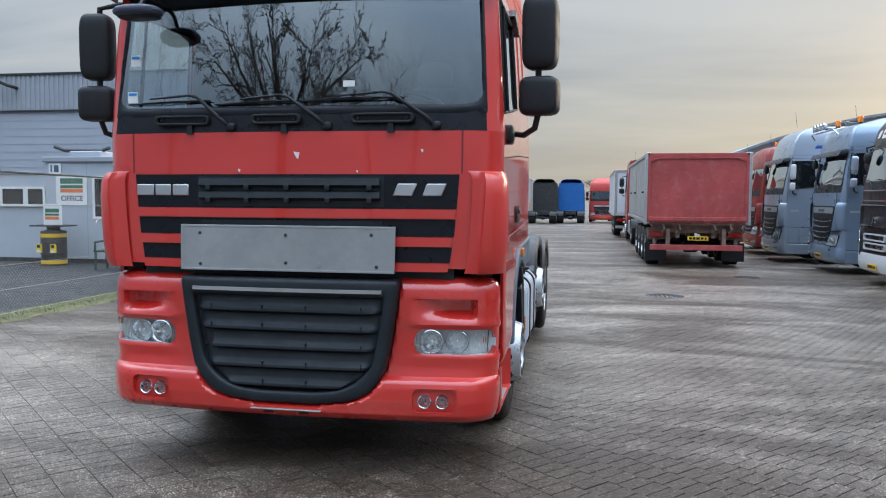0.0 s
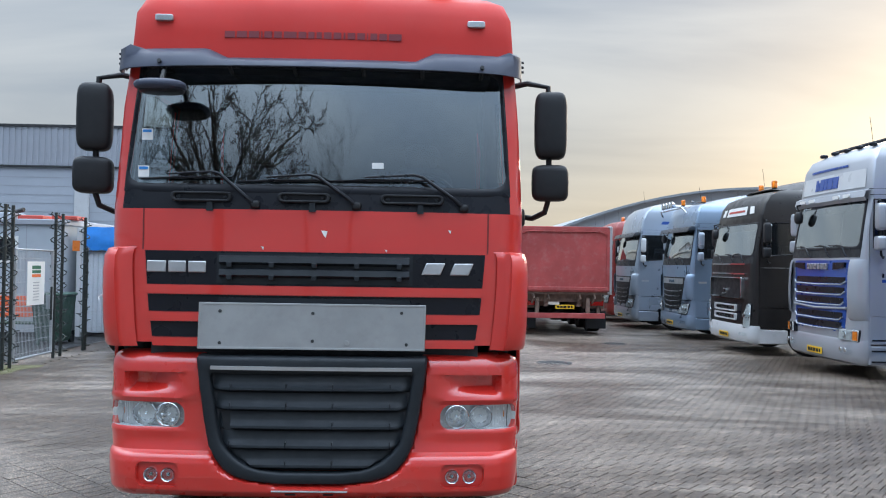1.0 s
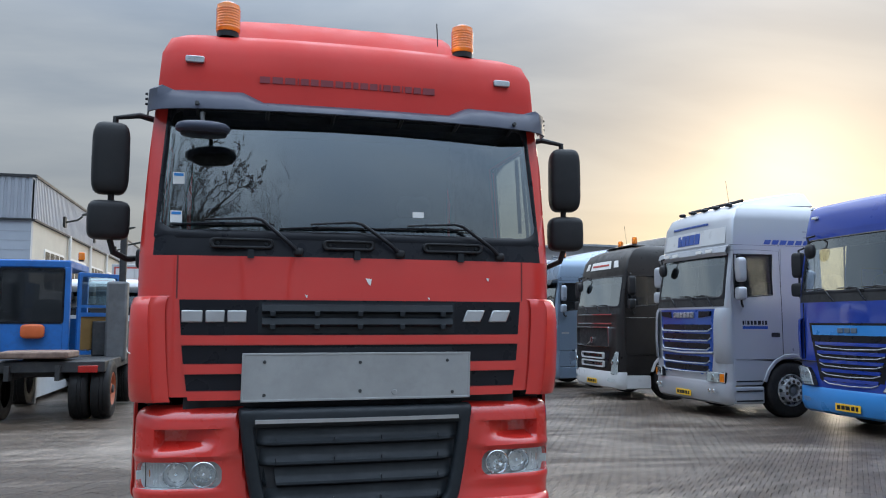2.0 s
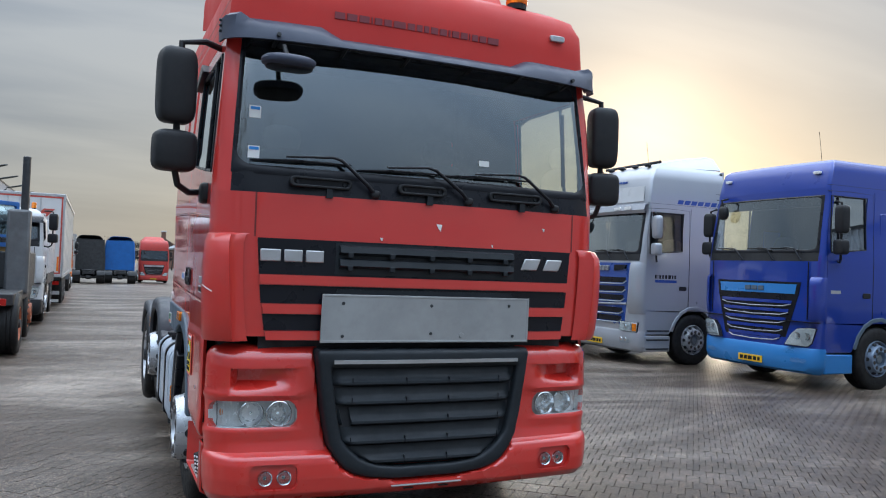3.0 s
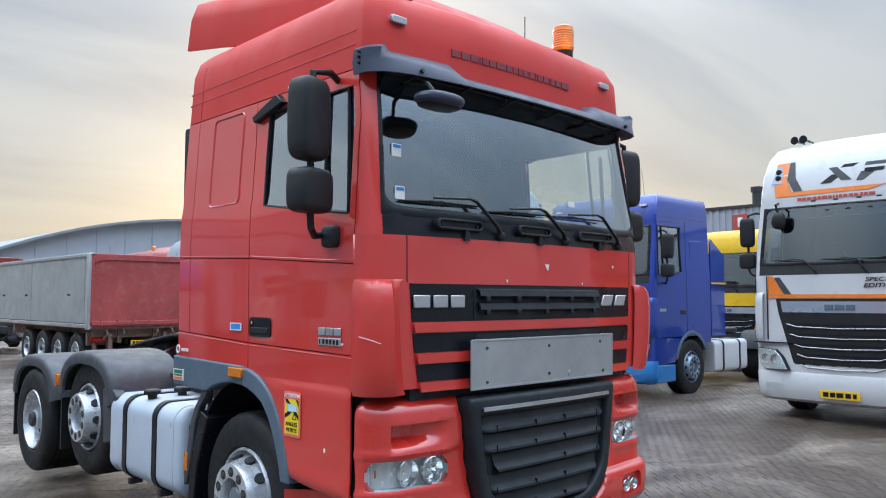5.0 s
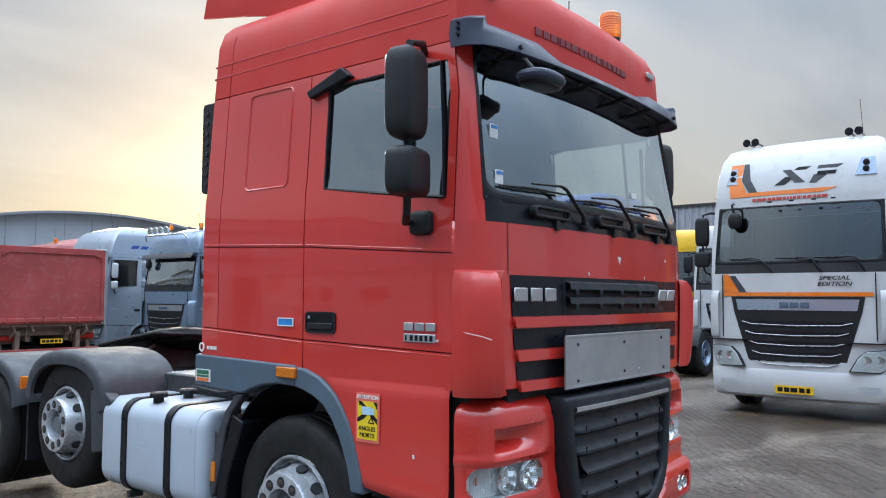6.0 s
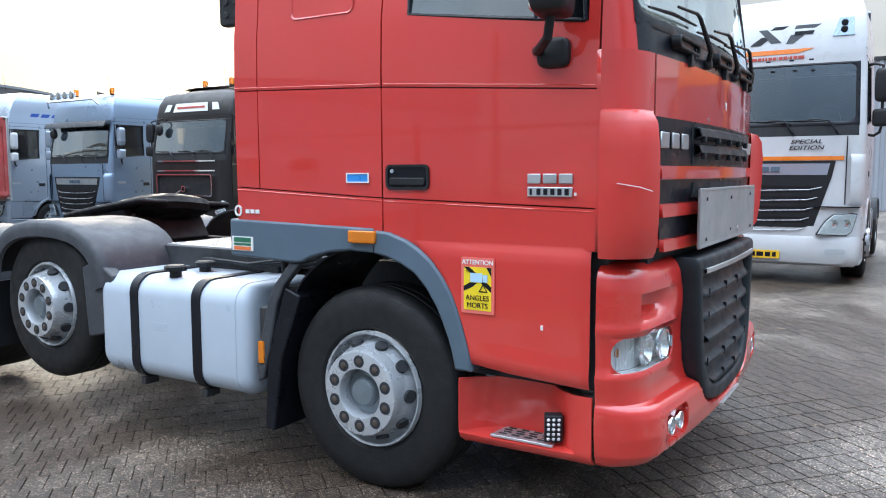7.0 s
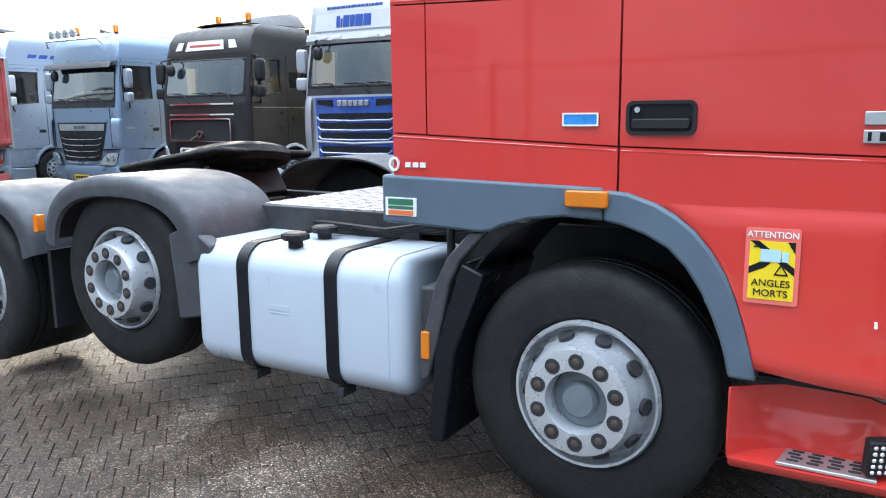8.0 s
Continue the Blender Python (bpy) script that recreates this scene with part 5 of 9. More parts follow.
def hero_side(T):
    """Doors' lower panels, steps, arches, tanks, wheels and chassis of the red tractor unit."""
    HY, HZ = 1.402, 0.462
    for sg in (-1, 1):
        S = lambda d: sg * d
        # lower door panel with the arch cut out of it
        a = [(1.25, 1.225), (1.123, 1.190), (1.05, 1.150), (0.988, 1.103), (0.93, 1.035), (0.881, 0.960), (0.848, 0.88), (0.820, 0.795), (0.80, 0.72)]
        low_edge = [(0.235, 0.618), (0.60, 0.640), (0.782, 0.662)] + sorted(a)[1:]
        ys_ = [0.235, 0.245, 0.27, 0.34, 0.42, 0.50, 0.58, 0.66, 0.72, 0.782, 0.80, 0.820, 0.848, 0.881, 0.93, 0.988, 1.05, 1.123, 1.18, 1.245]
        fz = (0.0, 0.02, 0.06, 0.12, 0.18, 0.24, 0.34, 0.46, 0.58, 0.70, 0.80, 0.87, 0.91, 0.94, 0.97, 1.0)
        soft_ = lambda t: (lambda k: k * k * (3 - 2 * k))(min(1.0, max(0.0, t)))
        def dpanel(i, j):
            y = ys_[i]
            zl = min(lerp_rows(low_edge, y)[0], 1.19)
            z = zl + fz[j] * (1.225 - zl)
            x = 1.2495 + 0.013 * soft_((1.205 - z) / 0.05) * soft_((1.20 - y) / 0.25)
            x += 0.010 * soft_((0.80 - y) / 0.15) * max(0.0, 1 - abs(z - zl - 0.055) / 0.035)
            x -= 0.012 * (1 - soft_((z - zl) / 0.018)) + 0.010 * (1 - soft_((y - 0.235) / 0.02))
            return (S(x), y, z)
        lp = part("lower_door_panel", grid_shell(bmesh.new(), dpanel, len(ys_), len(fz), lambda i, j: True, sg < 0), red, T, "red lower door panel", 40, 0, 0.02, dark_in)
        # added dark filler stops light showing between door panel and bumper
        part("gap_filler", box(S(1.12) - 0.06, S(1.12) + 0.06, 0.19, 0.33, 0.60, 1.18), dark_in, T)
        # grey arch trim and sill panel
        def ap(t, r):
            return (1.385 - (r - 0.05) * math.sin(radians(t)), 0.50 + (r + 0.015) * math.cos(radians(t)))
        ts = [-52, -42, -30, -18, -6, 6, 18, 30, 42, 54, 64, 74]
        o = [ap(t, 0.645) for t in ts]
        i_ = [ap(t, 0.565) for t in ts]
        arch_out = [(1.306, 1.238), (1.222, 1.232), (1.123, 1.200), (1.05, 1.160), (0.988, 1.113), (0.93, 1.045), (0.881, 0.970), (0.848, 0.89), (0.820, 0.805), (0.795, 0.72), (0.772, 0.625)]
        arch_in = [(1.306, 1.128), (1.238, 1.116), (1.155, 1.088), (1.079, 1.049), (1.015, 0.985), (0.96, 0.904), (0.925, 0.83), (0.895, 0.756), (0.878, 0.70), (0.862, 0.625)]
        part("arch_trim", prism(bmesh.new(), arch_out + arch_in[::-1], "x", S(1.16), S(1.270)), grey_pl, T, "grey-blue plastic wheel arch trim", bevel=0.012)
        sill = [(1.309, 1.246), (2.255, 1.266), (2.255, 1.070), (2.028, 1.062), (1.80, 1.054), (1.755, 1.060), (1.701, 1.087), (1.584, 1.119), (1.45, 1.134), (1.309, 1.128)]
        part("sill_panel", prism(bmesh.new(), sill, "x", S(1.14), S(1.262)), grey_pl, T, "grey-blue panel under the sleeper", bevel=0.012)
        part("side_marker", prism(bmesh.new(), rounded(1.285, 1.445, 1.175, 1.235, 0.012), "x", S(1.255), S(1.287)), amber, T, "amber side marker lamp", bevel=0.006)
        # inner arch and rear flap
        bm = bmesh.new()
        P = lambda i, j: (S((1.21, 0.62)[j]), *ap(-72 + 144 * i / 16, 0.640))
        grid_shell(bm, P, 17, 2, lambda i, j: True)
        part("wheel_arch", bm, black_gl, T, "black inner wheel arch", 60, 0, 0.01)
        part("rear_flap", prism(bmesh.new(), [(1.80, 0.88), (1.90, 0.92), (2.03, 0.55), (2.06, 0.14), (1.99, 0.14), (1.93, 0.55)], "x", S(0.72), S(1.235)), black_gl, T, "black rubber mudflap", bevel=0.01)
        part("flap_edge", prism(bmesh.new(), [(1.788, 1.05), (1.858, 1.05), (1.962, 0.935), (2.017, 0.832), (2.105, 0.483), (2.092, 0.398), (2.055, 0.42), (2.006, 0.595), (1.95, 0.838), (1.897, 0.936)], "x", S(1.19), S(1.242)), fender_pl, T, bevel=0.008)
        # step skirt: a red shell with a hollow that holds the tread
        zc = lambda z: z
        def sk(i, j):
            y = (0.225, 0.30, 0.37, 0.44, 0.58, 0.70, 0.78, 0.85)[i]
            z = (0.285, 0.315, 0.335, 0.345, 0.40, 0.48, 0.56, 0.585)[j]
            hol = (0, 0, 0.35, 0.9, 1.0, 1.0, 0.6, 0.0)[i]
            dep = (0.05, 0.005, 0.0, 0.155, 0.165, 0.150, 0.125, 0.125)[j] * (hol if j > 1 else 1)
            return (S(1.245 - dep), y, z)
        skb = part("step_skirt", grid_shell(bmesh.new(), sk, 8, 8, lambda i, j: True, sg < 0), red_dull, T, "red skirt with a hollow step", 50, 0, 0.012, dark_in)
        part("step_lid", prism(bmesh.new(), [(0.225, 0.585), (0.85, 0.585), (0.85, 0.60), (0.225, 0.62)], "x", S(0.95), S(1.12)), dark_in, skb)
        tr = part("step_tread", prism(bmesh.new(), [(S(1.235), 0.40), (S(1.235), 0.70), (S(1.10), 0.68), (S(1.10), 0.42)], "z", 0.339, 0.352), alu, T, "perforated metal step tread", bevel=0.003)
        for r_ in range(4):
            for c in range(4):
                yy = 0.455 + 0.062 * c + 0.01 * (r_ % 2)
                hb = prism(bmesh.new(), rounded(S(1.118 + 0.028 * r_) - 0.007, S(1.118 + 0.028 * r_) + 0.007, yy - 0.02, yy + 0.02, 0.006, 2), "z", 0.352, 0.3545)
                part("tread_slot", hb, dark_metal, tr)
        if sg < 0:
            m = Matrix.Translation((-1.215, 0.405, 0.425)) @ pose(0, 0, 0, 0, -8, 28)
            bm = bmesh.new()
            bx(bm, -0.022, 0.022, -0.038, 0.038, -0.062, 0.062, m)
            wl = part("work_light", bm, black_pl, T, "small black work lamp in the step", bevel=0.006)
            for a in range(3):
                for b in range(5):
                    bm = lathe(bmesh.new(), [(0.0075, -0.0225), (0.005, -0.0265)], "x", (0, -0.022 + 0.022 * a, -0.044 + 0.022 * b), 8)
                    bmesh.ops.transform(bm, matrix=m, verts=bm.verts[:])
                    part("led", bm, lamp_bowl_metal, wl)
        # mudguards over the rear axles
        for yc, zc_, y0, y1 in ((4.00, 0.66, 3.36, 4.66), (5.40, 0.56, 4.74, 6.02)):
            def gs(t, j, up=0.0):
                """The guard's skin: t degrees round the wheel, j across it."""
                c_, s_ = math.cos(radians(t)), math.sin(radians(t))
                x = (1.228, 1.250, 1.252, 1.246, 1.225, 1.17, 0.66)[j]
                sq = (0.115, 0.105, 0.060, 0.022, 0.004, -0.004, -0.004)[j] - up
                ry, rz = 0.645 - sq, 0.545 - sq
                return (S(x + up * (j < 4)), yc - ry * math.copysign(abs(s_) ** 0.82, s_), zc_ + rz * max(c_, 0.0) ** 0.55)
            g = part("mudguard", grid_shell(bmesh.new(), lambda i, j: gs(-84 + 8 * i, j), 22, 7, lambda i, j: True, sg > 0), fender_pl, T, "dusty dark grey plastic mudguard", 50, 0, 0.014)
        part("guard_skirt", prism(bmesh.new(), [(3.36, 0.52), (3.56, 0.48), (3.60, 0.92), (3.46, 0.98), (3.30, 0.88)], "x", S(1.15), S(1.235)), fender_pl, T, bevel=0.012)
        part("guard_flap", prism(bmesh.new(), [(6.02, 0.25), (6.05, 0.25), (6.05, 0.75), (6.02, 0.75)], "x", S(0.68), S(1.22)), black_pl, T)
        part("guard_flap", prism(bmesh.new(), [(4.66, 0.28), (4.69, 0.28), (4.69, 0.75), (4.66, 0.75)], "x", S(0.68), S(1.20)), black_pl, T)
        part("rear_marker", prism(bmesh.new(), rounded(4.69, 4.73, 0.86, 0.96, 0.008), "x", S(1.20), S(1.245)), amber, T)
        # fuel tank
        y0, y1 = 2.16, 3.42
        pr = rounded(S(0.62) if sg > 0 else -1.25, S(1.25) if sg > 0 else -0.62, 0.285, 0.905, 0.11, 6)
        tb = bmesh.new()
        xa, xb = min(S(0.62), S(1.25)), max(S(0.62), S(1.25))
        loops = []
        for yy, q in ((y0, 0.060), (y0 + 0.006, 0.036), (y0 + 0.022, 0.014), (y0 + 0.05, 0.002), (y0 + 0.07, 0.0), (y1 - 0.07, 0.0), (y1 - 0.05, 0.002), (y1 - 0.022, 0.014), (y1 - 0.006, 0.036), (y1, 0.060)):
            loops.append([tb.verts.new((u, yy, w_)) for u, w_ in rounded(xa + q, xb - q, 0.285 + q, 0.905 - q, 0.12 - q * 0.6, 6)])
        for l1, l2 in zip(loops, loops[1:]):
            for k in range(len(l1)):
                j = (k + 1) % len(l1)
                tb.faces.new((l1[k], l1[j], l2[j], l2[k]))
        tb.faces.new(loops[0]); tb.faces.new(loops[-1])
        bmesh.ops.recalc_face_normals(tb, faces=tb.faces[:])
        tank = part("fuel_tank", tb, tank_white, T, "white painted fuel tank with black straps", 50)
        part("tank_seam", ring_plate(bmesh.new(), rounded(xa - 0.003, xb + 0.003, 0.282, 0.908, 0.121, 6), rounded(xa + 0.002, xb - 0.002, 0.287, 0.903, 0.119, 6), "y", y0 + 0.085, y0 + 0.092), tank_white, tank)
        part("tank_emboss", box(S(1.2495) - 0.003, S(1.2495) + 0.003, 2.80, 2.92, 0.60, 0.603), tank_white, tank)
        part("tank_emboss", box(S(1.2495) - 0.003, S(1.2495) + 0.003, 2.80, 2.92, 0.615, 0.640), tank_white, tank)
        for ys in (2.55, 3.08):
            o2 = rounded((S(0.62) if sg > 0 else -1.25) - 0.008, (S(1.25) if sg > 0 else -0.62) + 0.008, 0.277, 0.913, 0.115, 6)
            part("tank_strap", ring_plate(bmesh.new(), o2, pr, "y", ys - 0.034, ys + 0.034), black_gl, tank, "black tank strap")
            part("strap_foot", box(S(1.16) - 0.05, S(1.16) + 0.05, ys - 0.02, ys + 0.02, 0.235, 0.28), dark_metal, tank, bevel=0.004)
        for xx, yy in ((1.15, 2.83), (0.90, 2.86)):
            cp = part("tank_cap", lathe(bmesh.new(), [(0.035, 0.90), (0.035, 0.935), (0.058, 0.937), (0.060, 0.962), (0.05, 0.972)], "z", (S(xx), yy, 0), 20), black_pl, tank, "black filler cap")
            lob = [(S(xx) + (0.056 + 0.012 * math.cos(6 * t * math.pi / 18)) * math.cos(t * math.pi / 18), yy + (0.056 + 0.012 * math.cos(6 * t * math.pi / 18)) * math.sin(t * math.pi / 18)) for t in range(36)]
            part("cap_grip", prism(bmesh.new(), lob, "z", 0.938, 0.966), black_pl, cp, bevel=0.003)
        hs = bmesh.new()
        for k in range(4):
            tube(hs, [(S(0.66), 2.15 + 0.02 * k, 0.95 + 0.02 * k), (S(0.74 + 0.05 * k), 2.5, 0.935 + 0.012 * k), (S(0.70 + 0.03 * k), 2.95, 0.94 + 0.01 * k), (S(0.62), 3.3, 0.93)], 0.011, 6)
        part("hose", hs, black_pl, T, "black hose bundle over the tank")
        br = box(S(1.15) - 0.06, S(1.15) + 0.06, 2.01, 2.11, 0.60, 0.80)
        part("tank_bracket", br, dark_metal, T, bevel=0.012)
        part("tank_marker", prism(bmesh.new(), rounded(2.045, 2.085, 0.50, 0.62, 0.008), "x", S(1.20), S(1.25)), amber, T, "amber marker lamp", bevel=0.004)
        part("bracket_post", lathe(bmesh.new(), [(0.018, 0.6), (0.018, 1.08)], "z", (S(1.10), 2.02, 0), 10), dark_metal, T)
        # wheels
        wheel(T, S(1.185), HY - 0.012, HZ - (0.020 if sg < 0 else 0.0), 0.509, 0.31, sg, each=True, proud=0.095)
        wheel(T, S(1.19), 4.04, 0.640, 0.495, 0.30, sg, each=True, proud=0.095)
        wheel(T, S(1.235), 5.40, 0.475, 0.500, 0.30, sg, deep=True, dual=True)
    for y, z in ((HY, HZ), (4.01, 0.635), (5.40, 0.475)):
        axle(T, y, z)
    chassis(T, 0.5, 6.5)
    # chequered walkway, coupling plate and pipes behind the cab
    wk = part("walkway", box(-0.72, 0.72, 2.42, 3.42, 1.015, 1.04), tread_alu, T, "chequered aluminium walkway plate", bevel=0.004)
    tb = bmesh.new()
    k = 0
    for yy in np.arange(2.46, 3.40, 0.055):
        for xx in np.arange(-0.69, 0.70, 0.055):
            k += 1
            a_ = radians(45 if (int(round(yy / 0.055)) + int(round(xx / 0.055))) % 2 else -45)
            m = Matrix.Translation((xx, yy, 1.0405)) @ Matrix.Rotation(a_, 4, "Z")
            bx(tb, -0.02, 0.02, -0.005, 0.005, -0.001, 0.003, m)
    part("tread_pattern", tb, alu, wk, "", 0)
    part("walkway_side", box(-0.745, -0.725, 2.40, 3.50, 0.86, 1.03), dark_metal, T, bevel=0.004)
    part("walkway_side", box(0.725, 0.745, 2.40, 3.50, 0.86, 1.03), dark_metal, T, bevel=0.004)
    fw = bmesh.new()
    prism(fw, [(-0.46, 4.05), (0.46, 4.05), (0.50, 4.5), (0.48, 4.95), (0.12, 5.08), (0.10, 4.7), (-0.10, 4.7), (-0.12, 5.08), (-0.48, 4.95), (-0.50, 4.5)], "z", 1.20, 1.245, Matrix.Translation((0, 4.4, 1.22)) @ pose(0, 0, 0, -9, 4, 0) @ Matrix.Translation((0, -4.4, -1.22)))
    part("coupling_plate", fw, grease, T, "black greasy fifth wheel coupling plate", bevel=0.02)
    part("coupling_foot", prism(bmesh.new(), [(4.2, 0.98), (4.85, 0.98), (4.68, 1.26), (4.36, 1.26)], "x", -0.36, 0.36), dark_metal, T, bevel=0.015)
    part("coupling_lever", tube(bmesh.new(), [(-0.3, 4.3, 1.19), (-0.52, 4.1, 1.15), (-0.70, 4.0, 1.10)], 0.012, 6), galv, T)
    part("coupling_hood", rounded_block(bmesh.new(), (0.02, 4.40, 1.22), (0.34, 0.40, 0.10), 2.6, 20, 8, Matrix.Translation((0, 4.4, 1.22)) @ pose(0, 0, 0, -9, 6, 0) @ Matrix.Translation((0, -4.4, -1.22))), grease, T, "greased black skid plate")
    # exhaust silencer and battery box on the far side
    part("rear_beam", box(-0.5, 0.5, 6.42, 6.5, 0.70, 0.98), dark_metal, T, bevel=0.01)
    # ---- marks and stickers on the kerb side ----
    x = -1.2555
    # door model mark: a row of silver blocks over a silver bar
    for y0, y1, z0, z1 in ((0.315, 0.375, 1.462, 1.502), (0.385, 0.445, 1.462, 1.502), (0.455, 0.515, 1.462, 1.502), (0.315, 0.515, 1.408, 1.448)):
        part("door_mark", box(x - 0.006, x + 0.002, y0, y1, z0, z1), alu, T, "silver mark drawn as a plain block", bevel=0.003)
    for k, wd in enumerate((0.018, 0.026, 0.026, 0.026, 0.026, 0.026)):
        y1_ = 0.507 - 0.031 * k
        part("mark_bar", box(x - 0.0075, x - 0.005, y1_ - wd + 0.004, y1_ - 0.004, 1.415, 1.441), black_gl, T, "", 0)
    tg = part("blue_tag", box(x - 0.0035, x + 0.002, 1.335, 1.465, 1.462, 1.505), blue_tag, T, "small blue tag", 0)
    part("tag_edge", ring_plate(bmesh.new(), rounded(1.333, 1.467, 1.460, 1.507, 0.004, 2), rounded(1.339, 1.461, 1.466, 1.501, 0.003, 2), "x", x - 0.006, x - 0.001), white_sign, tg)
    em = part("maker_roundel", ring_plate(bmesh.new(), [(2.195 + 0.026 * math.cos(t * 0.3927), 1.31 + 0.03 * math.sin(t * 0.3927)) for t in range(16)], [(2.195 + 0.016 * math.cos(t * 0.3927), 1.31 + 0.02 * math.sin(t * 0.3927)) for t in range(16)], "x", x - 0.002, x + 0.003), white_sign, T, "small white roundel", 0)
    bm = bmesh.new()
    for k in range(3):
        bx(bm, x - 0.002, x + 0.003, 2.115 - 0.035 * k, 2.14 - 0.035 * k, 1.298, 1.318)
    part("small_print", bm, white_sign, T, "", 0)
    # warning sticker
    X = -1.2700
    st = part("warning_sticker", prism(bmesh.new(), rounded(0.662, 0.826, 0.893, 1.140, 0.008, 2), "x", X, X + 0.004), surface("sticker_red", (0.80, 0.16, 0.13), 0.4, 0, 0.05), T, "yellow and black blind-spot warning sticker", 0)
    part("sticker_yellow", box(X - 0.002, X, 0.676, 0.812, 0.908, 1.098), yellow_sign, st, "", 0)
    bl = bmesh.new()
    prism(bl, [(0.812, 1.098), (0.785, 1.098), (0.676, 1.015), (0.676, 0.990)], "x", X - 0.003, X - 0.002)
    prism(bl, [(0.812, 1.012), (0.812, 0.990), (0.765, 1.012), (0.745, 1.030), (0.78, 1.030)], "x", X - 0.003, X - 0.002)
    prism(bl, [(0.676, 1.098), (0.70, 1.098), (0.676, 1.06)], "x", X - 0.003, X - 0.002)
    part("sticker_black", bl, black_gl, st, "", 0)
    tr = bmesh.new()
    bx(tr, X - 0.0045, X - 0.003, 0.718, 0.778, 1.032, 1.072)
    bx(tr, X - 0.0045, X - 0.003, 0.694, 0.715, 1.034, 1.066)
    part("sticker_lorry", tr, surface("sticker_pale_blue", (0.45, 0.68, 0.85), 0.4), st, "", 0)
    for cy, cz, s_ in ((0.715, 1.005, 0.022), (0.79, 1.085, 0.011)):
        tri = ring_plate(bmesh.new(), [(cy - s_, cz - s_ * 0.7), (cy + s_, cz - s_ * 0.7), (cy, cz + s_)], [(cy - s_ * 0.7, cz - s_ * 0.5), (cy + s_ * 0.7, cz - s_ * 0.5), (cy, cz + s_ * 0.65)], "x", X - 0.0045, X - 0.002)
        part("sticker_triangle", tri, black_gl, st, "", 0)
    lettering("sticker_word", "ATTENTION", 0.0275, facing((X - 0.001, 0.744, 1.118), "-x"), white_sign, st, bold=0.0004)
    lettering("sticker_word", "ANGLES", 0.032, facing((X - 0.003, 0.744, 0.962), "-x"), black_gl, st, bold=0.0)
    lettering("sticker_word", "MORTS", 0.032, facing((X - 0.003, 0.744, 0.929), "-x"), black_gl, st, bold=0.0)
    gs = part("dealer_sticker", box(-1.2665, -1.262, 2.085, 2.235, 1.100, 1.175), white_sign, T, "dealer sticker drawn as green and orange bars", 0)
    part("sticker_bar", box(-1.269, -1.2665, 2.10, 2.22, 1.145, 1.170), green_sign, gs, "", 0)
    part("sticker_bar", box(-1.269, -1.2665, 2.10, 2.22, 1.128, 1.140), green_sign, gs, "", 0)
    part("sticker_bar", box(-1.269, -1.2665, 2.10, 2.22, 1.104, 1.122), orange_sign, gs, "", 0)
    sc = bmesh.new()
    tube(sc, [(-1.290, 0.12, 1.465), (-1.278, 0.03, 1.45), (-1.255, -0.01, 1.435)], 0.002, 4)
    part("scratch", sc, white_sign, T, "pale scratch", 0)
    for y, z, s_ in ((0.44, 0.86, 0.010), (0.30, 1.42, 0.006)):
        part("paint_chip", prism(bmesh.new(), [(y - s_ / 2, z - s_), (y + s_ / 2, z - s_), (y + s_ / 2, z + s_), (y - s_ / 3, z + s_)], "x", -1.268, -1.252), white_sign, T, "", 0)
    # ---- inside of the cab ----
    part("cab_floor", box(-1.15, 1.15, 0.15, 2.2, 1.20, 1.24), dark_in, T)
    d = part("dashboard", prism(bmesh.new(), [(0.10, 1.3), (0.62, 1.3), (0.62, 1.85), (0.50, 2.08), (0.16, 2.10)], "x", -1.12, 1.12), dark_in, T, "dark dashboard", bevel=0.04)
    for xs in (-0.62, 0.62):
        s_ = part("seat", rounded_block(bmesh.new(), (xs, 1.05, 1.62), (0.27, 0.28, 0.10), 4), seat_cloth, T, "dark cloth cab seat")
        part("backrest", rounded_block(bmesh.new(), (xs, 1.36, 2.02), (0.26, 0.09, 0.40), 4), seat_cloth, s_)
        part("headrest", rounded_block(bmesh.new(), (xs, 1.38, 2.50), (0.14, 0.06, 0.10), 3), seat_cloth, s_)
        part("seat_foot", box(xs - 0.18, xs + 0.18, 0.85, 1.25, 1.24, 1.53), dark_in, s_)
    sw = bmesh.new()
    m = Matrix.Translation((0.62, 0.66, 2.12)) @ pose(0, 0, 0, -38)
    ringp = [m @ Vector((0.225 * math.cos(t * math.pi / 12), 0.225 * math.sin(t * math.pi / 12), 0)) for t in range(25)]
    tube(sw, ringp, 0.018, 8)
    for t in (0, 2.2, 4.1):
        tube(sw, [m @ Vector((0, 0, -0.03)), m @ Vector((0.22 * math.cos(t), 0.22 * math.sin(t), 0))], 0.016, 6)
    part("steering_wheel", sw, black_pl, T, "black steering wheel")
    part("bunk", rounded_block(bmesh.new(), (0, 1.88, 1.72), (1.08, 0.28, 0.12), 5), seat_cloth, T, "sleeper bunk")
    part("upper_shelf", box(-1.05, 1.05, 0.32, 0.75, 2.86, 2.9), dark_in, T)
    part("grab_rail", tube(bmesh.new(), [(1.12, 0.32, 2.2), (1.10, 0.33, 2.7)], 0.014, 8), black_pl, T)


hero_side(hero_truck)


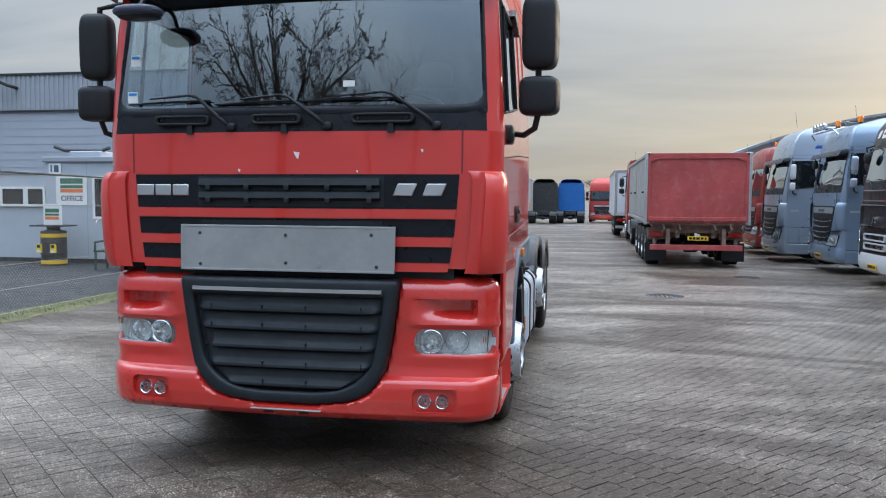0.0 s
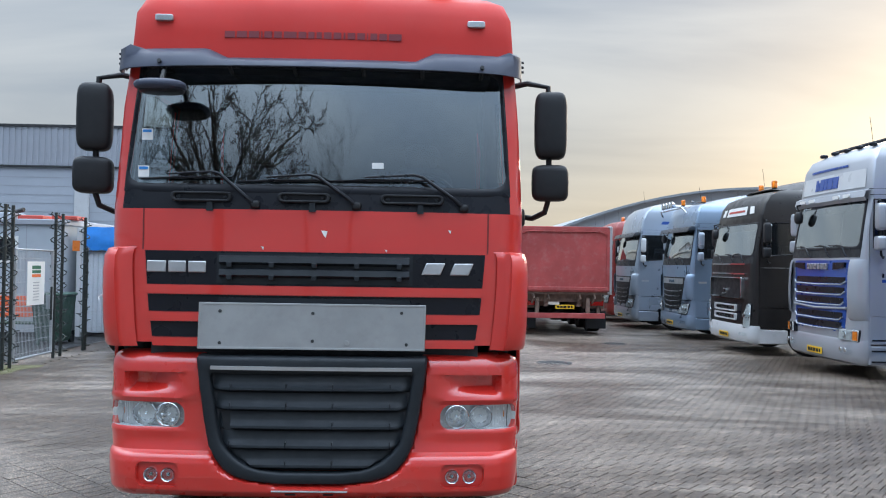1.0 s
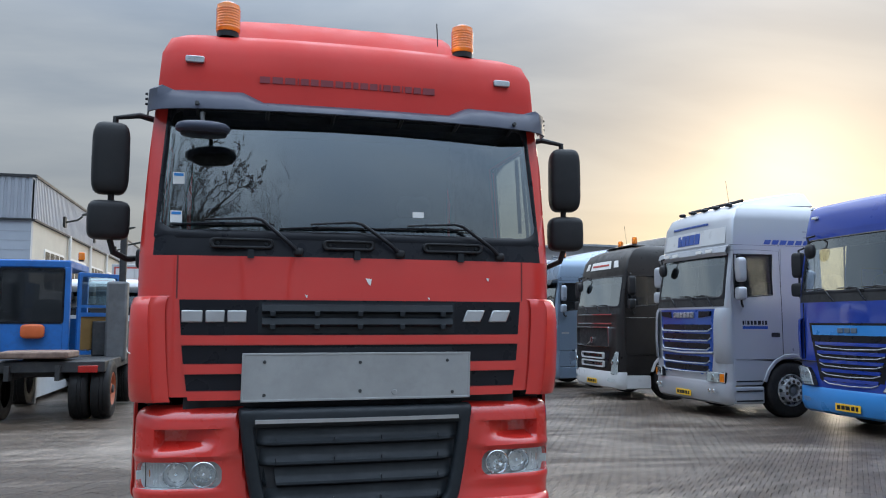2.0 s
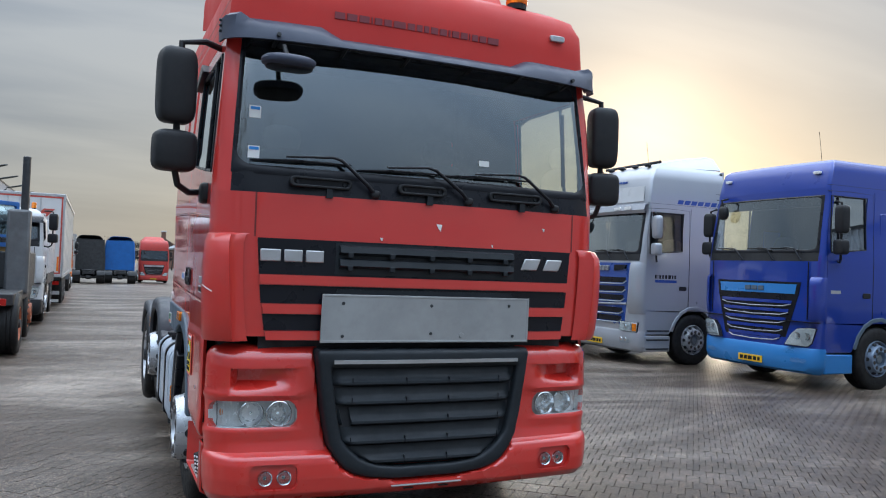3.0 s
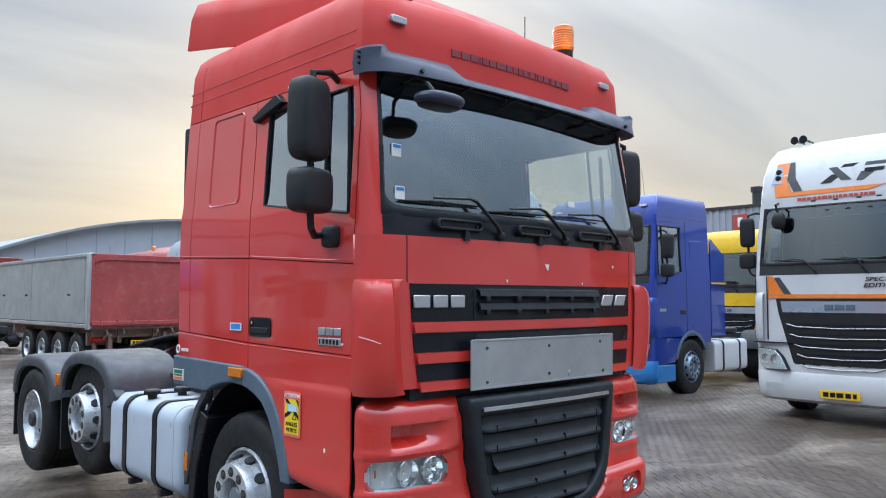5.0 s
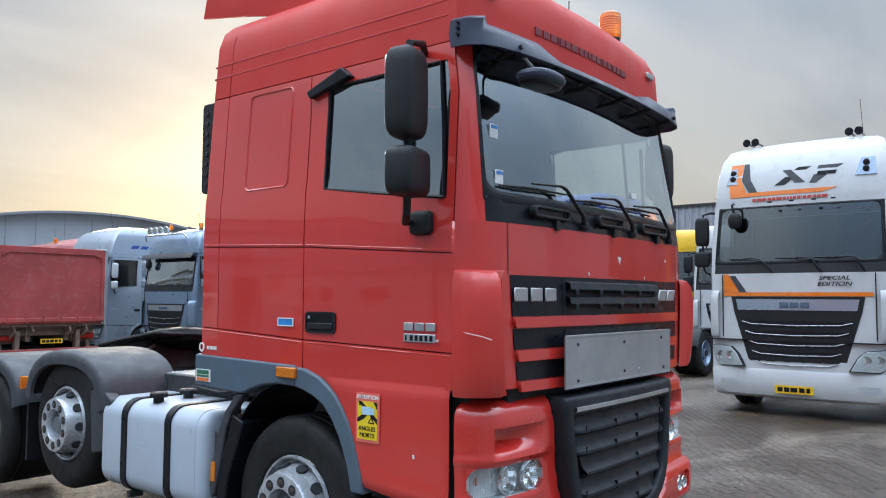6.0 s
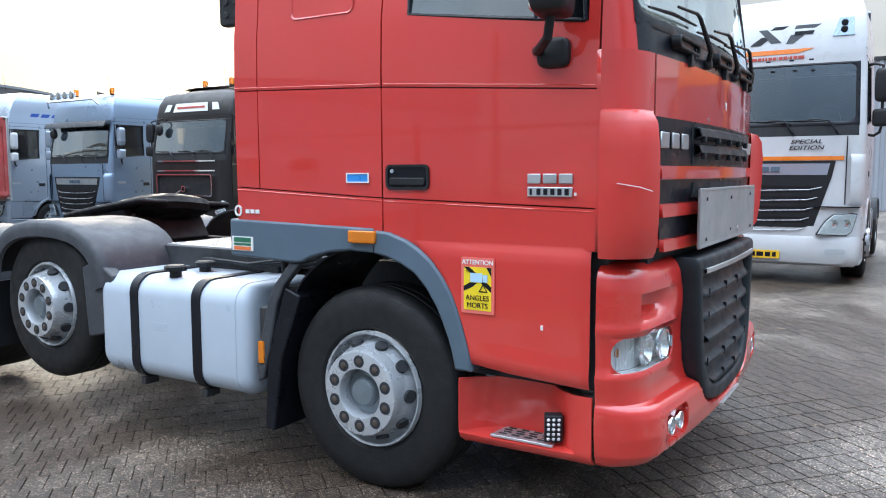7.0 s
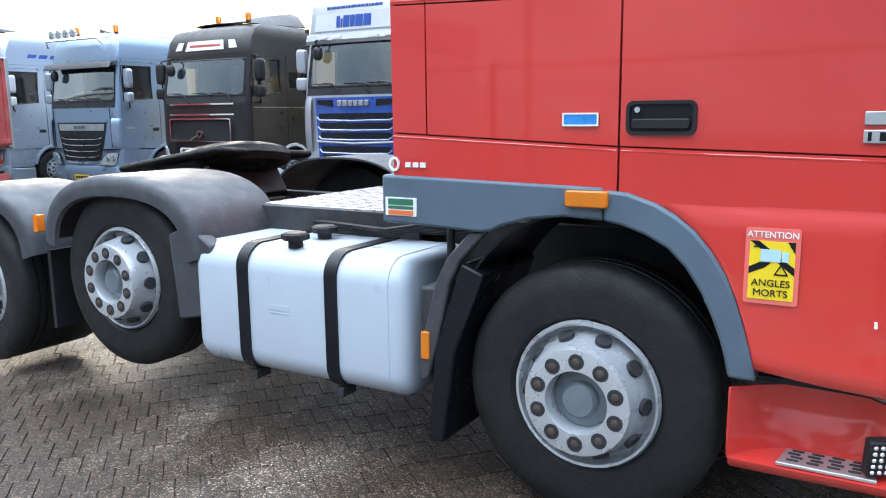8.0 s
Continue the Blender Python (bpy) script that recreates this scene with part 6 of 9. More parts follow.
# ---- parked tractor units ----
def parked_tractor(m, label, paint, low=None, prof=None, style="round", mirror=None, visor=None, grille=None, slat=None, rim=None, plate=True, beacons=(), group="parked trucks", deflector=True, tank=None, back=False, roof_bar=False, cat="truck"):
    """One parked tractor unit with cab, front, lamps, mirrors, wheels and chassis."""
    T = thing("parked_truck", m, label, cat, group)
    low, mirror, grille, slat = low or paint, mirror or black_pl, grille or black_gl, slat or slat_metal
    prof = prof or [(1.05, 0.0, 1.245), (1.98, 0.02, 1.25), (2.12, 0.05, 1.245), (2.80, 0.19, 1.20), (2.95, 0.20, 1.19), (3.12, 0.24, 1.15), (3.20, 0.32, 1.08), (3.25, 0.45, 1.0)]
    top = prof[-1][0]
    side_y = (0.205, 0.215, 0.28, 0.60, 1.08, 1.25, 1.262, 1.45, 1.85, 2.16)
    wt = prof[3][0]
    rows = sorted({1.05, 1.35, 1.62, 1.90, 1.98, 2.12, 2.35, 2.58, wt, wt + 0.10} | {p[0] for p in prof if p[0] > wt + 0.11} | {(prof[-1][0] + prof[-2][0]) / 2})
    C = Cab(prof, side_y, rows, 2.22, (0.28, 1.08), wind=(2.12, 0.06))

    def cls(i, j):
        sgn, near, far, z0, z1 = C.cell(i, j)
        if in_front(near, far, 0.42) and z0 >= 2.12 - 1e-4 and z1 <= wt + 1e-4:
            return "windscreen"
        if in_side(near, far, 0.28, 1.08) and z0 >= 2.12 - 1e-4 and z1 <= wt - 0.02:
            return "side_l" if sgn > 0 else "side_r"
        if in_side(near, far, 0.28, 1.08) and z0 >= 2.12 - 1e-4 and z1 <= wt + 1e-4:
            return "side_l" if sgn > 0 else "side_r"
        if (in_side(near, far, 0.205, 0.215) or in_side(near, far, 1.25, 1.262)) and z1 <= wt + 0.11:
            return "gap"
        if in_front(near, far, 0.42) and z0 >= 1.98 - 1e-4 and z1 <= 2.12 + 1e-4:
            return "cowl"
        return "cab"

    def piece(name, kinds, mat, lab="", solid=0.02, inset=0.0):
        return part(name, grid_shell(bmesh.new(), C.P(inset), C.n, len(rows), lambda i, j: cls(i, j) in kinds), mat, T, lab, 40, 0, solid, dark_in if solid else None)

    yf = lambda z: lerp_rows(prof, z)[0]
    piece("cab", ("cab",), paint, "painted steel sleeper cab")
    piece("lining", ("cab", "gap", "cowl"), dark_in, "", 0, 0.03)
    piece("cowl", ("cowl",), black_pl, "black cowl under the screen")
    ws = piece("windscreen", ("windscreen",), glass_parked, "clear windscreen", 0, 0.005)
    # added black sheet darkens the top of the screen from inside
    part("dark_screen_sheet", box(-1.08, 1.08, yf(wt) + 0.10, yf(wt) + 0.14, wt - 0.16, wt + 0.02), black_gl, T)
    screen_border(ws, prof, 2.112, wt + 0.004, 0.06 if style == "scania" else 0.045, 0.05)
    for nm in ("side_l", "side_r"):
        sgw = 1 if nm == "side_l" else -1
        sw_ = piece("side_window", (nm,), glass_film if paint is blue_paint else glass_dark, "side window", 0, 0.012)
        edge = lambda y, z: (sgw * (lerp_rows(prof, z)[1] - 0.002), max(y, lerp_rows(prof, z)[0] + 0.12), z)
        part("window_seal", tube(bmesh.new(), [edge(0.285, 2.13), edge(0.285, 2.45), edge(0.285, wt - 0.012), edge(0.7, wt - 0.012), edge(1.075, wt - 0.012), edge(1.075, 2.5), edge(1.075, 2.19), edge(0.68, 2.16), edge(0.285, 2.13)], 0.014, 6), black_gl, sw_)
        part("window_bar", tube(bmesh.new(), [edge(0.46, 2.14), edge(0.46, wt - 0.012)], 0.012, 6), black_gl, sw_)
        seam = lambda pts, w_=0.005: part("door_seam", tube(bmesh.new(), [(sgw * (lerp_rows(prof, z)[1] - 0.003), y, z) for y, z in pts], w_, 5), seam_dark, T)
        seam(((1.262, 1.10), (1.262, 2.0), (1.262, wt + 0.06), (0.75, wt + 0.075), (0.24, wt + 0.06)))
        seam(((0.225, wt + 0.16), (1.2, wt + 0.16), (2.16, wt + 0.16)), 0.004)
    bm = bmesh.new()
    ring = [bm.verts.new(C.at(i, top)) for i in range(C.n)]
    cen = [bm.verts.new((v.co.x * 0.6, 0.6 * v.co.y + 0.5, top + 0.05)) for v in ring]
    for i in range(len(ring)):
        j = (i + 1) % len(ring)
        bm.faces.new((ring[i], ring[j], cen[j], cen[i]))
    bm.faces.new(cen)
    part("roof", bm, paint, T, "", 60)
    part("back_wall", box(-1.13, 1.13, 2.17, 2.20, 1.05, top - 0.02), paint, T, bevel=0.008)
    part("back_lining", box(-1.12, 1.12, 2.11, 2.15, 1.10, top - 0.06), dark_in, T)
    fp = lambda x, z, d: (x, yf(z) + 0.055 * (x / 1.03) ** 2 - d, z)
    mx_, my_ = -0.84, yf(wt) - 0.13
    km = part("front_mirror", rounded_block(bmesh.new(), (mx_, my_, wt - 0.20), (0.10, 0.07, 0.12), 2.6, 14, 8), black_pl, T, "black kerb mirror hung before the screen", 60)
    part("mirror_arm", tube(bmesh.new(), [(mx_ - 0.06, yf(wt) + 0.02, wt + 0.06), (mx_ - 0.03, my_ - 0.02, wt + 0.02), (mx_, my_, wt - 0.10)], 0.018, 6), black_pl, km)

    def band(name, z0, z1, w0, w1, mat, d=0.008, lab="", th=0.03):
        P = lambda i, j: fp((w0 + (w1 - w0) * j) * (-1 + i / 6), (z0, z1)[j], d)
        return part(name, grid_shell(bmesh.new(), P, 13, 2, lambda i, j: True), mat, T, lab, 40, 0, th, mat)

    # side window frame and door furniture
    for sg in (-1, 1):
        part("door_handle", prism(bmesh.new(), rounded(1.02, 1.20, 1.44, 1.52, 0.02), "x", sg * 1.235, sg * 1.256), black_pl, T, "black door handle", bevel=0.005)
        part("door_crease", box(sg * 1.245 - 0.006, sg * 1.245 + 0.006, 0.23, 2.15, 1.885, 1.897), slat if style == "volvo" else paint, T)
        # lower side: door foot, arch trim, step
        a = [(1.42 - 0.58 * math.sin(radians(t)), 0.50 + 0.60 * math.cos(radians(t))) for t in (-50, -35, -20, -5, 10, 25, 40, 55, 70)]
        part("lower_side", prism(bmesh.new(), [(0.22, 0.60), (0.22, 1.06), (2.18, 1.06), (2.18, 0.92)] + a + [(0.80, 0.60)], "x", sg * 1.10, sg * 1.243), paint, T, bevel=0.015)
        o = [(1.42 - 0.62 * math.sin(radians(t)), 0.50 + 0.65 * math.cos(radians(t))) for t in (-62, -45, -25, -5, 15, 35, 55, 75)]
        i_ = [(1.42 - 0.555 * math.sin(radians(t)), 0.50 + 0.585 * math.cos(radians(t))) for t in (75, 55, 35, 15, -5, -25, -45, -62)]
        part("arch_trim", prism(bmesh.new(), o + i_, "x", sg * 1.12, sg * 1.262), low if style == "scania" else (grey_pl if paint is blue_paint else low), T, bevel=0.008)
        part("step", prism(bmesh.new(), [(0.22, 0.28), (0.84, 0.28), (0.84, 0.575), (0.22, 0.585)], "x", sg * 1.02, sg * 1.238), low, T, "step under the door", bevel=0.02)
        part("arch_lining", prism(bmesh.new(), [(0.86, 0.45), (0.95, 0.85), (1.2, 1.04), (1.7, 1.04), (1.95, 0.8), (2.02, 0.45), (2.1, 0.45), (2.1, 1.06), (0.8, 1.06), (0.8, 0.45)], "x", sg * 0.72, sg * 1.10), black_pl, T)
        wheel(T, sg * 1.235, 1.42, 0.50, 0.50, 0.31, sg, rim_mat=rim)
        wheel(T, sg * 1.22, 5.15, 0.50, 0.50, 0.30, sg, deep=True, dual=True, rim_mat=rim)
        tk = part("fuel_tank", prism(bmesh.new(), rounded(min(sg * 0.62, sg * 1.22), max(sg * 0.62, sg * 1.22), 0.33, 0.93, 0.09), "y", 2.35, 3.75), tank or alu, T, "fuel tank with straps", bevel=0.02)
        for ys in (2.7, 3.4):
            part("tank_strap", ring_plate(bmesh.new(), rounded(min(sg * 0.62, sg * 1.22) - 0.008, max(sg * 0.62, sg * 1.22) + 0.008, 0.322, 0.938, 0.095), rounded(min(sg * 0.62, sg * 1.22), max(sg * 0.62, sg * 1.22), 0.33, 0.93, 0.09), "y", ys - 0.03, ys + 0.03), black_gl, tk)
        P = lambda i, j: (sg * (1.24, 1.20, 0.62)[j], 5.15 - 0.60 * math.sin(radians(-75 + 15 * i)), 0.52 + min(0.60 * math.cos(radians(-75 + 15 * i)), 0.53) - (0.03, 0, 0)[j])
        part("mudguard", grid_shell(bmesh.new(), P, 11, 3, lambda i, j: True, sg > 0), black_pl, T, "black plastic mudguard", 40, 0, 0.015)
        mirror_set(T, sg, mirror, 0.30, 1.42, 2.62, 1.98)
    axle(T, 1.42); axle(T, 5.15)
    chassis(T, 0.5, 6.0)
    part("coupling_plate", prism(bmesh.new(), [(-0.46, 4.3), (0.46, 4.3), (0.5, 4.8), (0.1, 5.3), (-0.1, 5.3), (-0.5, 4.8)], "z", 1.0, 1.1), dark_metal, T, bevel=0.02)
    # bumper wrapped round the corners
    brow = [(0.26, 0.07, 1.16), (0.30, 0.0, 1.21), (0.40, -0.035, 1.24), (0.62, -0.035, 1.245), (0.66, -0.015, 1.24), (1.05, 0.0, 1.24)]
    bz = [r_[0] for r_ in brow]
    B = Cab(brow, (0.205, 0.24), bz, 0.25, wind=(-9, 0))
    upper = low if style in ("scania",) else paint
    for nm, keep, mt in (("bumper", lambda i, j: bz[j + 1] <= 0.665 and B.cols[i][1][0] != "r" and B.cols[i + 1][1][0] != "r", low), ("lamp_panel", lambda i, j: bz[j] >= 0.655 and B.cols[i][1][0] != "r" and B.cols[i + 1][1][0] != "r", paint)):
        part(nm, grid_shell(bmesh.new(), B.P(0), B.n, len(bz), keep), mt, T, "", 40, 0, 0.02, dark_in)
    # headlamps
    for sg in (-1, 1):
        fy = 0.03
        sh = {"round": [(0.70, 0.695), (1.06, 0.685), (1.13, 0.74), (1.19, 0.955), (1.12, 0.965), (0.90, 0.945), (0.80, 0.86)], "volvo": [(0.92, 0.62), (1.14, 0.60), (1.18, 1.10), (1.10, 1.12), (0.98, 0.95)], "scania": [(0.78, 0.66), (1.18, 0.64), (1.20, 0.82), (0.80, 0.82)]}[style]
        poly = [(sg * x, z) for x, z in sh]
        cx, cz = sum(p[0] for p in poly) / len(poly), sum(p[1] for p in poly) / len(poly)
        big = [(cx + (x - cx) * 1.06, cz + (z - cz) * 1.08) for x, z in poly]
        mm = Matrix.Translation((sg * 0.95, 0.02, 0)) @ Matrix.Rotation(sg * radians(16), 4, "Z") @ Matrix.Translation((-sg * 0.95, 0, 0))
        hl = part("headlamp", prism(bmesh.new(), big, "y", -0.020, 0.05, mm), black_gl, T, "clear headlamp in a dark housing", bevel=0.01)
        part("reflector", prism(bmesh.new(), poly, "y", -0.024, -0.016, mm), lamp_bowl_metal, hl, bevel=0.004)
        for k in (-0.08, 0.08):
            part("lamp_bowl", lathe(bmesh.new(), [(0.062, -0.026), (0.058, -0.036), (0.040, -0.030), (0.012, -0.027)], "y", mm @ Vector((cx + k, 0, cz)), 16), chrome, hl)
        part("lamp_lens", prism(bmesh.new(), poly, "y", -0.046, -0.042, mm), lens, hl)
        if style == "scania":
            part("indicator", prism(bmesh.new(), [(sg * 1.10, 0.66), (sg * 1.19, 0.66), (sg * 1.19, 0.80), (sg * 1.10, 0.80)], "y", -0.053, -0.041, mm), amber, hl)
        part("fog_lamp", prism(bmesh.new(), rounded(min(sg * 0.80, sg * 1.06), max(sg * 0.80, sg * 1.06), 0.43, 0.50, 0.03), "y", -0.035, 0.03, mm), lens, T)
    # front panels by make
    if style == "round":
        gr = band("grille", 0.60, 1.45, 0.60, 0.86, grille, 0.012, "dark radiator grille")
        band("grille_head", 1.45, 1.655, 0.86, 0.90, grille, 0.012)
        band("badge_band", 1.47, 1.62, 0.80, 0.83, sky_blue if paint is blue_paint else (alu if paint is not white_paint else silver_pale), 0.016, "band with the maker's mark as plain blocks")
        mk = bmesh.new()
        for x0 in (-0.20, -0.06, 0.08):
            prism(mk, [(x0, 1.51), (x0 + 0.115, 1.51), (x0 + 0.115, 1.58), (x0, 1.58)], "y", yf(1.5) - 0.032, yf(1.5) - 0.01)
        part("maker_mark", mk, grey_pl, T, "", bevel=0.004)
        for k in range(5):
            z = 0.74 + 0.135 * k
            w = 0.55 + 0.048 * k
            part("grille_slat", tube(bmesh.new(), [fp(-w, z + 0.03, 0.018), fp(-w * 0.8, z - 0.005, 0.028), fp(0, z - 0.02, 0.032), fp(w * 0.8, z - 0.005, 0.028), fp(w, z + 0.03, 0.018)], 0.008, 6), slat, gr, "bright slat")
            band("louvre", z + 0.035, z + 0.085, w, w + 0.01, paint if paint is blue_paint else black_pl, 0.022, "", 0.02)
        for sg in (-1, 1):
            def cp(i, j):
                a_ = (0.10, 0.3, 0.55, 0.8, 1.0)[i] * math.pi / 2
                z = (1.08, 1.12, 1.35, 1.60, 1.70, 1.74)[j]
                e = (0.02, 0.045, 0.055, 0.055, 0.045, 0.0)[j] * (1.0, 0.9, 0.7, 0.4, 0.1)[i]
                return (sg * (1.05 + 0.20 * math.sin(a_) + e * math.sin(a_)), 0.06 + 0.16 * (1 - math.cos(a_)) - e * math.cos(a_), z)
            part("corner_panel", grid_shell(bmesh.new(), cp, 5, 6, lambda i, j: True, sg < 0), paint, T, "moulded corner panel", 45, 0, 0.012)
            part("corner_gap", box(sg * 1.03 - 0.007, sg * 1.03 + 0.007, 0.045, 0.056, 1.09, 1.97), black_gl, T)
            part("lamp_joint", prism(bmesh.new(), [(sg * 0.62, 1.045), (sg * 1.22, 1.045), (sg * 1.22, 1.06), (sg * 0.62, 1.06)], "y", -0.012, 0.12), black_gl, T)
            part("side_crease", box(sg * 1.245 - 0.008, sg * 1.245 + 0.008, 0.23, 2.15, 1.36, 1.375), paint, T)
    elif style == "volvo":
        g = band("grille", 1.22, 1.66, 0.86, 0.88, black_pl, 0.012, "dark upper grille")
        fo, fi = rounded(-0.88, 0.88, 1.20, 1.68, 0.05), rounded(-0.855, 0.855, 1.225, 1.655, 0.04)
        part("grille_frame", ring_plate(bmesh.new(), fo, fi, "y", -0.035, 0.055), chrome, g, "bright frame round the grille")
        part("maker_ring", ring_plate(bmesh.new(), [(0.07 * math.cos(t * 0.3927), 1.36 + 0.07 * math.sin(t * 0.3927)) for t in range(16)], [(0.05 * math.cos(t * 0.3927), 1.36 + 0.05 * math.sin(t * 0.3927)) for t in range(16)], "y", -0.05, 0.0), chrome, g)
        part("maker_bar", tube(bmesh.new(), [(-0.30, -0.03, 1.235), (-0.06, -0.035, 1.34)], 0.013, 6), chrome, g)
        for z in (1.74, 1.95):
            band("bright_strip", z, z + 0.03, 0.92, 0.92, chrome, 0.03, "bright strip")
        lw = band("lower_grille", 0.68, 1.12, 0.72, 0.80, black_gl, 0.012, "lower grille")
        for z in (0.74, 0.93):
            part("white_frame", ring_plate(bmesh.new(), rounded(-0.60, 0.60, z, z + 0.15, 0.04), rounded(-0.56, 0.56, z + 0.03, z + 0.12, 0.03), "y", -0.04, 0.02), white_paint, lw, "white frame of an air slot")
            for k in range(7):
                part("slot_bar", box(-0.50 + k * 0.155, -0.43 + k * 0.155, -0.03, 0.01, z + 0.05, z + 0.10), chrome, lw)
    else:
        g = band("grille", 0.64, 1.94, 0.84, 0.94, royal_blue, 0.012, "blue radiator grille with bright slats")
        for k, z in enumerate((0.80, 0.96, 1.20, 1.37, 1.54)):
            w = 0.80 + 0.02 * k
            part("grille_slat", tube(bmesh.new(), [fp(-w, z + 0.055, 0.03), fp(-w * 0.9, z, 0.045), fp(0, z - 0.012, 0.048), fp(w * 0.9, z, 0.045), fp(w, z + 0.055, 0.03)], 0.013, 6), silver_pale, g, "silver slat")
            band("louvre_gap", z + 0.02, z + 0.12, w - 0.05, w - 0.04, black_gl, 0.020, "", 0.02)
        for k in range(6):
            part("maker_mark", prism(bmesh.new(), [(-0.36 + 0.12 * k, 1.785), (-0.265 + 0.12 * k, 1.785), (-0.265 + 0.12 * k, 1.885), (-0.36 + 0.12 * k, 1.885)], "y", -0.025, 0.02), slat_metal, T, "", bevel=0.008)
        for sx in (-1, 1):
            part("mark_recess", prism(bmesh.new(), [(sx * 0.48, 1.78), (sx * 0.84, 1.82), (sx * 0.86, 1.90), (sx * 0.50, 1.90)], "y", 0.002, 0.05), black_gl, T)
            for k in range(2):
                part("fog_spot", lathe(bmesh.new(), [(0.035, -0.05), (0.032, -0.058), (0.01, -0.062)], "y", (sx * (0.86 + 0.13 * k), 0.0, 0.50), 14), chrome, T)
            for k in range(3):
                part("side_step", box(sx * 1.235 - 0.01, sx * 1.235 + 0.015, 0.26, 0.80, 0.32 + 0.17 * k, 0.345 + 0.17 * k), black_pl, T)
        part("grille_split", tube(bmesh.new(), [fp(-0.90, 1.16, 0.02), fp(0, 1.13, 0.04), fp(0.90, 1.16, 0.02)], 0.022, 8), silver, T)
        # slim visor with small lamps
        P = lambda i, j: ((-1.18 + 2.36 * i / 12), yf(wt) + 0.06 * abs(-1 + i / 6) ** 3 - (0.0, 0.07, 0.10, 0.06)[j], wt + (0.16, 0.13, 0.03, -0.03)[j])
        vs_ = part("sun_visor", grid_shell(bmesh.new(), P, 13, 4, lambda i, j: True, True), silver, T, "slim silver sun visor with small lamps", 50, 0, 0.012)
        for k in (-0.75, -0.42, 0.42, 0.75):
            part("visor_lamp", prism(bmesh.new(), rounded(k - 0.10, k + 0.10, wt + 0.045, wt + 0.10, 0.02), "y", yf(wt) - 0.106, yf(wt) - 0.08), white_sign, vs_)
        for sg in (-1, 1):
            def cq(i, j):
                a_ = (0.02, 0.25, 0.5, 0.8, 1.0)[i] * math.pi / 2
                z = (0.98, 1.02, 1.35, 1.70, 1.88, 1.95)[j]
                e = (0.0, 0.04, 0.06, 0.05, 0.03, 0.0)[j] * (1.0, 0.95, 0.8, 0.4, 0.1)[i]
                return (sg * (0.99 + 0.257 * math.sin(a_) + e * math.sin(a_)), 0.035 + 0.175 * (1 - math.cos(a_)) - e * math.cos(a_), z)
            part("corner_panel", grid_shell(bmesh.new(), cq, 5, 6, lambda i, j: True, sg < 0), paint, T, "moulded silver corner panel", 50, 0, 0.012)
    if plate:
        number_plate(T, -0.02, -0.048, 0.40)
    for x0, x1, ft in ((-0.95, -0.45, -0.30), (-0.25, 0.30, 0.36), (0.25, 0.85, 0.92)):
        wiper(T, x0, x1, 0.05, 2.12, ft)
    if visor is not None:
        P = lambda i, j: ((-1.20 + 0.2 * i), yf(wt) + 0.05 * abs(-1 + i / 6) ** 3 - (0.0, 0.16, 0.22)[j], wt + (0.10, 0.06, -0.06)[j])
        part("sun_visor", grid_shell(bmesh.new(), P, 13, 3, lambda i, j: True, True), visor, T, "outer sun visor", 50, 0, 0.012)
    # interior
    part("dashboard", box(-1.1, 1.1, 0.2, 0.6, 1.4, 2.05), dark_in, T, bevel=0.03)
    for xs in (-0.6, 0.6):
        part("seat", rounded_block(bmesh.new(), (xs, 1.35, 1.95), (0.25, 0.12, 0.5), 4), seat_cloth, T)
    if deflector:
        P = lambda i, j: ((-1.0 + 0.2 * i) * (0.75 + 0.28 * j / 4), 0.75 + 0.36 * j, top + 0.02 + (0.03 + 0.30 * (j / 4) ** 0.7) * (1 - abs(-1 + i / 5) ** 6))
        part("roof_deflector", grid_shell(bmesh.new(), P, 11, 5, lambda i, j: True), paint, T, "roof wind deflector", 60, 0, 0.02)
    for x, y in beacons:
        beacon(T, x, y, top + 0.03)
    if roof_bar:
        part("lamp_bar", tube(bmesh.new(), [(-1.0, 0.05, top - 0.25), (-0.9, -0.05, top - 0.12), (0.9, -0.05, top - 0.12), (1.0, 0.05, top - 0.25)], 0.022, 8), chrome, T, "chrome roof lamp bar")
        for k in (-0.66, -0.40, -0.14, 0.12):
            l_ = part("spot_lamp", lathe(bmesh.new(), [(0.05, 0.05), (0.095, -0.02), (0.10, -0.05), (0.09, -0.055)], "y", (k, -0.03, top + 0.02), 20), chrome, T, "round spot lamp")
            part("spot_lens", lathe(bmesh.new(), [(0.088, -0.056), (0.04, -0.065)], "y", (k, -0.03, top + 0.02), 20), lens, l_)
        for k in (-1.05, 0.62):
            part("air_horn", lathe(bmesh.new(), [(0.05, 0.0), (0.02, 0.12), (0.012, 0.30)], "y", (k, 0.30, top + 0.06), 12), lamp_dark, T)
    part("aerial", tube(bmesh.new(), [(0.85, 0.5, top), (0.83, 0.45, top + 0.45)], 0.004, 5), black_gl, T)
    return T


def at(x, y, rz=-90):
    return pose(x, y, ground_z(x + 3 * (rz == -90), y) + 0.0, 0, 0, rz)


def tall(k):
    """A cab that rides higher on its springs."""
    return Matrix.Diagonal((1, 1, k, 1))


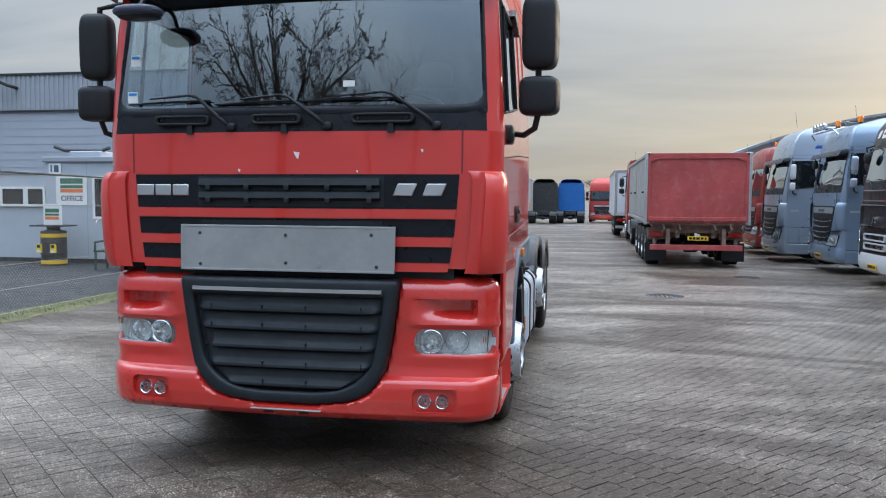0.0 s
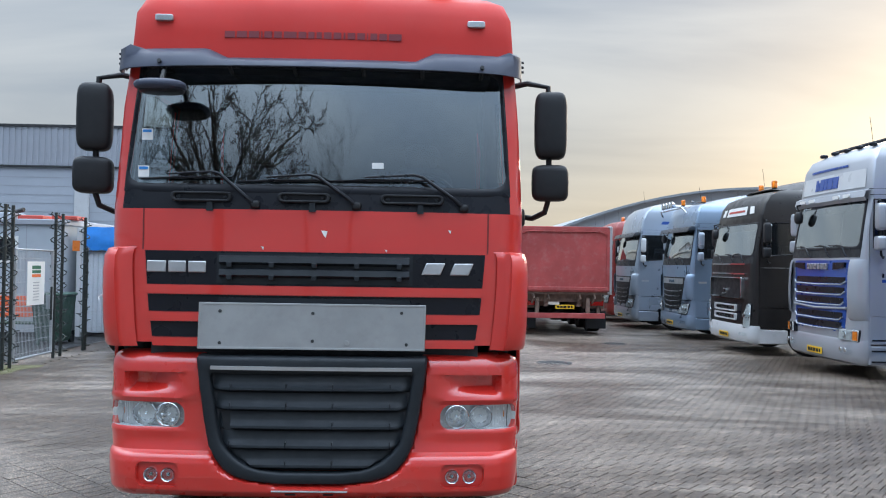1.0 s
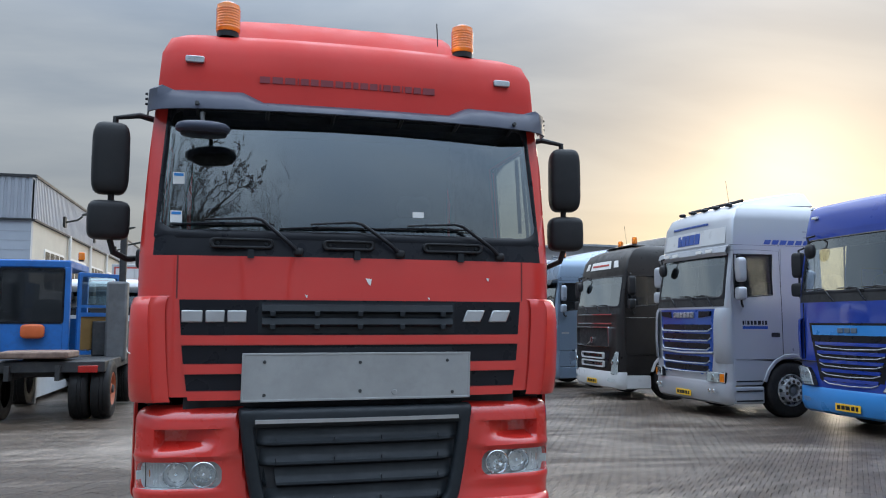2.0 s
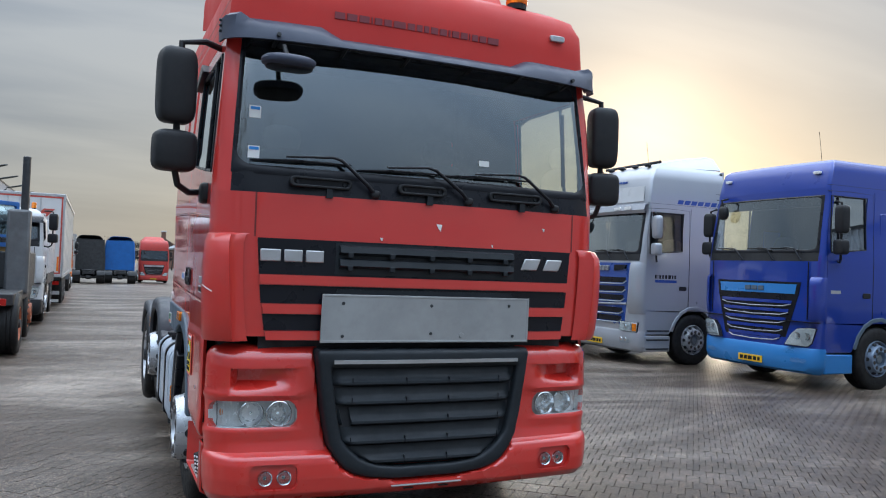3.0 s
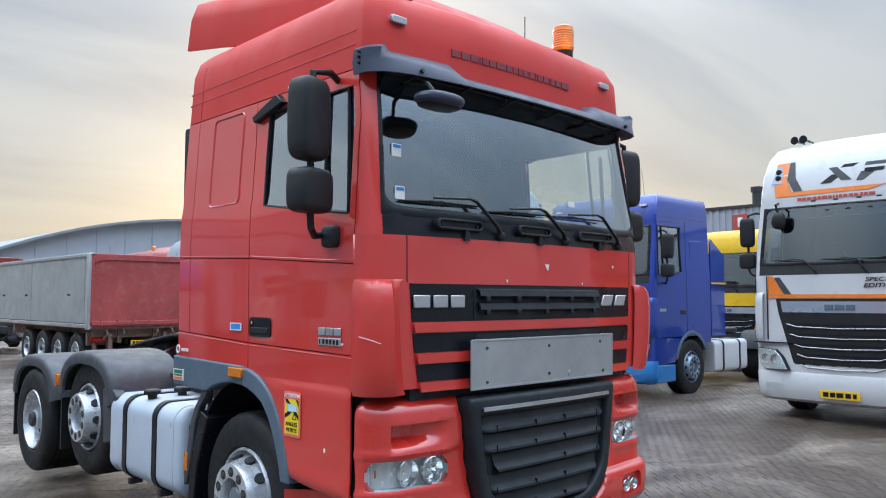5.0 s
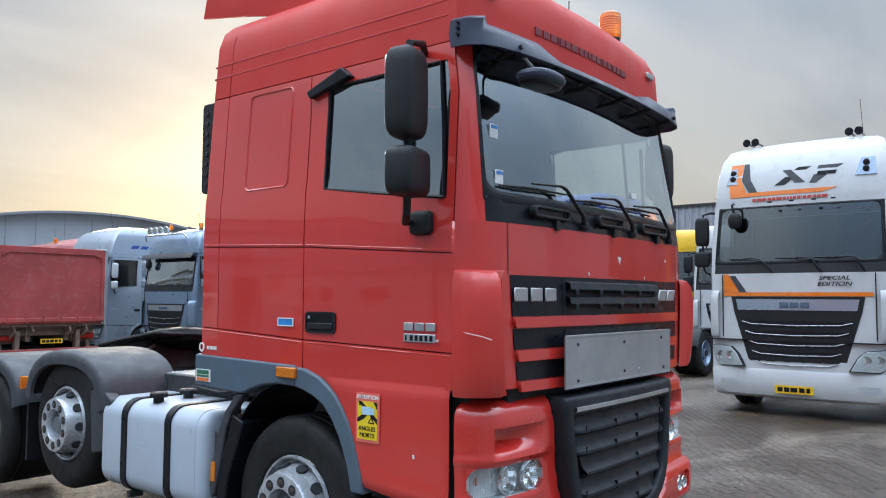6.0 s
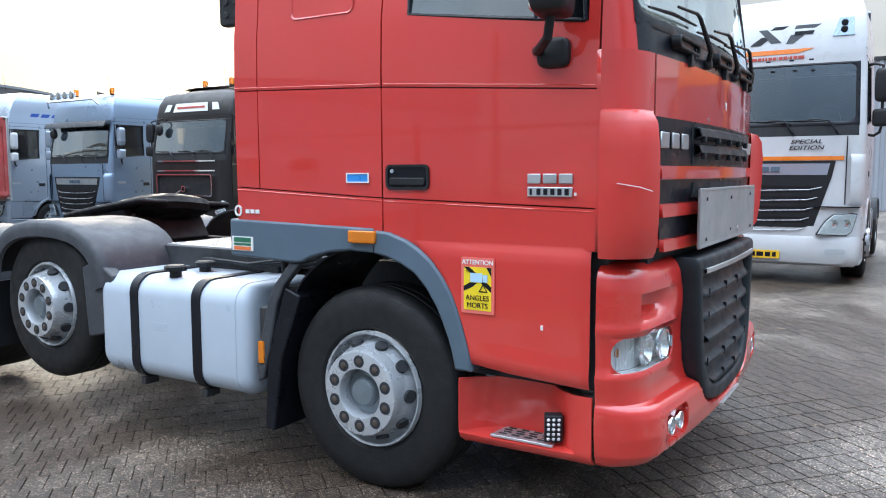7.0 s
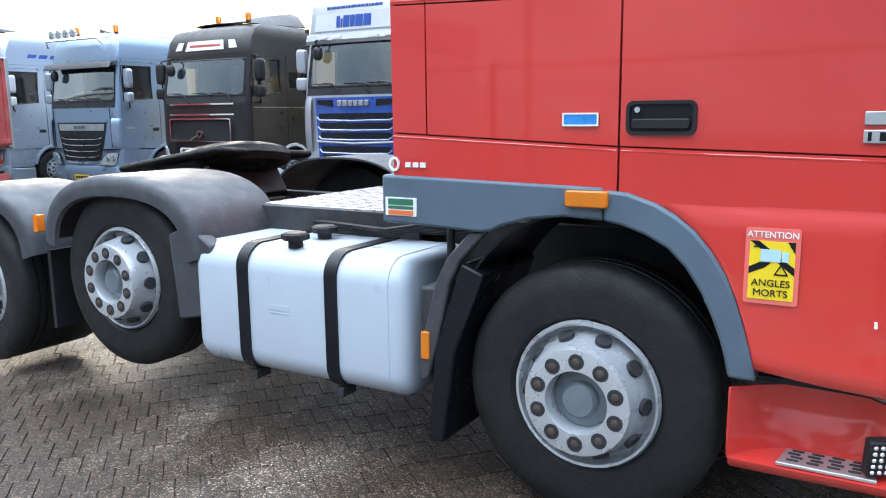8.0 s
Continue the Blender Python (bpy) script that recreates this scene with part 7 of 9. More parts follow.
VOLVO = [(1.05, 0.0, 1.245), (1.98, 0.02, 1.25), (2.12, 0.05, 1.245), (2.86, 0.19, 1.21), (2.98, 0.20, 1.20), (3.25, 0.27, 1.18), (3.44, 0.40, 1.14), (3.54, 0.62, 1.06), (3.58, 0.90, 0.98)]
HIGH = [(1.05, 0.0, 1.245), (1.98, 0.02, 1.25), (2.12, 0.05, 1.245), (2.94, 0.20, 1.21), (3.06, 0.21, 1.20), (3.40, 0.28, 1.18), (3.66, 0.40, 1.14), (3.82, 0.58, 1.08), (3.90, 0.85, 0.98)]
SPACE = [(1.05, 0.0, 1.245), (1.98, 0.02, 1.25), (2.12, 0.05, 1.245), (3.00, 0.20, 1.205), (3.12, 0.205, 1.20), (3.36, 0.26, 1.19), (3.50, 0.30, 1.165), (3.555, 0.36, 1.12), (3.575, 0.50, 1.04)]
TOP = [(1.05, 0.0, 1.245), (1.98, 0.02, 1.25), (2.12, 0.05, 1.245), (2.92, 0.19, 1.21), (3.12, 0.20, 1.20), (3.55, 0.26, 1.17), (3.74, 0.36, 1.12), (3.84, 0.55, 1.02)]
FLAT = [(1.05, 0.0, 1.245), (1.98, 0.02, 1.25), (2.12, 0.05, 1.245), (2.92, 0.17, 1.20), (3.08, 0.18, 1.19), (3.36, 0.22, 1.16), (3.54, 0.30, 1.10), (3.62, 0.45, 1.0)]

blue_truck = parked_tractor(at(8.40, 5.62) @ tall(1.035), "dark blue tractor unit with a light blue bumper", blue_paint, sky_blue, SPACE, "round", grille=black_gl, slat=silver, rim=silver_blue, deflector=False, tank=white_paint)
for sx in (-1, 1):
    P = lambda i, j: (sx * (1.19 - 0.03 * i / 4), 2.30 + 0.62 * i / 4, (1.02, 1.6, 2.3, 2.72 - 0.16 * i / 4, 2.86 - 0.30 * i / 4)[j])
    part("side_fairing", grid_shell(bmesh.new(), P, 5, 5, lambda i, j: True, sx < 0), blue_paint, blue_truck, "dark blue fairing behind the cab", 40, 0, 0.03)
    part("fairing_rail", box(sx * 1.185 - 0.02, sx * 1.185 + 0.02, 2.30, 2.92, 2.0, 2.03), yellow_paint, blue_truck)
for sx in (-0.95, 0.95):
    part("roof_lamp", prism(bmesh.new(), rounded(sx - 0.06, sx + 0.06, 3.34, 3.38, 0.01), "y", 0.26, 0.33), white_sign, blue_truck, bevel=0.003)

white_truck = parked_tractor(at(7.7, 1.0) @ tall(1.05), "white tractor unit with orange stripes and dark lettering", white_paint, None, HIGH, "round", grille=black_pl, tank=alu, deflector=False)
lanes = parked_tractor(at(7.70, 9.1) @ tall(1.03), "silver and blue tractor unit with bright grille slats", silver, silver, TOP, "scania", mirror=silver, tank=alu)
black_truck = parked_tractor(at(7.55, 12.9), "black tractor unit with white bumper frames and beacons", black_paint, white_paint, VOLVO, "volvo", beacons=((-0.25, 0.9), (0.75, 0.75)))
spot_truck = parked_tractor(at(7.6, 16.9), "silver-blue tractor unit with four roof spot lamps", silver_blue, None, FLAT, "round", grille=black_pl, mirror=silver_pale, beacons=((-0.45, 0.45), (0.75, 0.6)), roof_bar=True, visor=black_gl)
pale_truck = parked_tractor(at(7.15, 20.6), "pale silver tractor unit with white mirrors", silver_pale, None, HIGH, "round", grille=black_pl, mirror=white_paint, visor=black_gl, deflector=False)
red_parked = parked_tractor(at(7.3, 24.4), "dark red tractor unit with an amber beacon", dark_red, None, FLAT, "round", beacons=((0.2, 0.8),))
red_second = parked_tractor(at(7.3, 28.2), "dark red tractor unit in the parked row", dark_red, None, SPACE, "round", deflector=False)
orange_truck = parked_tractor(at(7.9, -2.75), "red-orange tractor unit with black mirrors", orange_paint, None, HIGH, "round")
yellow_truck = parked_tractor(at(15.2, 6.4), "yellow tractor unit standing behind the row", yellow_paint, None, SPACE, "round", deflector=False, plate=False)
white_second = parked_tractor(at(14.6, 3.9), "white tractor unit standing behind the row", white_paint, None, SPACE, "round", deflector=False, plate=False)


def row_marks():
    """Stripes, sign boards and marks of the parked trucks."""
    W = white_truck
    yb = lambda x, z: lerp_rows(HIGH, z)[0] + 0.055 * (x / 1.03) ** 2
    def patch(T, pr, poly, mat, name, lab="", d=0.006, n=8):
        # poly: rows of (z, x0, x1)
        P = lambda i, j: (poly[j][1] + (poly[j][2] - poly[j][1]) * i / n, lerp_rows(pr, poly[j][0])[0] + 0.055 * ((poly[j][1] + (poly[j][2] - poly[j][1]) * i / n) / 1.03) ** 2 - d, poly[j][0])
        return part(name, grid_shell(bmesh.new(), P, n + 1, len(poly), lambda i, j: True), mat, T, lab, 40, 0, 0.008)
    patch(W, HIGH, [(3.110, -0.96, -0.70), (3.340, -0.99, -0.80), (3.590, -0.97, -0.78)], orange_paint, "orange_stripe", "orange stripe")
    patch(W, HIGH, [(3.090, -0.96, 0.35), (3.150, -0.96, 0.55)], orange_paint, "orange_stripe", "", 0.008)
    patch(W, HIGH, [(3.150, -0.68, -0.55), (3.340, -0.79, -0.66), (3.590, -0.77, -0.70)], fender_pl, "dark_stripe", "dark grey stripe", 0.009)
    patch(W, HIGH, [(3.230, -0.30, -0.16), (3.470, 0.02, 0.20)], black_gl, "model_mark", "", 0.009)
    patch(W, HIGH, [(3.250, -0.02, 0.12), (3.440, -0.20, -0.08)], fender_pl, "model_mark", "dark model mark drawn as plain shapes", 0.008)
    patch(W, HIGH, [(3.340, 0.28, 0.52), (3.385, 0.29, 0.54)], black_gl, "model_mark", "", 0.009)
    patch(W, HIGH, [(3.230, 0.18, 0.27), (3.470, 0.30, 0.62)], fender_pl, "model_mark", "", 0.008)
    patch(W, HIGH, [(1.72, -1.02, -0.78), (1.97, -1.02, -0.95)], orange_paint, "orange_stripe")
    patch(W, HIGH, [(1.662, -1.02, 1.0), (1.715, -1.02, 1.0)], orange_paint, "orange_stripe", "", 0.012)
    patch(W, HIGH, [(1.70, -0.76, -0.66), (1.95, -0.93, -0.84)], fender_pl, "dark_stripe", "", 0.009)
    for sx in (-0.98, 0.82):
        q = patch(W, HIGH, [(3.290, sx - 0.05, sx + 0.22 - 0.10 * (sx < 0)), (3.530, sx + 0.02, sx + 0.20 - 0.10 * (sx < 0))], silver_blue, "roof_lamp", "slanted roof lamp", 0.012)
        for kz in (3.37, 3.46):
            part("lamp_eye", lathe(bmesh.new(), [(0.045, 0.0), (0.03, -0.012)], "y", (sx + 0.09 - 0.04 * (sx < 0), yb(sx, kz) - 0.014, kz), 14), black_gl, q)
    x = -0.62
    for k, wd in enumerate((0.07, 0.07, 0.07, 0.02, 0.06, 0.06, 0.09, 0.06, 0.04, 0.04, 0.06, 0.06, 0.02, 0.06, 0.06, 0.02, 0.05, 0.06, 0.09)):
        patch(W, HIGH, [(3.015, x, x + wd - 0.014), (3.055, x, x + wd - 0.014)], trailer_red, "sign_bar", "", 0.012, 1)
        x += wd
    lettering("edition_word", "SPECIAL", 0.075, facing((0.52, 0.018, 1.905), "-y"), black_gl, W, bold=0.001, shear=0.25, wide=1.5)
    lettering("edition_word", "EDITION", 0.075, facing((0.52, 0.016, 1.825), "-y"), black_gl, W, bold=0.001, shear=0.25, wide=1.5)
    for sx in (-0.85, -0.72, 0.62, 0.75):
        part("air_horn", lathe(bmesh.new(), [(0.06, 0.0), (0.055, 0.02), (0.02, 0.10), (0.012, 0.4)], "y", (sx, 0.75, 3.97), 14), black_gl, W, "black roof air horn")
    for sx in (-0.3, 0.0, 0.3, 0.55):
        part("visor_lamp", box(sx - 0.03, sx + 0.03, -0.045, -0.03, 2.955, 2.975), black_gl, W)
    # silver and blue truck: sign panel and side stripe
    S_ = lanes
    patch(S_, TOP, [(3.120, -1.05, 1.05), (3.420, -1.02, 1.02)], white_paint, "sign_panel", "white roof sign with blue bars", 0.010)
    x = -0.75
    for wd in (0.09, 0.05, 0.09, 0.08, 0.05, 0.09, 0.05, 0.08, 0.09, 0.05, 0.08, 0.09, 0.08, 0.05, 0.08, 0.09, 0.08):
        patch(S_, TOP, [(3.50, x, x + wd - 0.02), (3.54, x, x + wd - 0.02)], royal_blue, "sign_bar", "", 0.012, 1)
        x += wd
    x = -0.50
    for wd in (0.10, 0.06, 0.16, 0.12, 0.18, 0.18):
        patch(S_, TOP, [(3.170, x, x + wd - 0.02), (3.37 - 0.05 * (wd < 0.1), x, x + wd - 0.02)], royal_blue, "sign_bar", "", 0.020, 1)
        x += wd
    for k in range(5):
        lathe_ob = part("roof_lamp", rounded_block(bmesh.new(), (-0.8 + 0.4 * k, 0.52, 3.85), (0.05, 0.07, 0.035), 3), black_gl, S_, "small roof lamp")
    part("roof_rack", tube(bmesh.new(), [(-0.9, 0.75, 3.93), (0.9, 0.75, 3.93)], 0.03, 8), black_gl, S_)
    for sg in (-1, 1):
        for k in range(7):
            y0 = 0.95 + 0.17 * k
            part("side_stripe", prism(bmesh.new(), [(y0, 3.1), (y0 + 0.13, 3.1), (y0 + 0.17, 3.18), (y0 + 0.04, 3.18)], "x", sg * 1.17, sg * 1.205), royal_blue, S_)
        q = 0.42
        for k, wd in enumerate((0.05, 0.03, 0.06, 0.06, 0.07, 0.08, 0.05, 0.06)):
            part("door_bar", box(sg * 1.246 - 0.004, sg * 1.246 + 0.004, q, q + wd - 0.015, 1.66, 1.73), black_gl, S_, "", 0)
            q += wd + 0.01
        part("door_bar", box(sg * 1.246 - 0.004, sg * 1.246 + 0.004, 0.42, 0.95, 1.585, 1.635), royal_blue, S_, "", 0)
    # black truck: sign board
    K = black_truck
    patch(K, VOLVO, [(3.050, -0.55, 0.55), (3.240, -0.50, 0.50)], white_sign, "sign_board", "white sign board with red bars", 0.015)
    x = -0.42
    for wd in (0.06, 0.06, 0.06, 0.02, 0.05, 0.05, 0.07, 0.05, 0.03, 0.03, 0.05, 0.05, 0.02, 0.05, 0.05, 0.02, 0.04, 0.05, 0.07):
        patch(K, VOLVO, [(3.120, x, x + wd - 0.012), (3.165, x, x + wd - 0.012)], trailer_red, "sign_bar", "", 0.025, 1)
        x += wd
    for sg in (-1, 1):
        patch(K, VOLVO, [(3.070, sg * 0.78 - 0.1, sg * 0.78 + 0.1), (3.230, sg * 0.72 - 0.08, sg * 0.72 + 0.08)], white_sign, "roof_lamp", "white corner lamp", 0.012)
        part("quarter_window", prism(bmesh.new(), rounded(1.36, 1.62, 2.18, 2.62, 0.04), "x", sg * 1.20, sg * 1.238), glass_dark, K)
        part("quarter_window", prism(bmesh.new(), rounded(1.72, 2.06, 2.20, 2.60, 0.04), "x", sg * 1.20, sg * 1.238), glass_dark, K)
    for T_ in (blue_truck, spot_truck, pale_truck):
        for sg in (-1, 1):
            part("side_panel", prism(bmesh.new(), rounded(1.42, 1.86, 2.25, 2.78, 0.05), "x", sg * 1.195, sg * 1.232), [blue_paint, silver_blue, silver_pale][[blue_truck, spot_truck, pale_truck].index(T_)], T_, bevel=0.008)
            part("model_mark", box(sg * 1.243 - 0.006, sg * 1.243 + 0.006, 0.30, 0.52, 1.50, 1.55), alu, T_)
    for sg in (-1, 1):
        for k in range(4):
            part("side_stripe", prism(bmesh.new(), [(0.9 + 0.3 * k, 3.28), (1.12 + 0.3 * k, 3.28), (1.18 + 0.3 * k, 3.37), (0.96 + 0.3 * k, 3.37)], "x", sg * 1.15, sg * 1.192), royal_blue, pale_truck)


row_marks()

LOW = [(1.05, 0.0, 1.22), (1.98, 0.02, 1.22), (2.12, 0.05, 1.215), (2.64, 0.16, 1.18), (2.78, 0.19, 1.15), (2.88, 0.28, 1.08), (2.93, 0.40, 1.0)]


# ---- tipper trailer, terminal tractor, box trailer and the far vehicles ----
def tipper(m):
    T = thing("tipper_trailer", m, "worn red-tailed tipper trailer with grey aluminium sides", "trailer")
    w = 1.275
    tg = part("tailgate", box(-w + 0.05, w - 0.05, 0.03, 0.08, 1.26, 2.88), tip_red, T, "faded red steel tailgate", bevel=0.01)
    fo, fi = [(-w, 1.16), (w, 1.16), (w, 2.95), (-w, 2.95)], [(-w + 0.10, 1.27), (w - 0.10, 1.27), (w - 0.10, 2.83), (-w + 0.10, 2.83)]
    part("tailgate_frame", ring_plate(bmesh.new(), fo, fi, "y", 0.0, 0.10), tip_red, tg, bevel=0.012)
    part("gate_ledge", box(-w + 0.06, w - 0.06, -0.03, 0.05, 1.20, 1.30), tip_red, tg, bevel=0.012)
    for k in range(6):
        part("ledge_rib", box(-1.0 + 0.4 * k - 0.012, -1.0 + 0.4 * k + 0.012, -0.04, 0.02, 1.18, 1.32), tip_red, tg)
    part("gate_fold", prism(bmesh.new(), [(-w + 0.10, 2.72), (-w + 0.30, 2.80), (w - 0.30, 2.80), (w - 0.10, 2.72), (w - 0.10, 2.83), (-w + 0.10, 2.83)], "y", -0.005, 0.06), tip_red, tg, bevel=0.01)
    for x in (-w + 0.12, w - 0.12):
        part("gate_brace", prism(bmesh.new(), [(x, 2.83), (x + 0.14 * (-1 if x > 0 else 1), 2.83), (x, 2.66)], "y", 0.01, 0.05), tip_red, tg)
    for sg in (-1, 1):
        sd = part("side_wall", prism(bmesh.new(), [(0.10, 1.24), (8.9, 1.24), (8.9, 2.90), (0.10, 2.90)], "x", sg * 1.20, sg * 1.25), tip_side, T, "dull grey aluminium side wall", bevel=0.01)
        part("top_rail", box(sg * 1.235 - 0.05, sg * 1.235 + 0.05, 0.0, 8.95, 2.87, 2.97), tip_side, sd, bevel=0.02)
        part("foot_rail", box(sg * 1.235 - 0.04, sg * 1.235 + 0.04, 0.0, 8.95, 1.13, 1.22), alu, sd, bevel=0.01)
        for y in (0.42, 4.60, 8.60):
            part("side_seam", box(sg * 1.252 - 0.006, sg * 1.252 + 0.006, y, y + 0.02, 1.24, 2.87), tip_side, sd)
        for y in (1.5, 5.0, 7.2):
            part("side_hook", lathe(bmesh.new(), [(0.03, sg * 1.25), (0.025, sg * 1.30)], "x", (0, y, 1.95), 10), black_pl, sd)
        part("tail_lamp", box(sg * 0.95 - 0.20, sg * 0.95 + 0.20, 0.25, 0.35, 0.78, 0.92), red_lens, T, "dirty red tail lamp", bevel=0.01)
        part("mudflap", box(sg * 0.98 - 0.28, sg * 0.98 + 0.28, 0.42, 0.46, 0.14, 0.62), black_pl, T, "black rubber mudflap")
        part("corner_post", box(sg * 1.285 - 0.035, sg * 1.285 + 0.035, -0.01, 0.16, 1.10, 2.96), alu, T, "bare aluminium corner post", bevel=0.012)
        part("lamp_bracket", box(sg * 0.90 - 0.30, sg * 0.90 + 0.30, 0.36, 0.42, 0.70, 1.02), rust, T, bevel=0.02)
        part("mudguard", tube(bmesh.new(), [(sg * 1.02, 0.30, 0.55), (sg * 1.02, 0.42, 0.86), (sg * 1.02, 0.75, 1.03), (sg * 1.02, 1.3, 1.06)], 0.05, 6), rust, T)
        part("air_tank", lathe(bmesh.new(), [(0.10, -0.14), (0.115, -0.12), (0.115, 0.12), (0.10, 0.14)], "x", (sg * 0.62, 0.5, 0.86), 14), rust, T)
        for y in (1.15, 2.46, 3.77, 5.08):
            wheel(T, sg * 1.20, y, 0.49, 0.49, 0.36, sg, deep=True)
    part("floor", box(-1.2, 1.2, 0.05, 8.9, 1.10, 1.18), rust, T)
    part("front_wall", box(-1.24, 1.24, 8.88, 8.95, 1.15, 3.0), tip_red, T)
    part("load_space", box(-1.18, 1.18, 0.12, 8.85, 1.18, 1.5), rust, T)
    for sg in (-1, 1):
        part("chassis_rail", box(sg * 0.45 - 0.05, sg * 0.45 + 0.05, 0.20, 9.0, 0.75, 1.10), rust, T, bevel=0.008)
    for y in (1.15, 2.46, 3.77, 5.08):
        axle(T, y, 0.49)
    u = part("underrun_bar", box(-1.15, 1.15, 0.04, 0.16, 0.44, 0.58), tip_red, T, "dusty red underrun bar", bevel=0.01)
    for x in (-0.7, 0.7):
        part("bar_bracket", box(x - 0.05, x + 0.05, 0.15, 0.30, 0.55, 1.0), rust, u)
    part("cross_beam", box(-1.1, 1.1, 0.25, 0.40, 0.88, 1.12), rust, T, bevel=0.01)
    for x in (-0.85, -0.45, 0.42, 0.82):
        part("hinge_arm", tube(bmesh.new(), [(x, 0.10, 1.2), (x + 0.05, 0.05, 0.98), (x, 0.2, 0.85)], 0.03, 8), rust, T)
    number_plate(T, 0.05, 0.09, 0.75)
    part("support_leg", box(-0.7, -0.55, 6.9, 7.05, 0.03, 1.0), rust, T); part("support_leg", box(0.55, 0.7, 6.9, 7.05, 0.03, 1.0), rust, T)
    return T


tipper(at(4.53, 16.6, 0))


def terminal_tractor(m):
    """A yard tractor seen from behind: blue cab with an open glazed door."""
    T = thing("terminal_tractor", m, "blue yard tractor with an open door and tall exhaust", "tractor")
    b = tractor_blue
    part("deck", box(-1.15, 1.15, 0.2, 4.4, 0.85, 1.05), dark_metal, T, bevel=0.02)
    chassis(T, 0.1, 4.6)
    part("lift_plate", prism(bmesh.new(), [(-0.55, 0.1), (0.55, 0.1), (0.6, 0.9), (0.25, 1.2), (-0.25, 1.2), (-0.6, 0.9)], "z", 1.10, 1.22), rust, T, bevel=0.03)
    part("lift_arm", box(-0.35, 0.35, 0.9, 2.2, 0.95, 1.12), dark_metal, T, bevel=0.03)
    for sg in (-1, 1):
        for k, xx in enumerate((1.22, 0.86)):
            wheel(T, sg * xx, 0.75, 0.52, 0.52, 0.32, sg, deep=True, rim_mat=orange_rim)
        wheel(T, sg * 1.15, 3.7, 0.50, 0.50, 0.30, sg, rim_mat=orange_rim)
        part("rear_lamp", box(sg * 0.9 - 0.16, sg * 0.9 + 0.16, 0.02, 0.08, 0.86, 0.98), red_lens, T, bevel=0.01)
    # cab: frame of posts with glazing
    x0, x1, y0, y1, z0, z1 = -1.2, 0.17, 2.0, 3.9, 1.05, 2.95
    cab = part("cab", box(x0, x1, y0, y1, z1 - 0.16, z1), b, T, "blue cab roof", bevel=0.03)
    for px in (x0 + 0.05, x1 - 0.05):
        for py in (y0 + 0.05, y1 - 0.05):
            part("cab_post", box(px - 0.06, px + 0.06, py - 0.06, py + 0.06, z0, z1 - 0.14), b, cab, bevel=0.01)
    part("cab_rear", box(x0, x1, y0, y0 + 0.06, z0, 1.70), b, cab, "blue rear panel", bevel=0.01)
    part("cab_side", box(x0, x0 + 0.05, y0, y1, z0, 1.75), b, cab)
    part("cab_floor", box(x0, x1, y0, y1, z0, z0 + 0.06), dark_metal, cab)
    part("cab_front", box(x0, x1, y1 - 0.05, y1, z0, 1.8), b, cab)
    part("rear_glass", box(x0 + 0.1, x1 - 0.1, y0 + 0.02, y0 + 0.03, 1.72, z1 - 0.18), glass_dark, cab, "rear window", 0)
    part("rear_seal", ring_plate(bmesh.new(), rounded(x0 + 0.09, x1 - 0.09, 1.70, z1 - 0.16, 0.06), rounded(x0 + 0.13, x1 - 0.13, 1.74, z1 - 0.20, 0.05), "y", y0 - 0.01, y0 + 0.03), black_gl, cab)
    part("side_glass", box(x0 + 0.02, x0 + 0.03, y0 + 0.1, y1 - 0.1, 1.78, z1 - 0.18), glass_dark, cab, "", 0)
    part("seat", rounded_block(bmesh.new(), (-0.4, 2.9, 1.75), (0.28, 0.2, 0.45), 4), seat_cloth, cab)
    # door swung open to the side
    dm = Matrix.Translation((x1 + 0.12, y0 + 0.08, 0)) @ Matrix.Rotation(radians(50), 4, "Z")
    dr = part("door", ring_plate(bmesh.new(), rounded(0.02, 1.02, 1.08, 2.72, 0.04), rounded(0.09, 0.95, 1.16, 2.64, 0.05), "y", -0.03, 0.03), b, T, "open blue glazed door", bevel=0.008)
    dr.matrix_local = dm
    for nm, za, zb, mt in (("door_bar", 1.84, 1.92, b), ("door_bar", 2.02, 2.07, b)):
        part(nm, box(0.08, 0.96, -0.025, 0.025, za, zb), mt, dr)
    part("door_glass", box(0.09, 0.95, -0.004, 0.004, 2.07, 2.66), glass, dr, "", 0)
    part("door_panel", box(0.09, 0.95, -0.004, 0.004, 1.18, 1.84), surface("brown_panel", (0.22, 0.13, 0.04), 0.6), dr, "brown tinted lower pane", 0)
    part("work_lamp", rounded_block(bmesh.new(), (-0.45, 1.92, 1.55), (0.22, 0.06, 0.14), 4), surface("orange_lamp", (0.60, 0.12, 0.03), 0.5), T, "orange-red lamp housing")
    beacon(T, 0.30, 2.3, z1, 1.0)
    part("engine_cover", box(0.55, 1.2, 2.3, 4.3, 1.05, 1.75), dark_metal, T, "dark engine cover", bevel=0.03)
    ex = part("exhaust_stack", lathe(bmesh.new(), [(0.07, 1.1), (0.07, 3.55), (0.06, 3.56)], "z", (1.10, 2.25, 0), 16), dark_metal, T, "tall dark exhaust stack")
    part("exhaust_shield", box(0.82, 1.22, 2.12, 2.42, 0.95, 2.55), surface("silencer_grey", (0.13, 0.135, 0.14), 0.6, 0.4, 0.2, 3, dirt=0.3), ex, "grey silencer box", bevel=0.05)
    return T


terminal_tractor(at(-4.15, 10.2, 0))


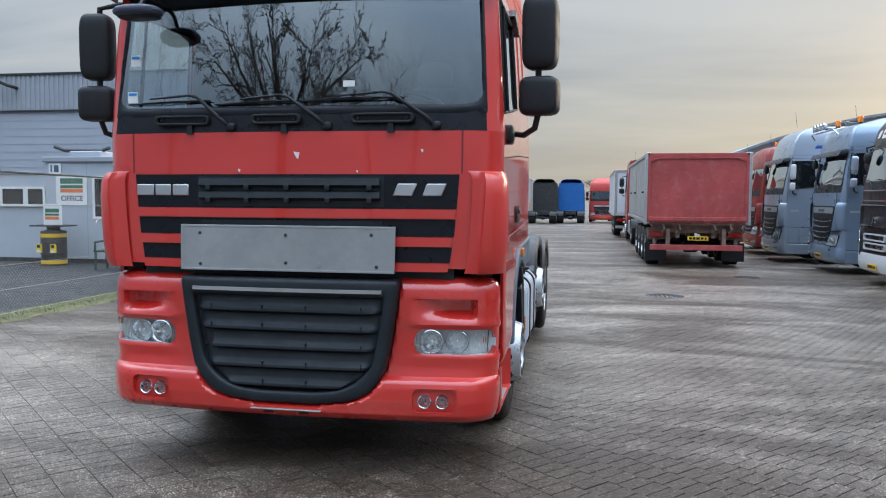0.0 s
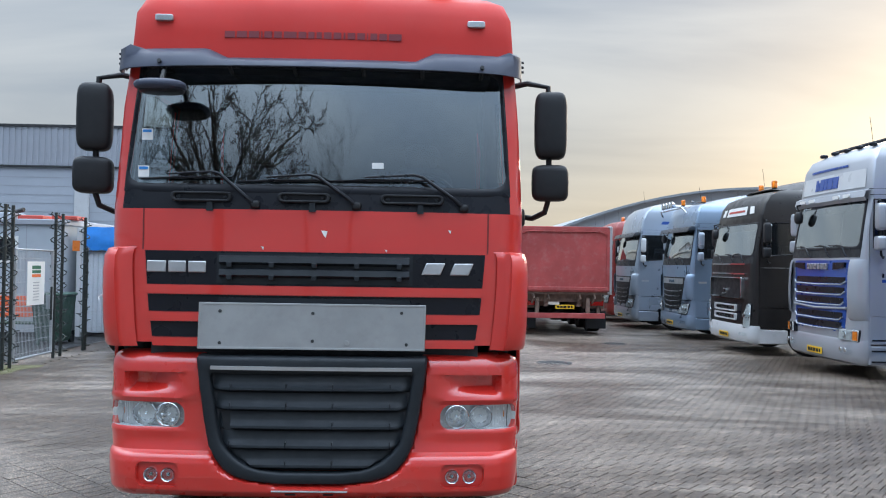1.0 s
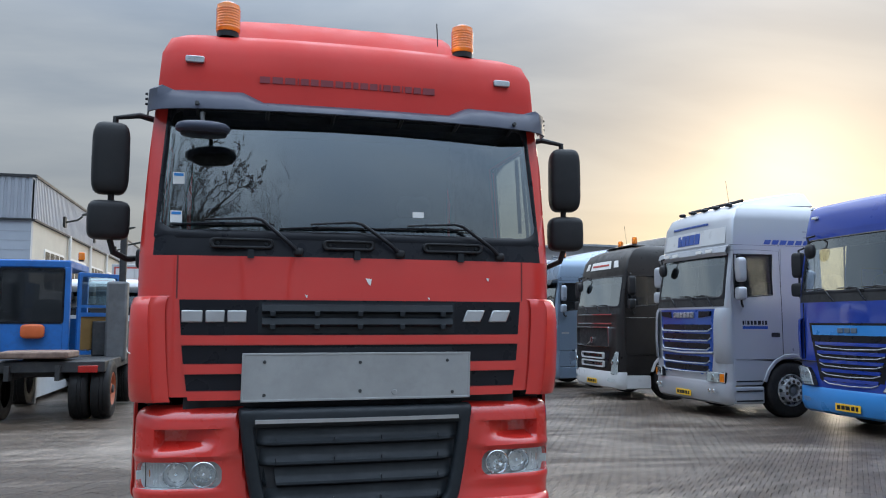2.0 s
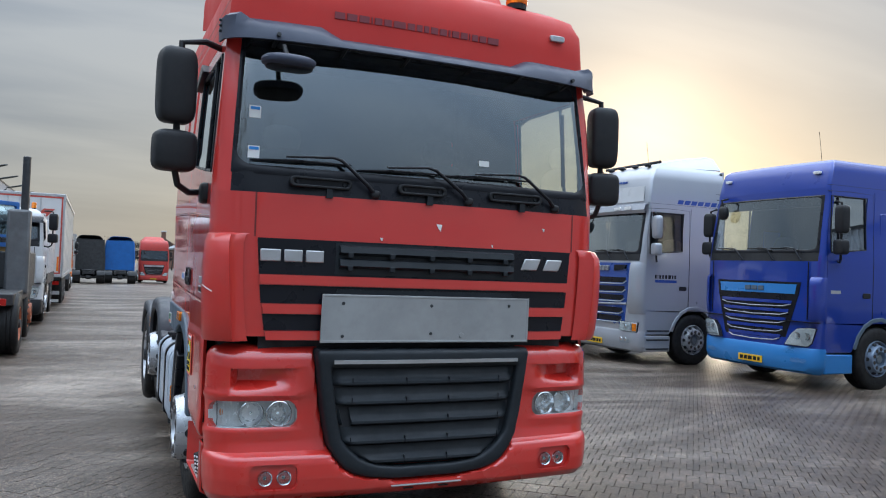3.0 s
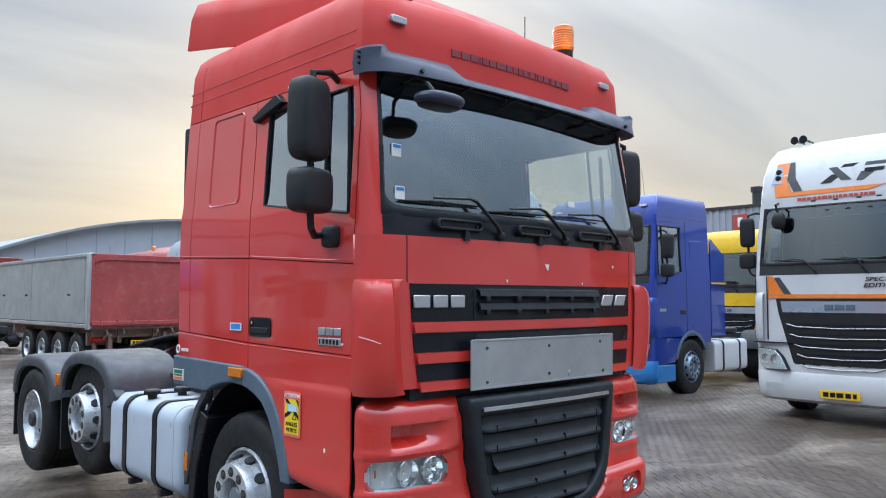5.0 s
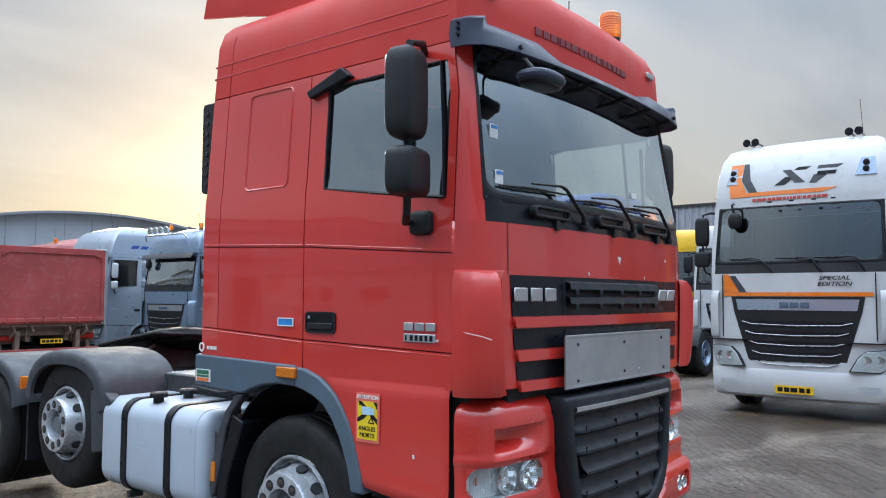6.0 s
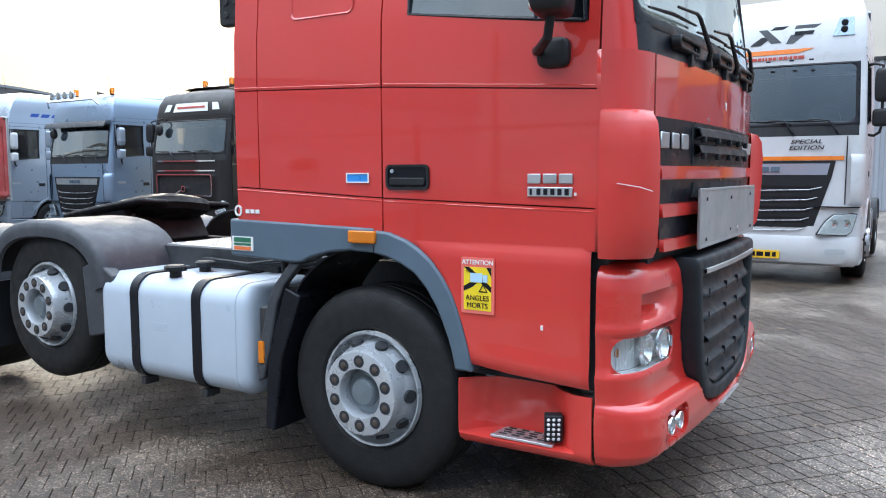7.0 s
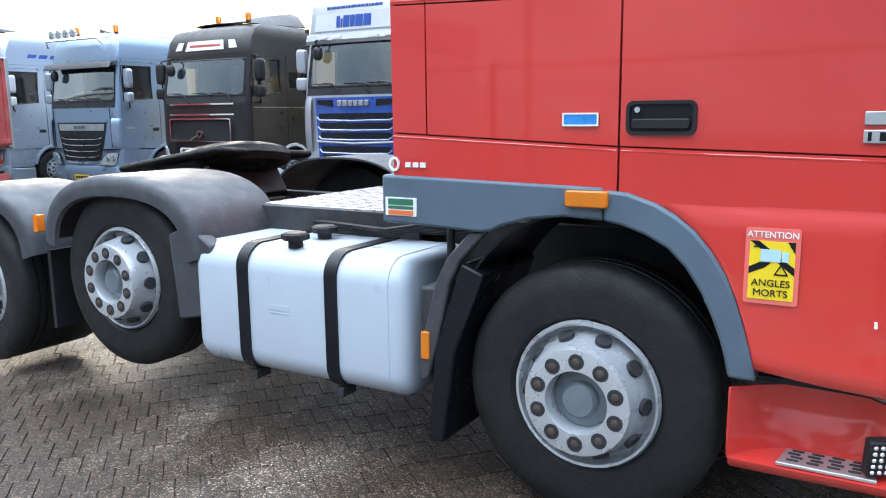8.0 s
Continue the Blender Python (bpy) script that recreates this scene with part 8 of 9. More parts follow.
def box_trailer(m, label, rear_mat, side_mat, length=13.4, logo=True, red_frame=True, z1=3.98):
    T = thing("box_trailer", m, label, "trailer")
    w, z0 = 1.275, 1.12
    part("body", box(-w + 0.03, w - 0.03, 0.05, length, z0, z1 - 0.04), side_mat, T, "pale curtain sides", bevel=0.02)
    rear = part("rear_door", box(-w + 0.06, w - 0.06, 0.0, 0.05, z0 + 0.06, z1 - 0.08), rear_mat, T, "pale grey rear doors", bevel=0.01)
    fr = trailer_red if red_frame else alu
    part("rear_frame", ring_plate(bmesh.new(), [(-w, z0), (w, z0), (w, z1), (-w, z1)], [(-w + 0.07, z0 + 0.07), (w - 0.07, z0 + 0.07), (w - 0.07, z1 - 0.09), (-w + 0.07, z1 - 0.09)], "y", -0.02, 0.07), alu, T, bevel=0.008)
    part("frame_line", ring_plate(bmesh.new(), [(-w + 0.08, z0 + 0.08), (w - 0.08, z0 + 0.08), (w - 0.08, z1 - 0.10), (-w + 0.08, z1 - 0.10)], [(-w + 0.13, z0 + 0.13), (w - 0.13, z0 + 0.13), (w - 0.13, z1 - 0.15), (-w + 0.13, z1 - 0.15)], "y", -0.012, 0.02), fr, T)
    part("door_joint", box(-0.012, 0.012, -0.006, 0.02, z0 + 0.1, z1 - 0.12), alu, rear)
    for x in (-0.5, -0.15, 0.15, 0.5):
        part("lock_rod", tube(bmesh.new(), [(x, -0.03, z0 + 0.1), (x, -0.03, z1 - 0.15)], 0.014, 6), alu, rear)
    if logo:
        lg = bmesh.new()
        prism(lg, [(0.05, 2.85), (0.40, 2.85), (0.95, 3.45), (0.60, 3.45)], "y", -0.018, -0.004)
        prism(lg, [(0.20, 3.05), (0.42, 2.85), (0.95, 2.30), (0.60, 2.30)], "y", -0.017, -0.004)
        prism(lg, [(-0.75, 2.85), (-0.02, 3.05), (-0.02, 3.45), (-0.75, 3.45)], "y", -0.018, -0.004)
        part("logo_shapes", lg, trailer_red, rear, "red maker's shapes", 0)
    for sg in (-1, 1):
        part("side_rail", box(sg * 1.26 - 0.02, sg * 1.26 + 0.02, 0.0, length, z0 - 0.06, z0 + 0.06), alu, T)
        part("roof_rail", box(sg * 1.26 - 0.02, sg * 1.26 + 0.02, 0.0, length, z1 - 0.10, z1), alu, T)
        for y in np.arange(1.5, length, 1.6):
            part("side_post", box(sg * 1.252 - 0.005, sg * 1.252 + 0.005, y, y + 0.03, z0 + 0.05, z1 - 0.1), alu, T)
        for y in (3.0, 4.3, 5.6):
            wheel(T, sg * 1.20, y, 0.50, 0.50, 0.36, sg, deep=True)
        part("tail_lamp", box(sg * 0.95 - 0.22, sg * 0.95 + 0.22, 0.06, 0.14, 0.82, 0.95), red_lens, T, "red tail lamp", bevel=0.01)
    part("orange_post", box(w - 0.20, w - 0.14, -0.03, 0.0, 1.3, 1.8), orange_paint, T)
    part("flap_print", box(0.80, 1.18, 0.405, 0.42, 0.20, 0.30), white_sign, T, "white print drawn as a bar", 0)
    part("plate_board", box(-0.42, 0.50, 0.10, 0.13, 0.70, 0.96), rust, T, "dirty board behind the number plate", bevel=0.01)
    part("rear_ledge", box(-1.25, 1.25, -0.04, 0.16, 1.09, 1.17), alu, T, "grey steel ledge under the tailgate", bevel=0.01)
    u = part("underrun_bar", box(-1.2, 1.2, 0.1, 0.2, 0.48, 0.60), alu, T)
    part("bumper_beam", box(-1.2, 1.2, 0.05, 0.2, 0.98, 1.12), dark_metal, T)
    for y in (3.0, 4.3, 5.6):
        axle(T, y)
    for sg in (-1, 1):
        part("chassis_rail", box(sg * 0.5 - 0.05, sg * 0.5 + 0.05, 0.2, length, 0.85, 1.12), dark_metal, T)
        part("support_leg", box(sg * 0.6 - 0.07, sg * 0.6 + 0.07, length - 2.6, length - 2.4, 0.02, 1.0), dark_metal, T)
    return T


box_trailer(at(-4.05, 26.0, 0), "white curtain trailer with red-framed rear doors", trailer_white, trailer_curtain)
box_trailer(at(4.35, 35.2, 0), "plain white box trailer with small blue marks", container_white, container_white, 10.0, False, False, 3.35)


def far_vehicles():
    # white rigid lorry facing the entrance
    t1 = parked_tractor(at(-4.2, 17.6, 0), "white lorry with a dark visor and beacon", white_paint, black_pl, LOW, "round", grille=black_gl, visor=black_gl, beacons=((0.9, 1.2),), deflector=False, group="left row")
    bd = part("load_body", box(-1.22, 1.22, 2.6, 6.6, 1.1, 2.75), white_paint, t1, "white load body", bevel=0.03)
    part("body_skirt", box(-1.23, 1.23, 2.6, 6.6, 0.95, 1.25), dark_metal, t1)
    parked_tractor(at(4.75, 27.4, 0) @ pose(0, 6.2, 0, 0, 0, 180), "dark red tractor unit coupled to the tipper", dark_red, None, SPACE, "round", group="left row", deflector=False)
    parked_tractor(at(0.3, 65.0, 0) @ pose(0, 6.2, 0, 0, 0, 180), "blue tractor unit seen from behind", mid_blue, None, FLAT, "round", group="far row")
    parked_tractor(at(3.2, 70.0, 0), "red tractor unit at the end of the yard", surface("far_red_paint", (0.50, 0.05, 0.04), 0.4, 0, 0.1, 2), None, TOP, "round", group="far row")
    parked_tractor(at(-2.1, 64.0, 0) @ pose(0, 6.2, 0, 0, 0, 180), "dark tractor unit seen from behind", dark_metal, None, FLAT, "round", group="far row")
    parked_tractor(at(9.2, 78.0, -50), "blue tractor unit at the end of the yard", blue_paint, None, SPACE, "round", group="far row")
    parked_tractor(at(-4.2, 43.0, 0) @ pose(0, 6.2, 0, 0, 0, 180), "orange-red tractor unit coupled to the trailer", orange_paint, None, SPACE, "round", group="left row")
    box_trailer(at(-4.4, 66.0, 0), "grey box trailer at the far end", trailer_curtain, trailer_curtain, 13.4, False, False)


far_vehicles()

# ---- ground ----
def wet_mat(name, dark, pale, joint=False):
    """Worn wet concrete: silty streaks with sheen in their colour, a film of water between them, coarse grit that
    glints.
    """
    m = bpy.data.materials.new(name)
    m.use_nodes = True
    nt = m.node_tree
    N, L = nt.nodes.new, nt.links.new
    b = nt.nodes["Principled BSDF"]
    co = N("ShaderNodeNewGeometry")
    mp0 = N("ShaderNodeMapping"); mp0.inputs["Rotation"].default_value = (0, 0, radians(20)); mp0.inputs["Scale"].default_value = (0.55, 1.25, 1.0)
    L(co.outputs["Position"], mp0.inputs[0])
    big = N("ShaderNodeTexNoise"); big.inputs["Scale"].default_value = 0.42; big.inputs["Detail"].default_value = 9; big.inputs["Roughness"].default_value = 0.66; big.inputs["Distortion"].default_value = 0.7
    L(mp0.outputs[0], big.inputs["Vector"])
    mid = N("ShaderNodeTexNoise"); mid.inputs["Scale"].default_value = 5.5; mid.inputs["Detail"].default_value = 6; mid.inputs["Roughness"].default_value = 0.7
    L(co.outputs["Position"], mid.inputs["Vector"])
    # silty streaks with wet sheen put into their pale colour, broken at the edges
    ms = N("ShaderNodeMath"); ms.operation = "MULTIPLY_ADD"; ms.inputs[1].default_value = 0.30
    L(mid.outputs["Fac"], ms.inputs[0]); L(big.outputs["Fac"], ms.inputs[2])
    silt_sheen = N("ShaderNodeMapRange"); silt_sheen.inputs["From Min"].default_value = 0.60; silt_sheen.inputs["From Max"].default_value = 0.80
    L(ms.outputs[0], silt_sheen.inputs["Value"])
    cr = N("ShaderNodeMixRGB"); cr.inputs[1].default_value = (*dark, 1); cr.inputs[2].default_value = (*pale, 1)
    L(silt_sheen.outputs[0], cr.inputs[0])
    # grit of the worn top: dark binder, pale stones, wet glints put into colour
    vo = N("ShaderNodeTexVoronoi"); vo.inputs["Scale"].default_value = 150
    L(co.outputs["Position"], vo.inputs["Vector"])
    vs = N("ShaderNodeSeparateColor")
    L(vo.outputs["Color"], vs.inputs[0])
    gr = N("ShaderNodeValToRGB")
    g = gr.color_ramp.elements
    g[0].position, g[0].color = 0.0, (0.30, 0.30, 0.30, 1)
    g[1].position, g[1].color = 1.0, (5.2, 5.1, 4.9, 1)
    for p_, v_ in ((0.55, 0.55), (0.78, 1.1), (0.90, 2.6)):
        q_ = g.new(p_); q_.color = (v_, v_, v_, 1)
    L(vs.outputs[0], gr.inputs["Fac"])
    mu = N("ShaderNodeMixRGB"); mu.blend_type = "MULTIPLY"; mu.inputs[0].default_value = 1.0
    L(cr.outputs[0], mu.inputs[1]); L(gr.outputs[0], mu.inputs[2])
    m2 = N("ShaderNodeMixRGB"); m2.blend_type = "MULTIPLY"; m2.inputs[0].default_value = 1.0
    L(mu.outputs[0], m2.inputs[1])
    if joint:
        ir = N("ShaderNodeMapRange"); ir.inputs["To Min"].default_value = 0.80; ir.inputs["To Max"].default_value = 1.18
        L(co.outputs["Random Per Island"], ir.inputs["Value"])
        L(ir.outputs[0], m2.inputs[2])
    else:
        # far off the courses fade into a faint brick pattern
        mp = N("ShaderNodeMapping"); mp.inputs["Rotation"].default_value = (0, 0, radians(42))
        L(co.outputs["Position"], mp.inputs[0])
        br = N("ShaderNodeTexBrick"); br.inputs["Scale"].default_value = 1.0
        br.inputs["Brick Width"].default_value, br.inputs["Row Height"].default_value, br.inputs["Mortar Size"].default_value = 0.105, 0.21, 0.004
        br.inputs["Color1"].default_value, br.inputs["Color2"].default_value, br.inputs["Mortar"].default_value = (0.97, 0.97, 0.97, 1), (1.03, 1.03, 1.03, 1), (0.72, 0.72, 0.72, 1)
        L(mp.outputs[0], br.inputs["Vector"])
        L(br.outputs["Color"], m2.inputs[2])
    L(m2.outputs[0], b.inputs["Base Color"])
    b.inputs["Specular IOR Level"].default_value = 0.22
    rr = N("ShaderNodeMapRange"); rr.inputs["To Min"].default_value = 0.38; rr.inputs["To Max"].default_value = 0.50
    L(silt_sheen.outputs[0], rr.inputs["Value"]); L(rr.outputs[0], b.inputs["Roughness"])
    # the film of water, in patches
    wf = N("ShaderNodeMapRange"); wf.inputs["From Min"].default_value = 0.42; wf.inputs["From Max"].default_value = 0.66; wf.inputs["To Min"].default_value = 0.15; wf.inputs["To Max"].default_value = 0.85
    L(big.outputs["Fac"], wf.inputs["Value"]); L(wf.outputs[0], b.inputs["Coat Weight"])
    wr = N("ShaderNodeMapRange"); wr.inputs["From Min"].default_value = 0.3; wr.inputs["From Max"].default_value = 0.7; wr.inputs["To Min"].default_value = 0.30; wr.inputs["To Max"].default_value = 0.46
    L(mid.outputs["Fac"], wr.inputs["Value"]); L(wr.outputs[0], b.inputs["Coat Roughness"])
    bp = N("ShaderNodeBump"); bp.inputs["Strength"].default_value = 0.75; bp.inputs["Distance"].default_value = 0.004
    L(vo.outputs["Distance"], bp.inputs["Height"]); L(bp.outputs[0], b.inputs["Normal"])
    bc = N("ShaderNodeBump"); bc.inputs["Strength"].default_value = 0.40; bc.inputs["Distance"].default_value = 0.004
    L(vo.outputs["Distance"], bc.inputs["Height"]); L(bc.outputs[0], b.inputs["Coat Normal"])
    MATS[name] = m


wet_mat("wet_yard", (0.070, 0.051, 0.038), (0.250, 0.208, 0.170))
wet_mat("paver", (0.062, 0.044, 0.032), (0.225, 0.182, 0.146), True)


def ground():
    xs = [-400, -120, -40, -12, -4, -1.2, 1.5, 12, 40, 120, 400]
    ys = [-400, -120, -40, -8, 2, 30, 70, 140, 400]
    P = lambda i, j: (xs[i], ys[j], ground_z(min(xs[i], 60), min(ys[j], 140)) - 0.010)
    ob = tagged(part("ground", grid_shell(bmesh.new(), P, len(xs), len(ys), lambda i, j: True), MATS["wet_yard"], None, "", 0), "wet paved yard of worn concrete pavers", "ground", kind="structure")
    MATS["ground_thing"] = ob


ground()


# ---- buildings, fence and yard furniture ----
def hall():
    """The long hall: one front towards the yard's entrance and a side along the yard."""
    T = thing("hall", pose(0, 0, -0.35), "long grey hall with a ribbed sheet band and wall lamps", "building")
    xr, y0, y1, xl, h, zb = -10.0, 34.0, 112.0, -62.0, 8.35, 6.55
    part("front_wall", box(xl, xr, y0, y0 + 0.3, 0, zb), clad_low, T, "pale panel wall")
    part("side_wall", box(xr - 0.3, xr, y0 + 0.3, y1, 0, zb), cream, T, "cream rendered side wall")
    part("back_wall", box(xl, xr, y1, y1 + 0.3, 0, h), clad_low, T)
    part("far_wall", box(xl, xl + 0.3, y0 + 0.3, y1, 0, h), clad_low, T)
    part("roof", box(xl, xr, y0, y1, h - 0.05, h), shed_roof, T)
    # ribbed band
    for nm, along, n in (("front_band", "x", 180), ("side_band", "y", 260)):
        L_ = (xr - xl) if along == "x" else (y1 - y0)
        P = []
        st = L_ / n
        for k in range(n):
            for f, d in ((0, 0), (0.32, 0), (0.42, 0.05), (0.86, 0.05), (0.96, 0)):
                P.append(((k + f) * st, d))
        if along == "x":
            g = lambda i, j: (xl + P[i][0], y0 - 0.06 - P[i][1], (zb, h + 0.1)[j])
        else:
            g = lambda i, j: (xr + 0.06 + P[i][1], y0 + P[i][0], (zb, h + 0.1)[j])
        part(nm, grid_shell(bmesh.new(), g, len(P), 2, lambda i, j: True), clad_up, T, "ribbed grey sheet band", 0, 0, 0.01)
    part("coping", box(xl, xr + 0.15, y0 - 0.16, y0 - 0.02, h + 0.08, h + 0.2), dark_metal, T)
    part("coping", box(xr + 0.02, xr + 0.16, y0 - 0.02, y1, h + 0.08, h + 0.2), dark_metal, T)
    part("drip_edge", box(xl, xr, y0 - 0.14, y0 - 0.0, zb - 0.08, zb), dark_metal, T)
    part("drip_edge", box(xr, xr + 0.14, y0, y1, zb - 0.08, zb), dark_metal, T)
    # panel joints and pilasters of the front
    for z in np.arange(0.5, 6.4, 0.42):
        part("panel_joint", box(xl, xr, y0 - 0.012, y0, z, z + 0.03), clad_up, T)
    for x in (-58, -50, -42, -34, -22, -16):
        part("pilaster", box(x - 0.35, x + 0.35, y0 - 0.12, y0, 0, zb - 0.1), white_paint, T, bevel=0.02)
    # windows along the side
    for y in np.arange(36.5, 110, 6.0):
        for zz in (3.4,):
            w = part("window", box(xr, xr + 0.04, y, y + 4.2, zz, zz + 2.0), white_sign, T, "strip window with pale frame")
            for k in range(4):
                part("pane", box(xr + 0.04, xr + 0.05, y + 0.12 + k * 1.03, y + 0.98 + k * 1.03, zz + 0.12, zz + 1.88), glass_dark, w, "", 0)
        part("downpipe", tube(bmesh.new(), [(xr + 0.12, y + 5.1, 0), (xr + 0.12, y + 5.1, zb)], 0.09, 8), white_sign, T)
    for y in np.arange(40.0, 105, 8.5):
        L_ = part("wall_lamp", tube(bmesh.new(), [(xr + 0.1, y, 7.1), (xr + 0.75, y, 7.25), (xr + 1.0, y, 7.45)], 0.05, 8), post_dark, T, "dark wall lamp on an arm")
        part("lamp_head", rounded_block(bmesh.new(), (xr + 1.75, y, 7.72), (0.85, 0.22, 0.07), 3, 16, 8, Matrix.Translation((xr + 1.75, y, 7.72)) @ pose(0, 0, 0, 0, -14, 0) @ Matrix.Translation((-xr - 1.75, -y, -7.72))), post_dark, L_)
        part("lamp_plate", box(xr + 0.05, xr + 0.2, y - 0.2, y + 0.2, 6.85, 7.4), post_dark, L_)
    fl = part("wall_lamp", tube(bmesh.new(), [(-29.0, y0 - 0.1, 7.75), (-29.2, y0 - 0.7, 7.85), (-29.5, y0 - 1.0, 8.05)], 0.09, 8), post_dark, T, "dark wall lamp on an arm")
    part("lamp_head", rounded_block(bmesh.new(), (-29.9, y0 - 1.2, 8.3), (0.62, 0.32, 0.16), 3), post_dark, fl)


hall()


def camera_pole():
    """A mast with a dome camera beside the fence."""
    T = thing("camera_mast", pose(-15.4, 8.0, ground_z(-6, 8.0)), "slim dark mast with a dome camera", "mast")
    part("pole", lathe(bmesh.new(), [(0.06, 0), (0.05, 6.0), (0.03, 6.05)], "z", (0, 0, 0), 12), post_dark, T)
    part("bracket", tube(bmesh.new(), [(0, 0, 5.95), (0.25, -0.1, 6.0)], 0.025, 8), white_sign, T)
    part("camera_dome", rounded_block(bmesh.new(), (0.3, -0.12, 5.87), (0.09, 0.09, 0.11), 2.4), black_gl, T, "white and black dome")


def cabin():
    T = thing("office_cabin", pose(0, 0, ground_z(-6, 14)), "pale grey portable office cabin with signs", "building")
    x0, x1, y0, h = -12.27, -7.8, 14.0, 2.64
    part("front_wall", box(x0, x1, y0, y0 + 0.1, 0.12, h), cabin_wall, T, "pale grey panel wall")
    part("side_wall", box(x1 - 0.1, x1, y0 + 0.1, y0 + 3, 0.12, h), cabin_wall, T)
    part("side_wall", box(x0, x0 + 0.1, y0 + 0.1, y0 + 3, 0.12, h), cabin_wall, T)
    part("back_wall", box(x0, x1, y0 + 3, y0 + 3.1, 0.12, h), cabin_wall, T)
    part("roof", box(x0 - 0.05, x1 + 0.05, y0 - 0.06, y0 + 3.15, h, h + 0.14), clad_up, T, bevel=0.02)
    part("base", box(x0, x1, y0 + 0.02, y0 + 3, 0.0, 0.12), dark_metal, T)
    # the lower wing beside it
    part("wing_wall", box(-20.5, x0, y0 + 0.04, y0 + 3, 0.12, 2.34), cabin_wall, T, "pale grey panel wall of the lower wing")
    part("wing_base", box(-20.5, x0, y0 + 0.06, y0 + 2.9, 0.0, 0.12), dark_metal, T)
    part("wing_roof", box(-20.55, x0, y0, y0 + 3.05, 2.34, 2.40), clad_up, T, bevel=0.01)
    for x in np.arange(x0 + 1.2, x1, 1.2):
        part("wall_joint", box(x - 0.012, x + 0.012, y0 - 0.006, y0, 0.14, h), clad_up, T)
    for xa, xb, za, zb in ((-13.62, -12.87, 1.48, 2.00), (-12.86, -12.29, 1.48, 2.00), (-10.90, -10.02, 1.17, 2.27), (-9.63, -8.86, 1.74, 2.37), (-15.9, -14.6, 1.48, 2.0)):
        w = part("window", ring_plate(bmesh.new(), [(xa, za), (xb, za), (xb, zb), (xa, zb)], [(xa + 0.06, za + 0.06), (xb - 0.06, za + 0.06), (xb - 0.06, zb - 0.06), (xa + 0.06, zb - 0.06)], "y", y0 - 0.03, y0 + 0.02), white_sign, T, "white framed window")
        part("pane", box(xa + 0.05, xb - 0.05, y0 - 0.012, y0 - 0.006, za + 0.05, zb - 0.05), glass_dark, w, "", 0)
        # dark sheet on the wall stands for the unlit room
        part("dark_room_sheet", box(xa + 0.04, xb - 0.04, y0 - 0.004, y0 - 0.001, za + 0.04, zb - 0.04), dark_in, w, "", 0)
        # the blind is a brown patch painted for brick reflected in the pane
        if xa > -12:
            part("blind", box(xa + 0.12, (xa + xb) / 2, y0 - 0.0058, y0 - 0.0042, za + 0.1, zb - 0.12), surface("brick_reflection", (0.25, 0.16, 0.10), 0.7) if "brick_reflection" not in MATS else MATS["brick_reflection"], w, "", 0)
    s = part("office_sign", box(-11.95, -11.06, y0 - 0.03, y0 - 0.01, 1.53, 2.27), white_sign, T, "white dealer sign over the office")
    for za, zb, mt in ((2.08, 2.22, green_sign), (1.96, 2.04, green_sign), (1.85, 1.94, orange_sign)):
        part("sign_bar", box(-11.82, -11.17, y0 - 0.036, y0 - 0.03, za, zb), mt, s, "", 0)
    lettering("sign_word", "OFFICE", 0.20, facing((-11.49, y0 - 0.031, 1.69), "-y"), black_gl, s, bold=0.003)
    n = part("number_board", box(-12.15, -11.79, y0 - 0.03, y0 - 0.01, 2.33, 2.61), white_sign, T, "white board with a dark bar")
    for xa, xb in ((-12.09, -12.05), (-11.99, -11.86)):
        part("number_bar", box(xa, xb, y0 - 0.036, y0 - 0.03, 2.38, 2.56), grey_pl, n, "", 0)
    for k, (xa, xb) in enumerate(((-12.2, -10.6), (-10.3, -8.9))):
        t_ = tube(bmesh.new(), [(xa, y0 + 0.3, h + 0.42), (xa + 0.3, y0 + 0.3, h + 0.32), (xb - 0.3, y0 + 0.4, h + 0.31), (xb, y0 + 0.3, h + 0.38)], 0.05, 6)
        part("roof_clutter", t_, dark_metal, T, "dark pipes lying on the roof")
        part("roof_box", box(xa + 0.5, xb - 0.2, y0 + 0.2, y0 + 0.8, h + 0.14, h + 0.30), clad_low, T, bevel=0.03)
    for x in (-8.7, -7.9):
        part("roof_box", box(x - 0.3, x + 0.3, y0 + 0.2, y0 + 0.7, h + 0.14, h + 0.24), trailer_red, T, bevel=0.02)
    # barrels with a small sign, and a bench
    z = ground_z(-6, 12)
    B = thing("barrel_stand", pose(-11.55, 13.3, z), "black drum with yellow bands carrying a small sign", "sign")
    part("barrel", lathe(bmesh.new(), [(0.29, 0), (0.305, 0.02), (0.305, 0.28), (0.315, 0.30), (0.305, 0.32), (0.305, 0.55), (0.315, 0.57), (0.305, 0.59), (0.305, 0.83), (0.28, 0.86)], "z", (0, 0, 0), 28), black_pl, B, "black drum")
    for za in (0.03, 0.70):
        part("yellow_band", lathe(bmesh.new(), [(0.308, za), (0.308, za + 0.095)], "z", (0, 0, 0), 28, closed=True), yellow_paint, B)
    for xa in (-0.19, 0.20):
        lb = part("label", box(xa - 0.065, xa + 0.065, -0.33, -0.27, 0.32, 0.54), yellow_sign, B, "", 0)
        part("label_mark", box(xa - 0.045, xa + 0.045, -0.333, -0.33, 0.44, 0.52), black_gl, lb, "", 0)
        part("label_foot", box(xa - 0.055, xa + 0.055, -0.333, -0.33, 0.33, 0.38), white_sign, lb, "", 0)
    part("stand_neck", lathe(bmesh.new(), [(0.24, 0.86), (0.15, 0.90), (0.17, 0.97)], "z", (0, 0, 0), 16), black_pl, B)
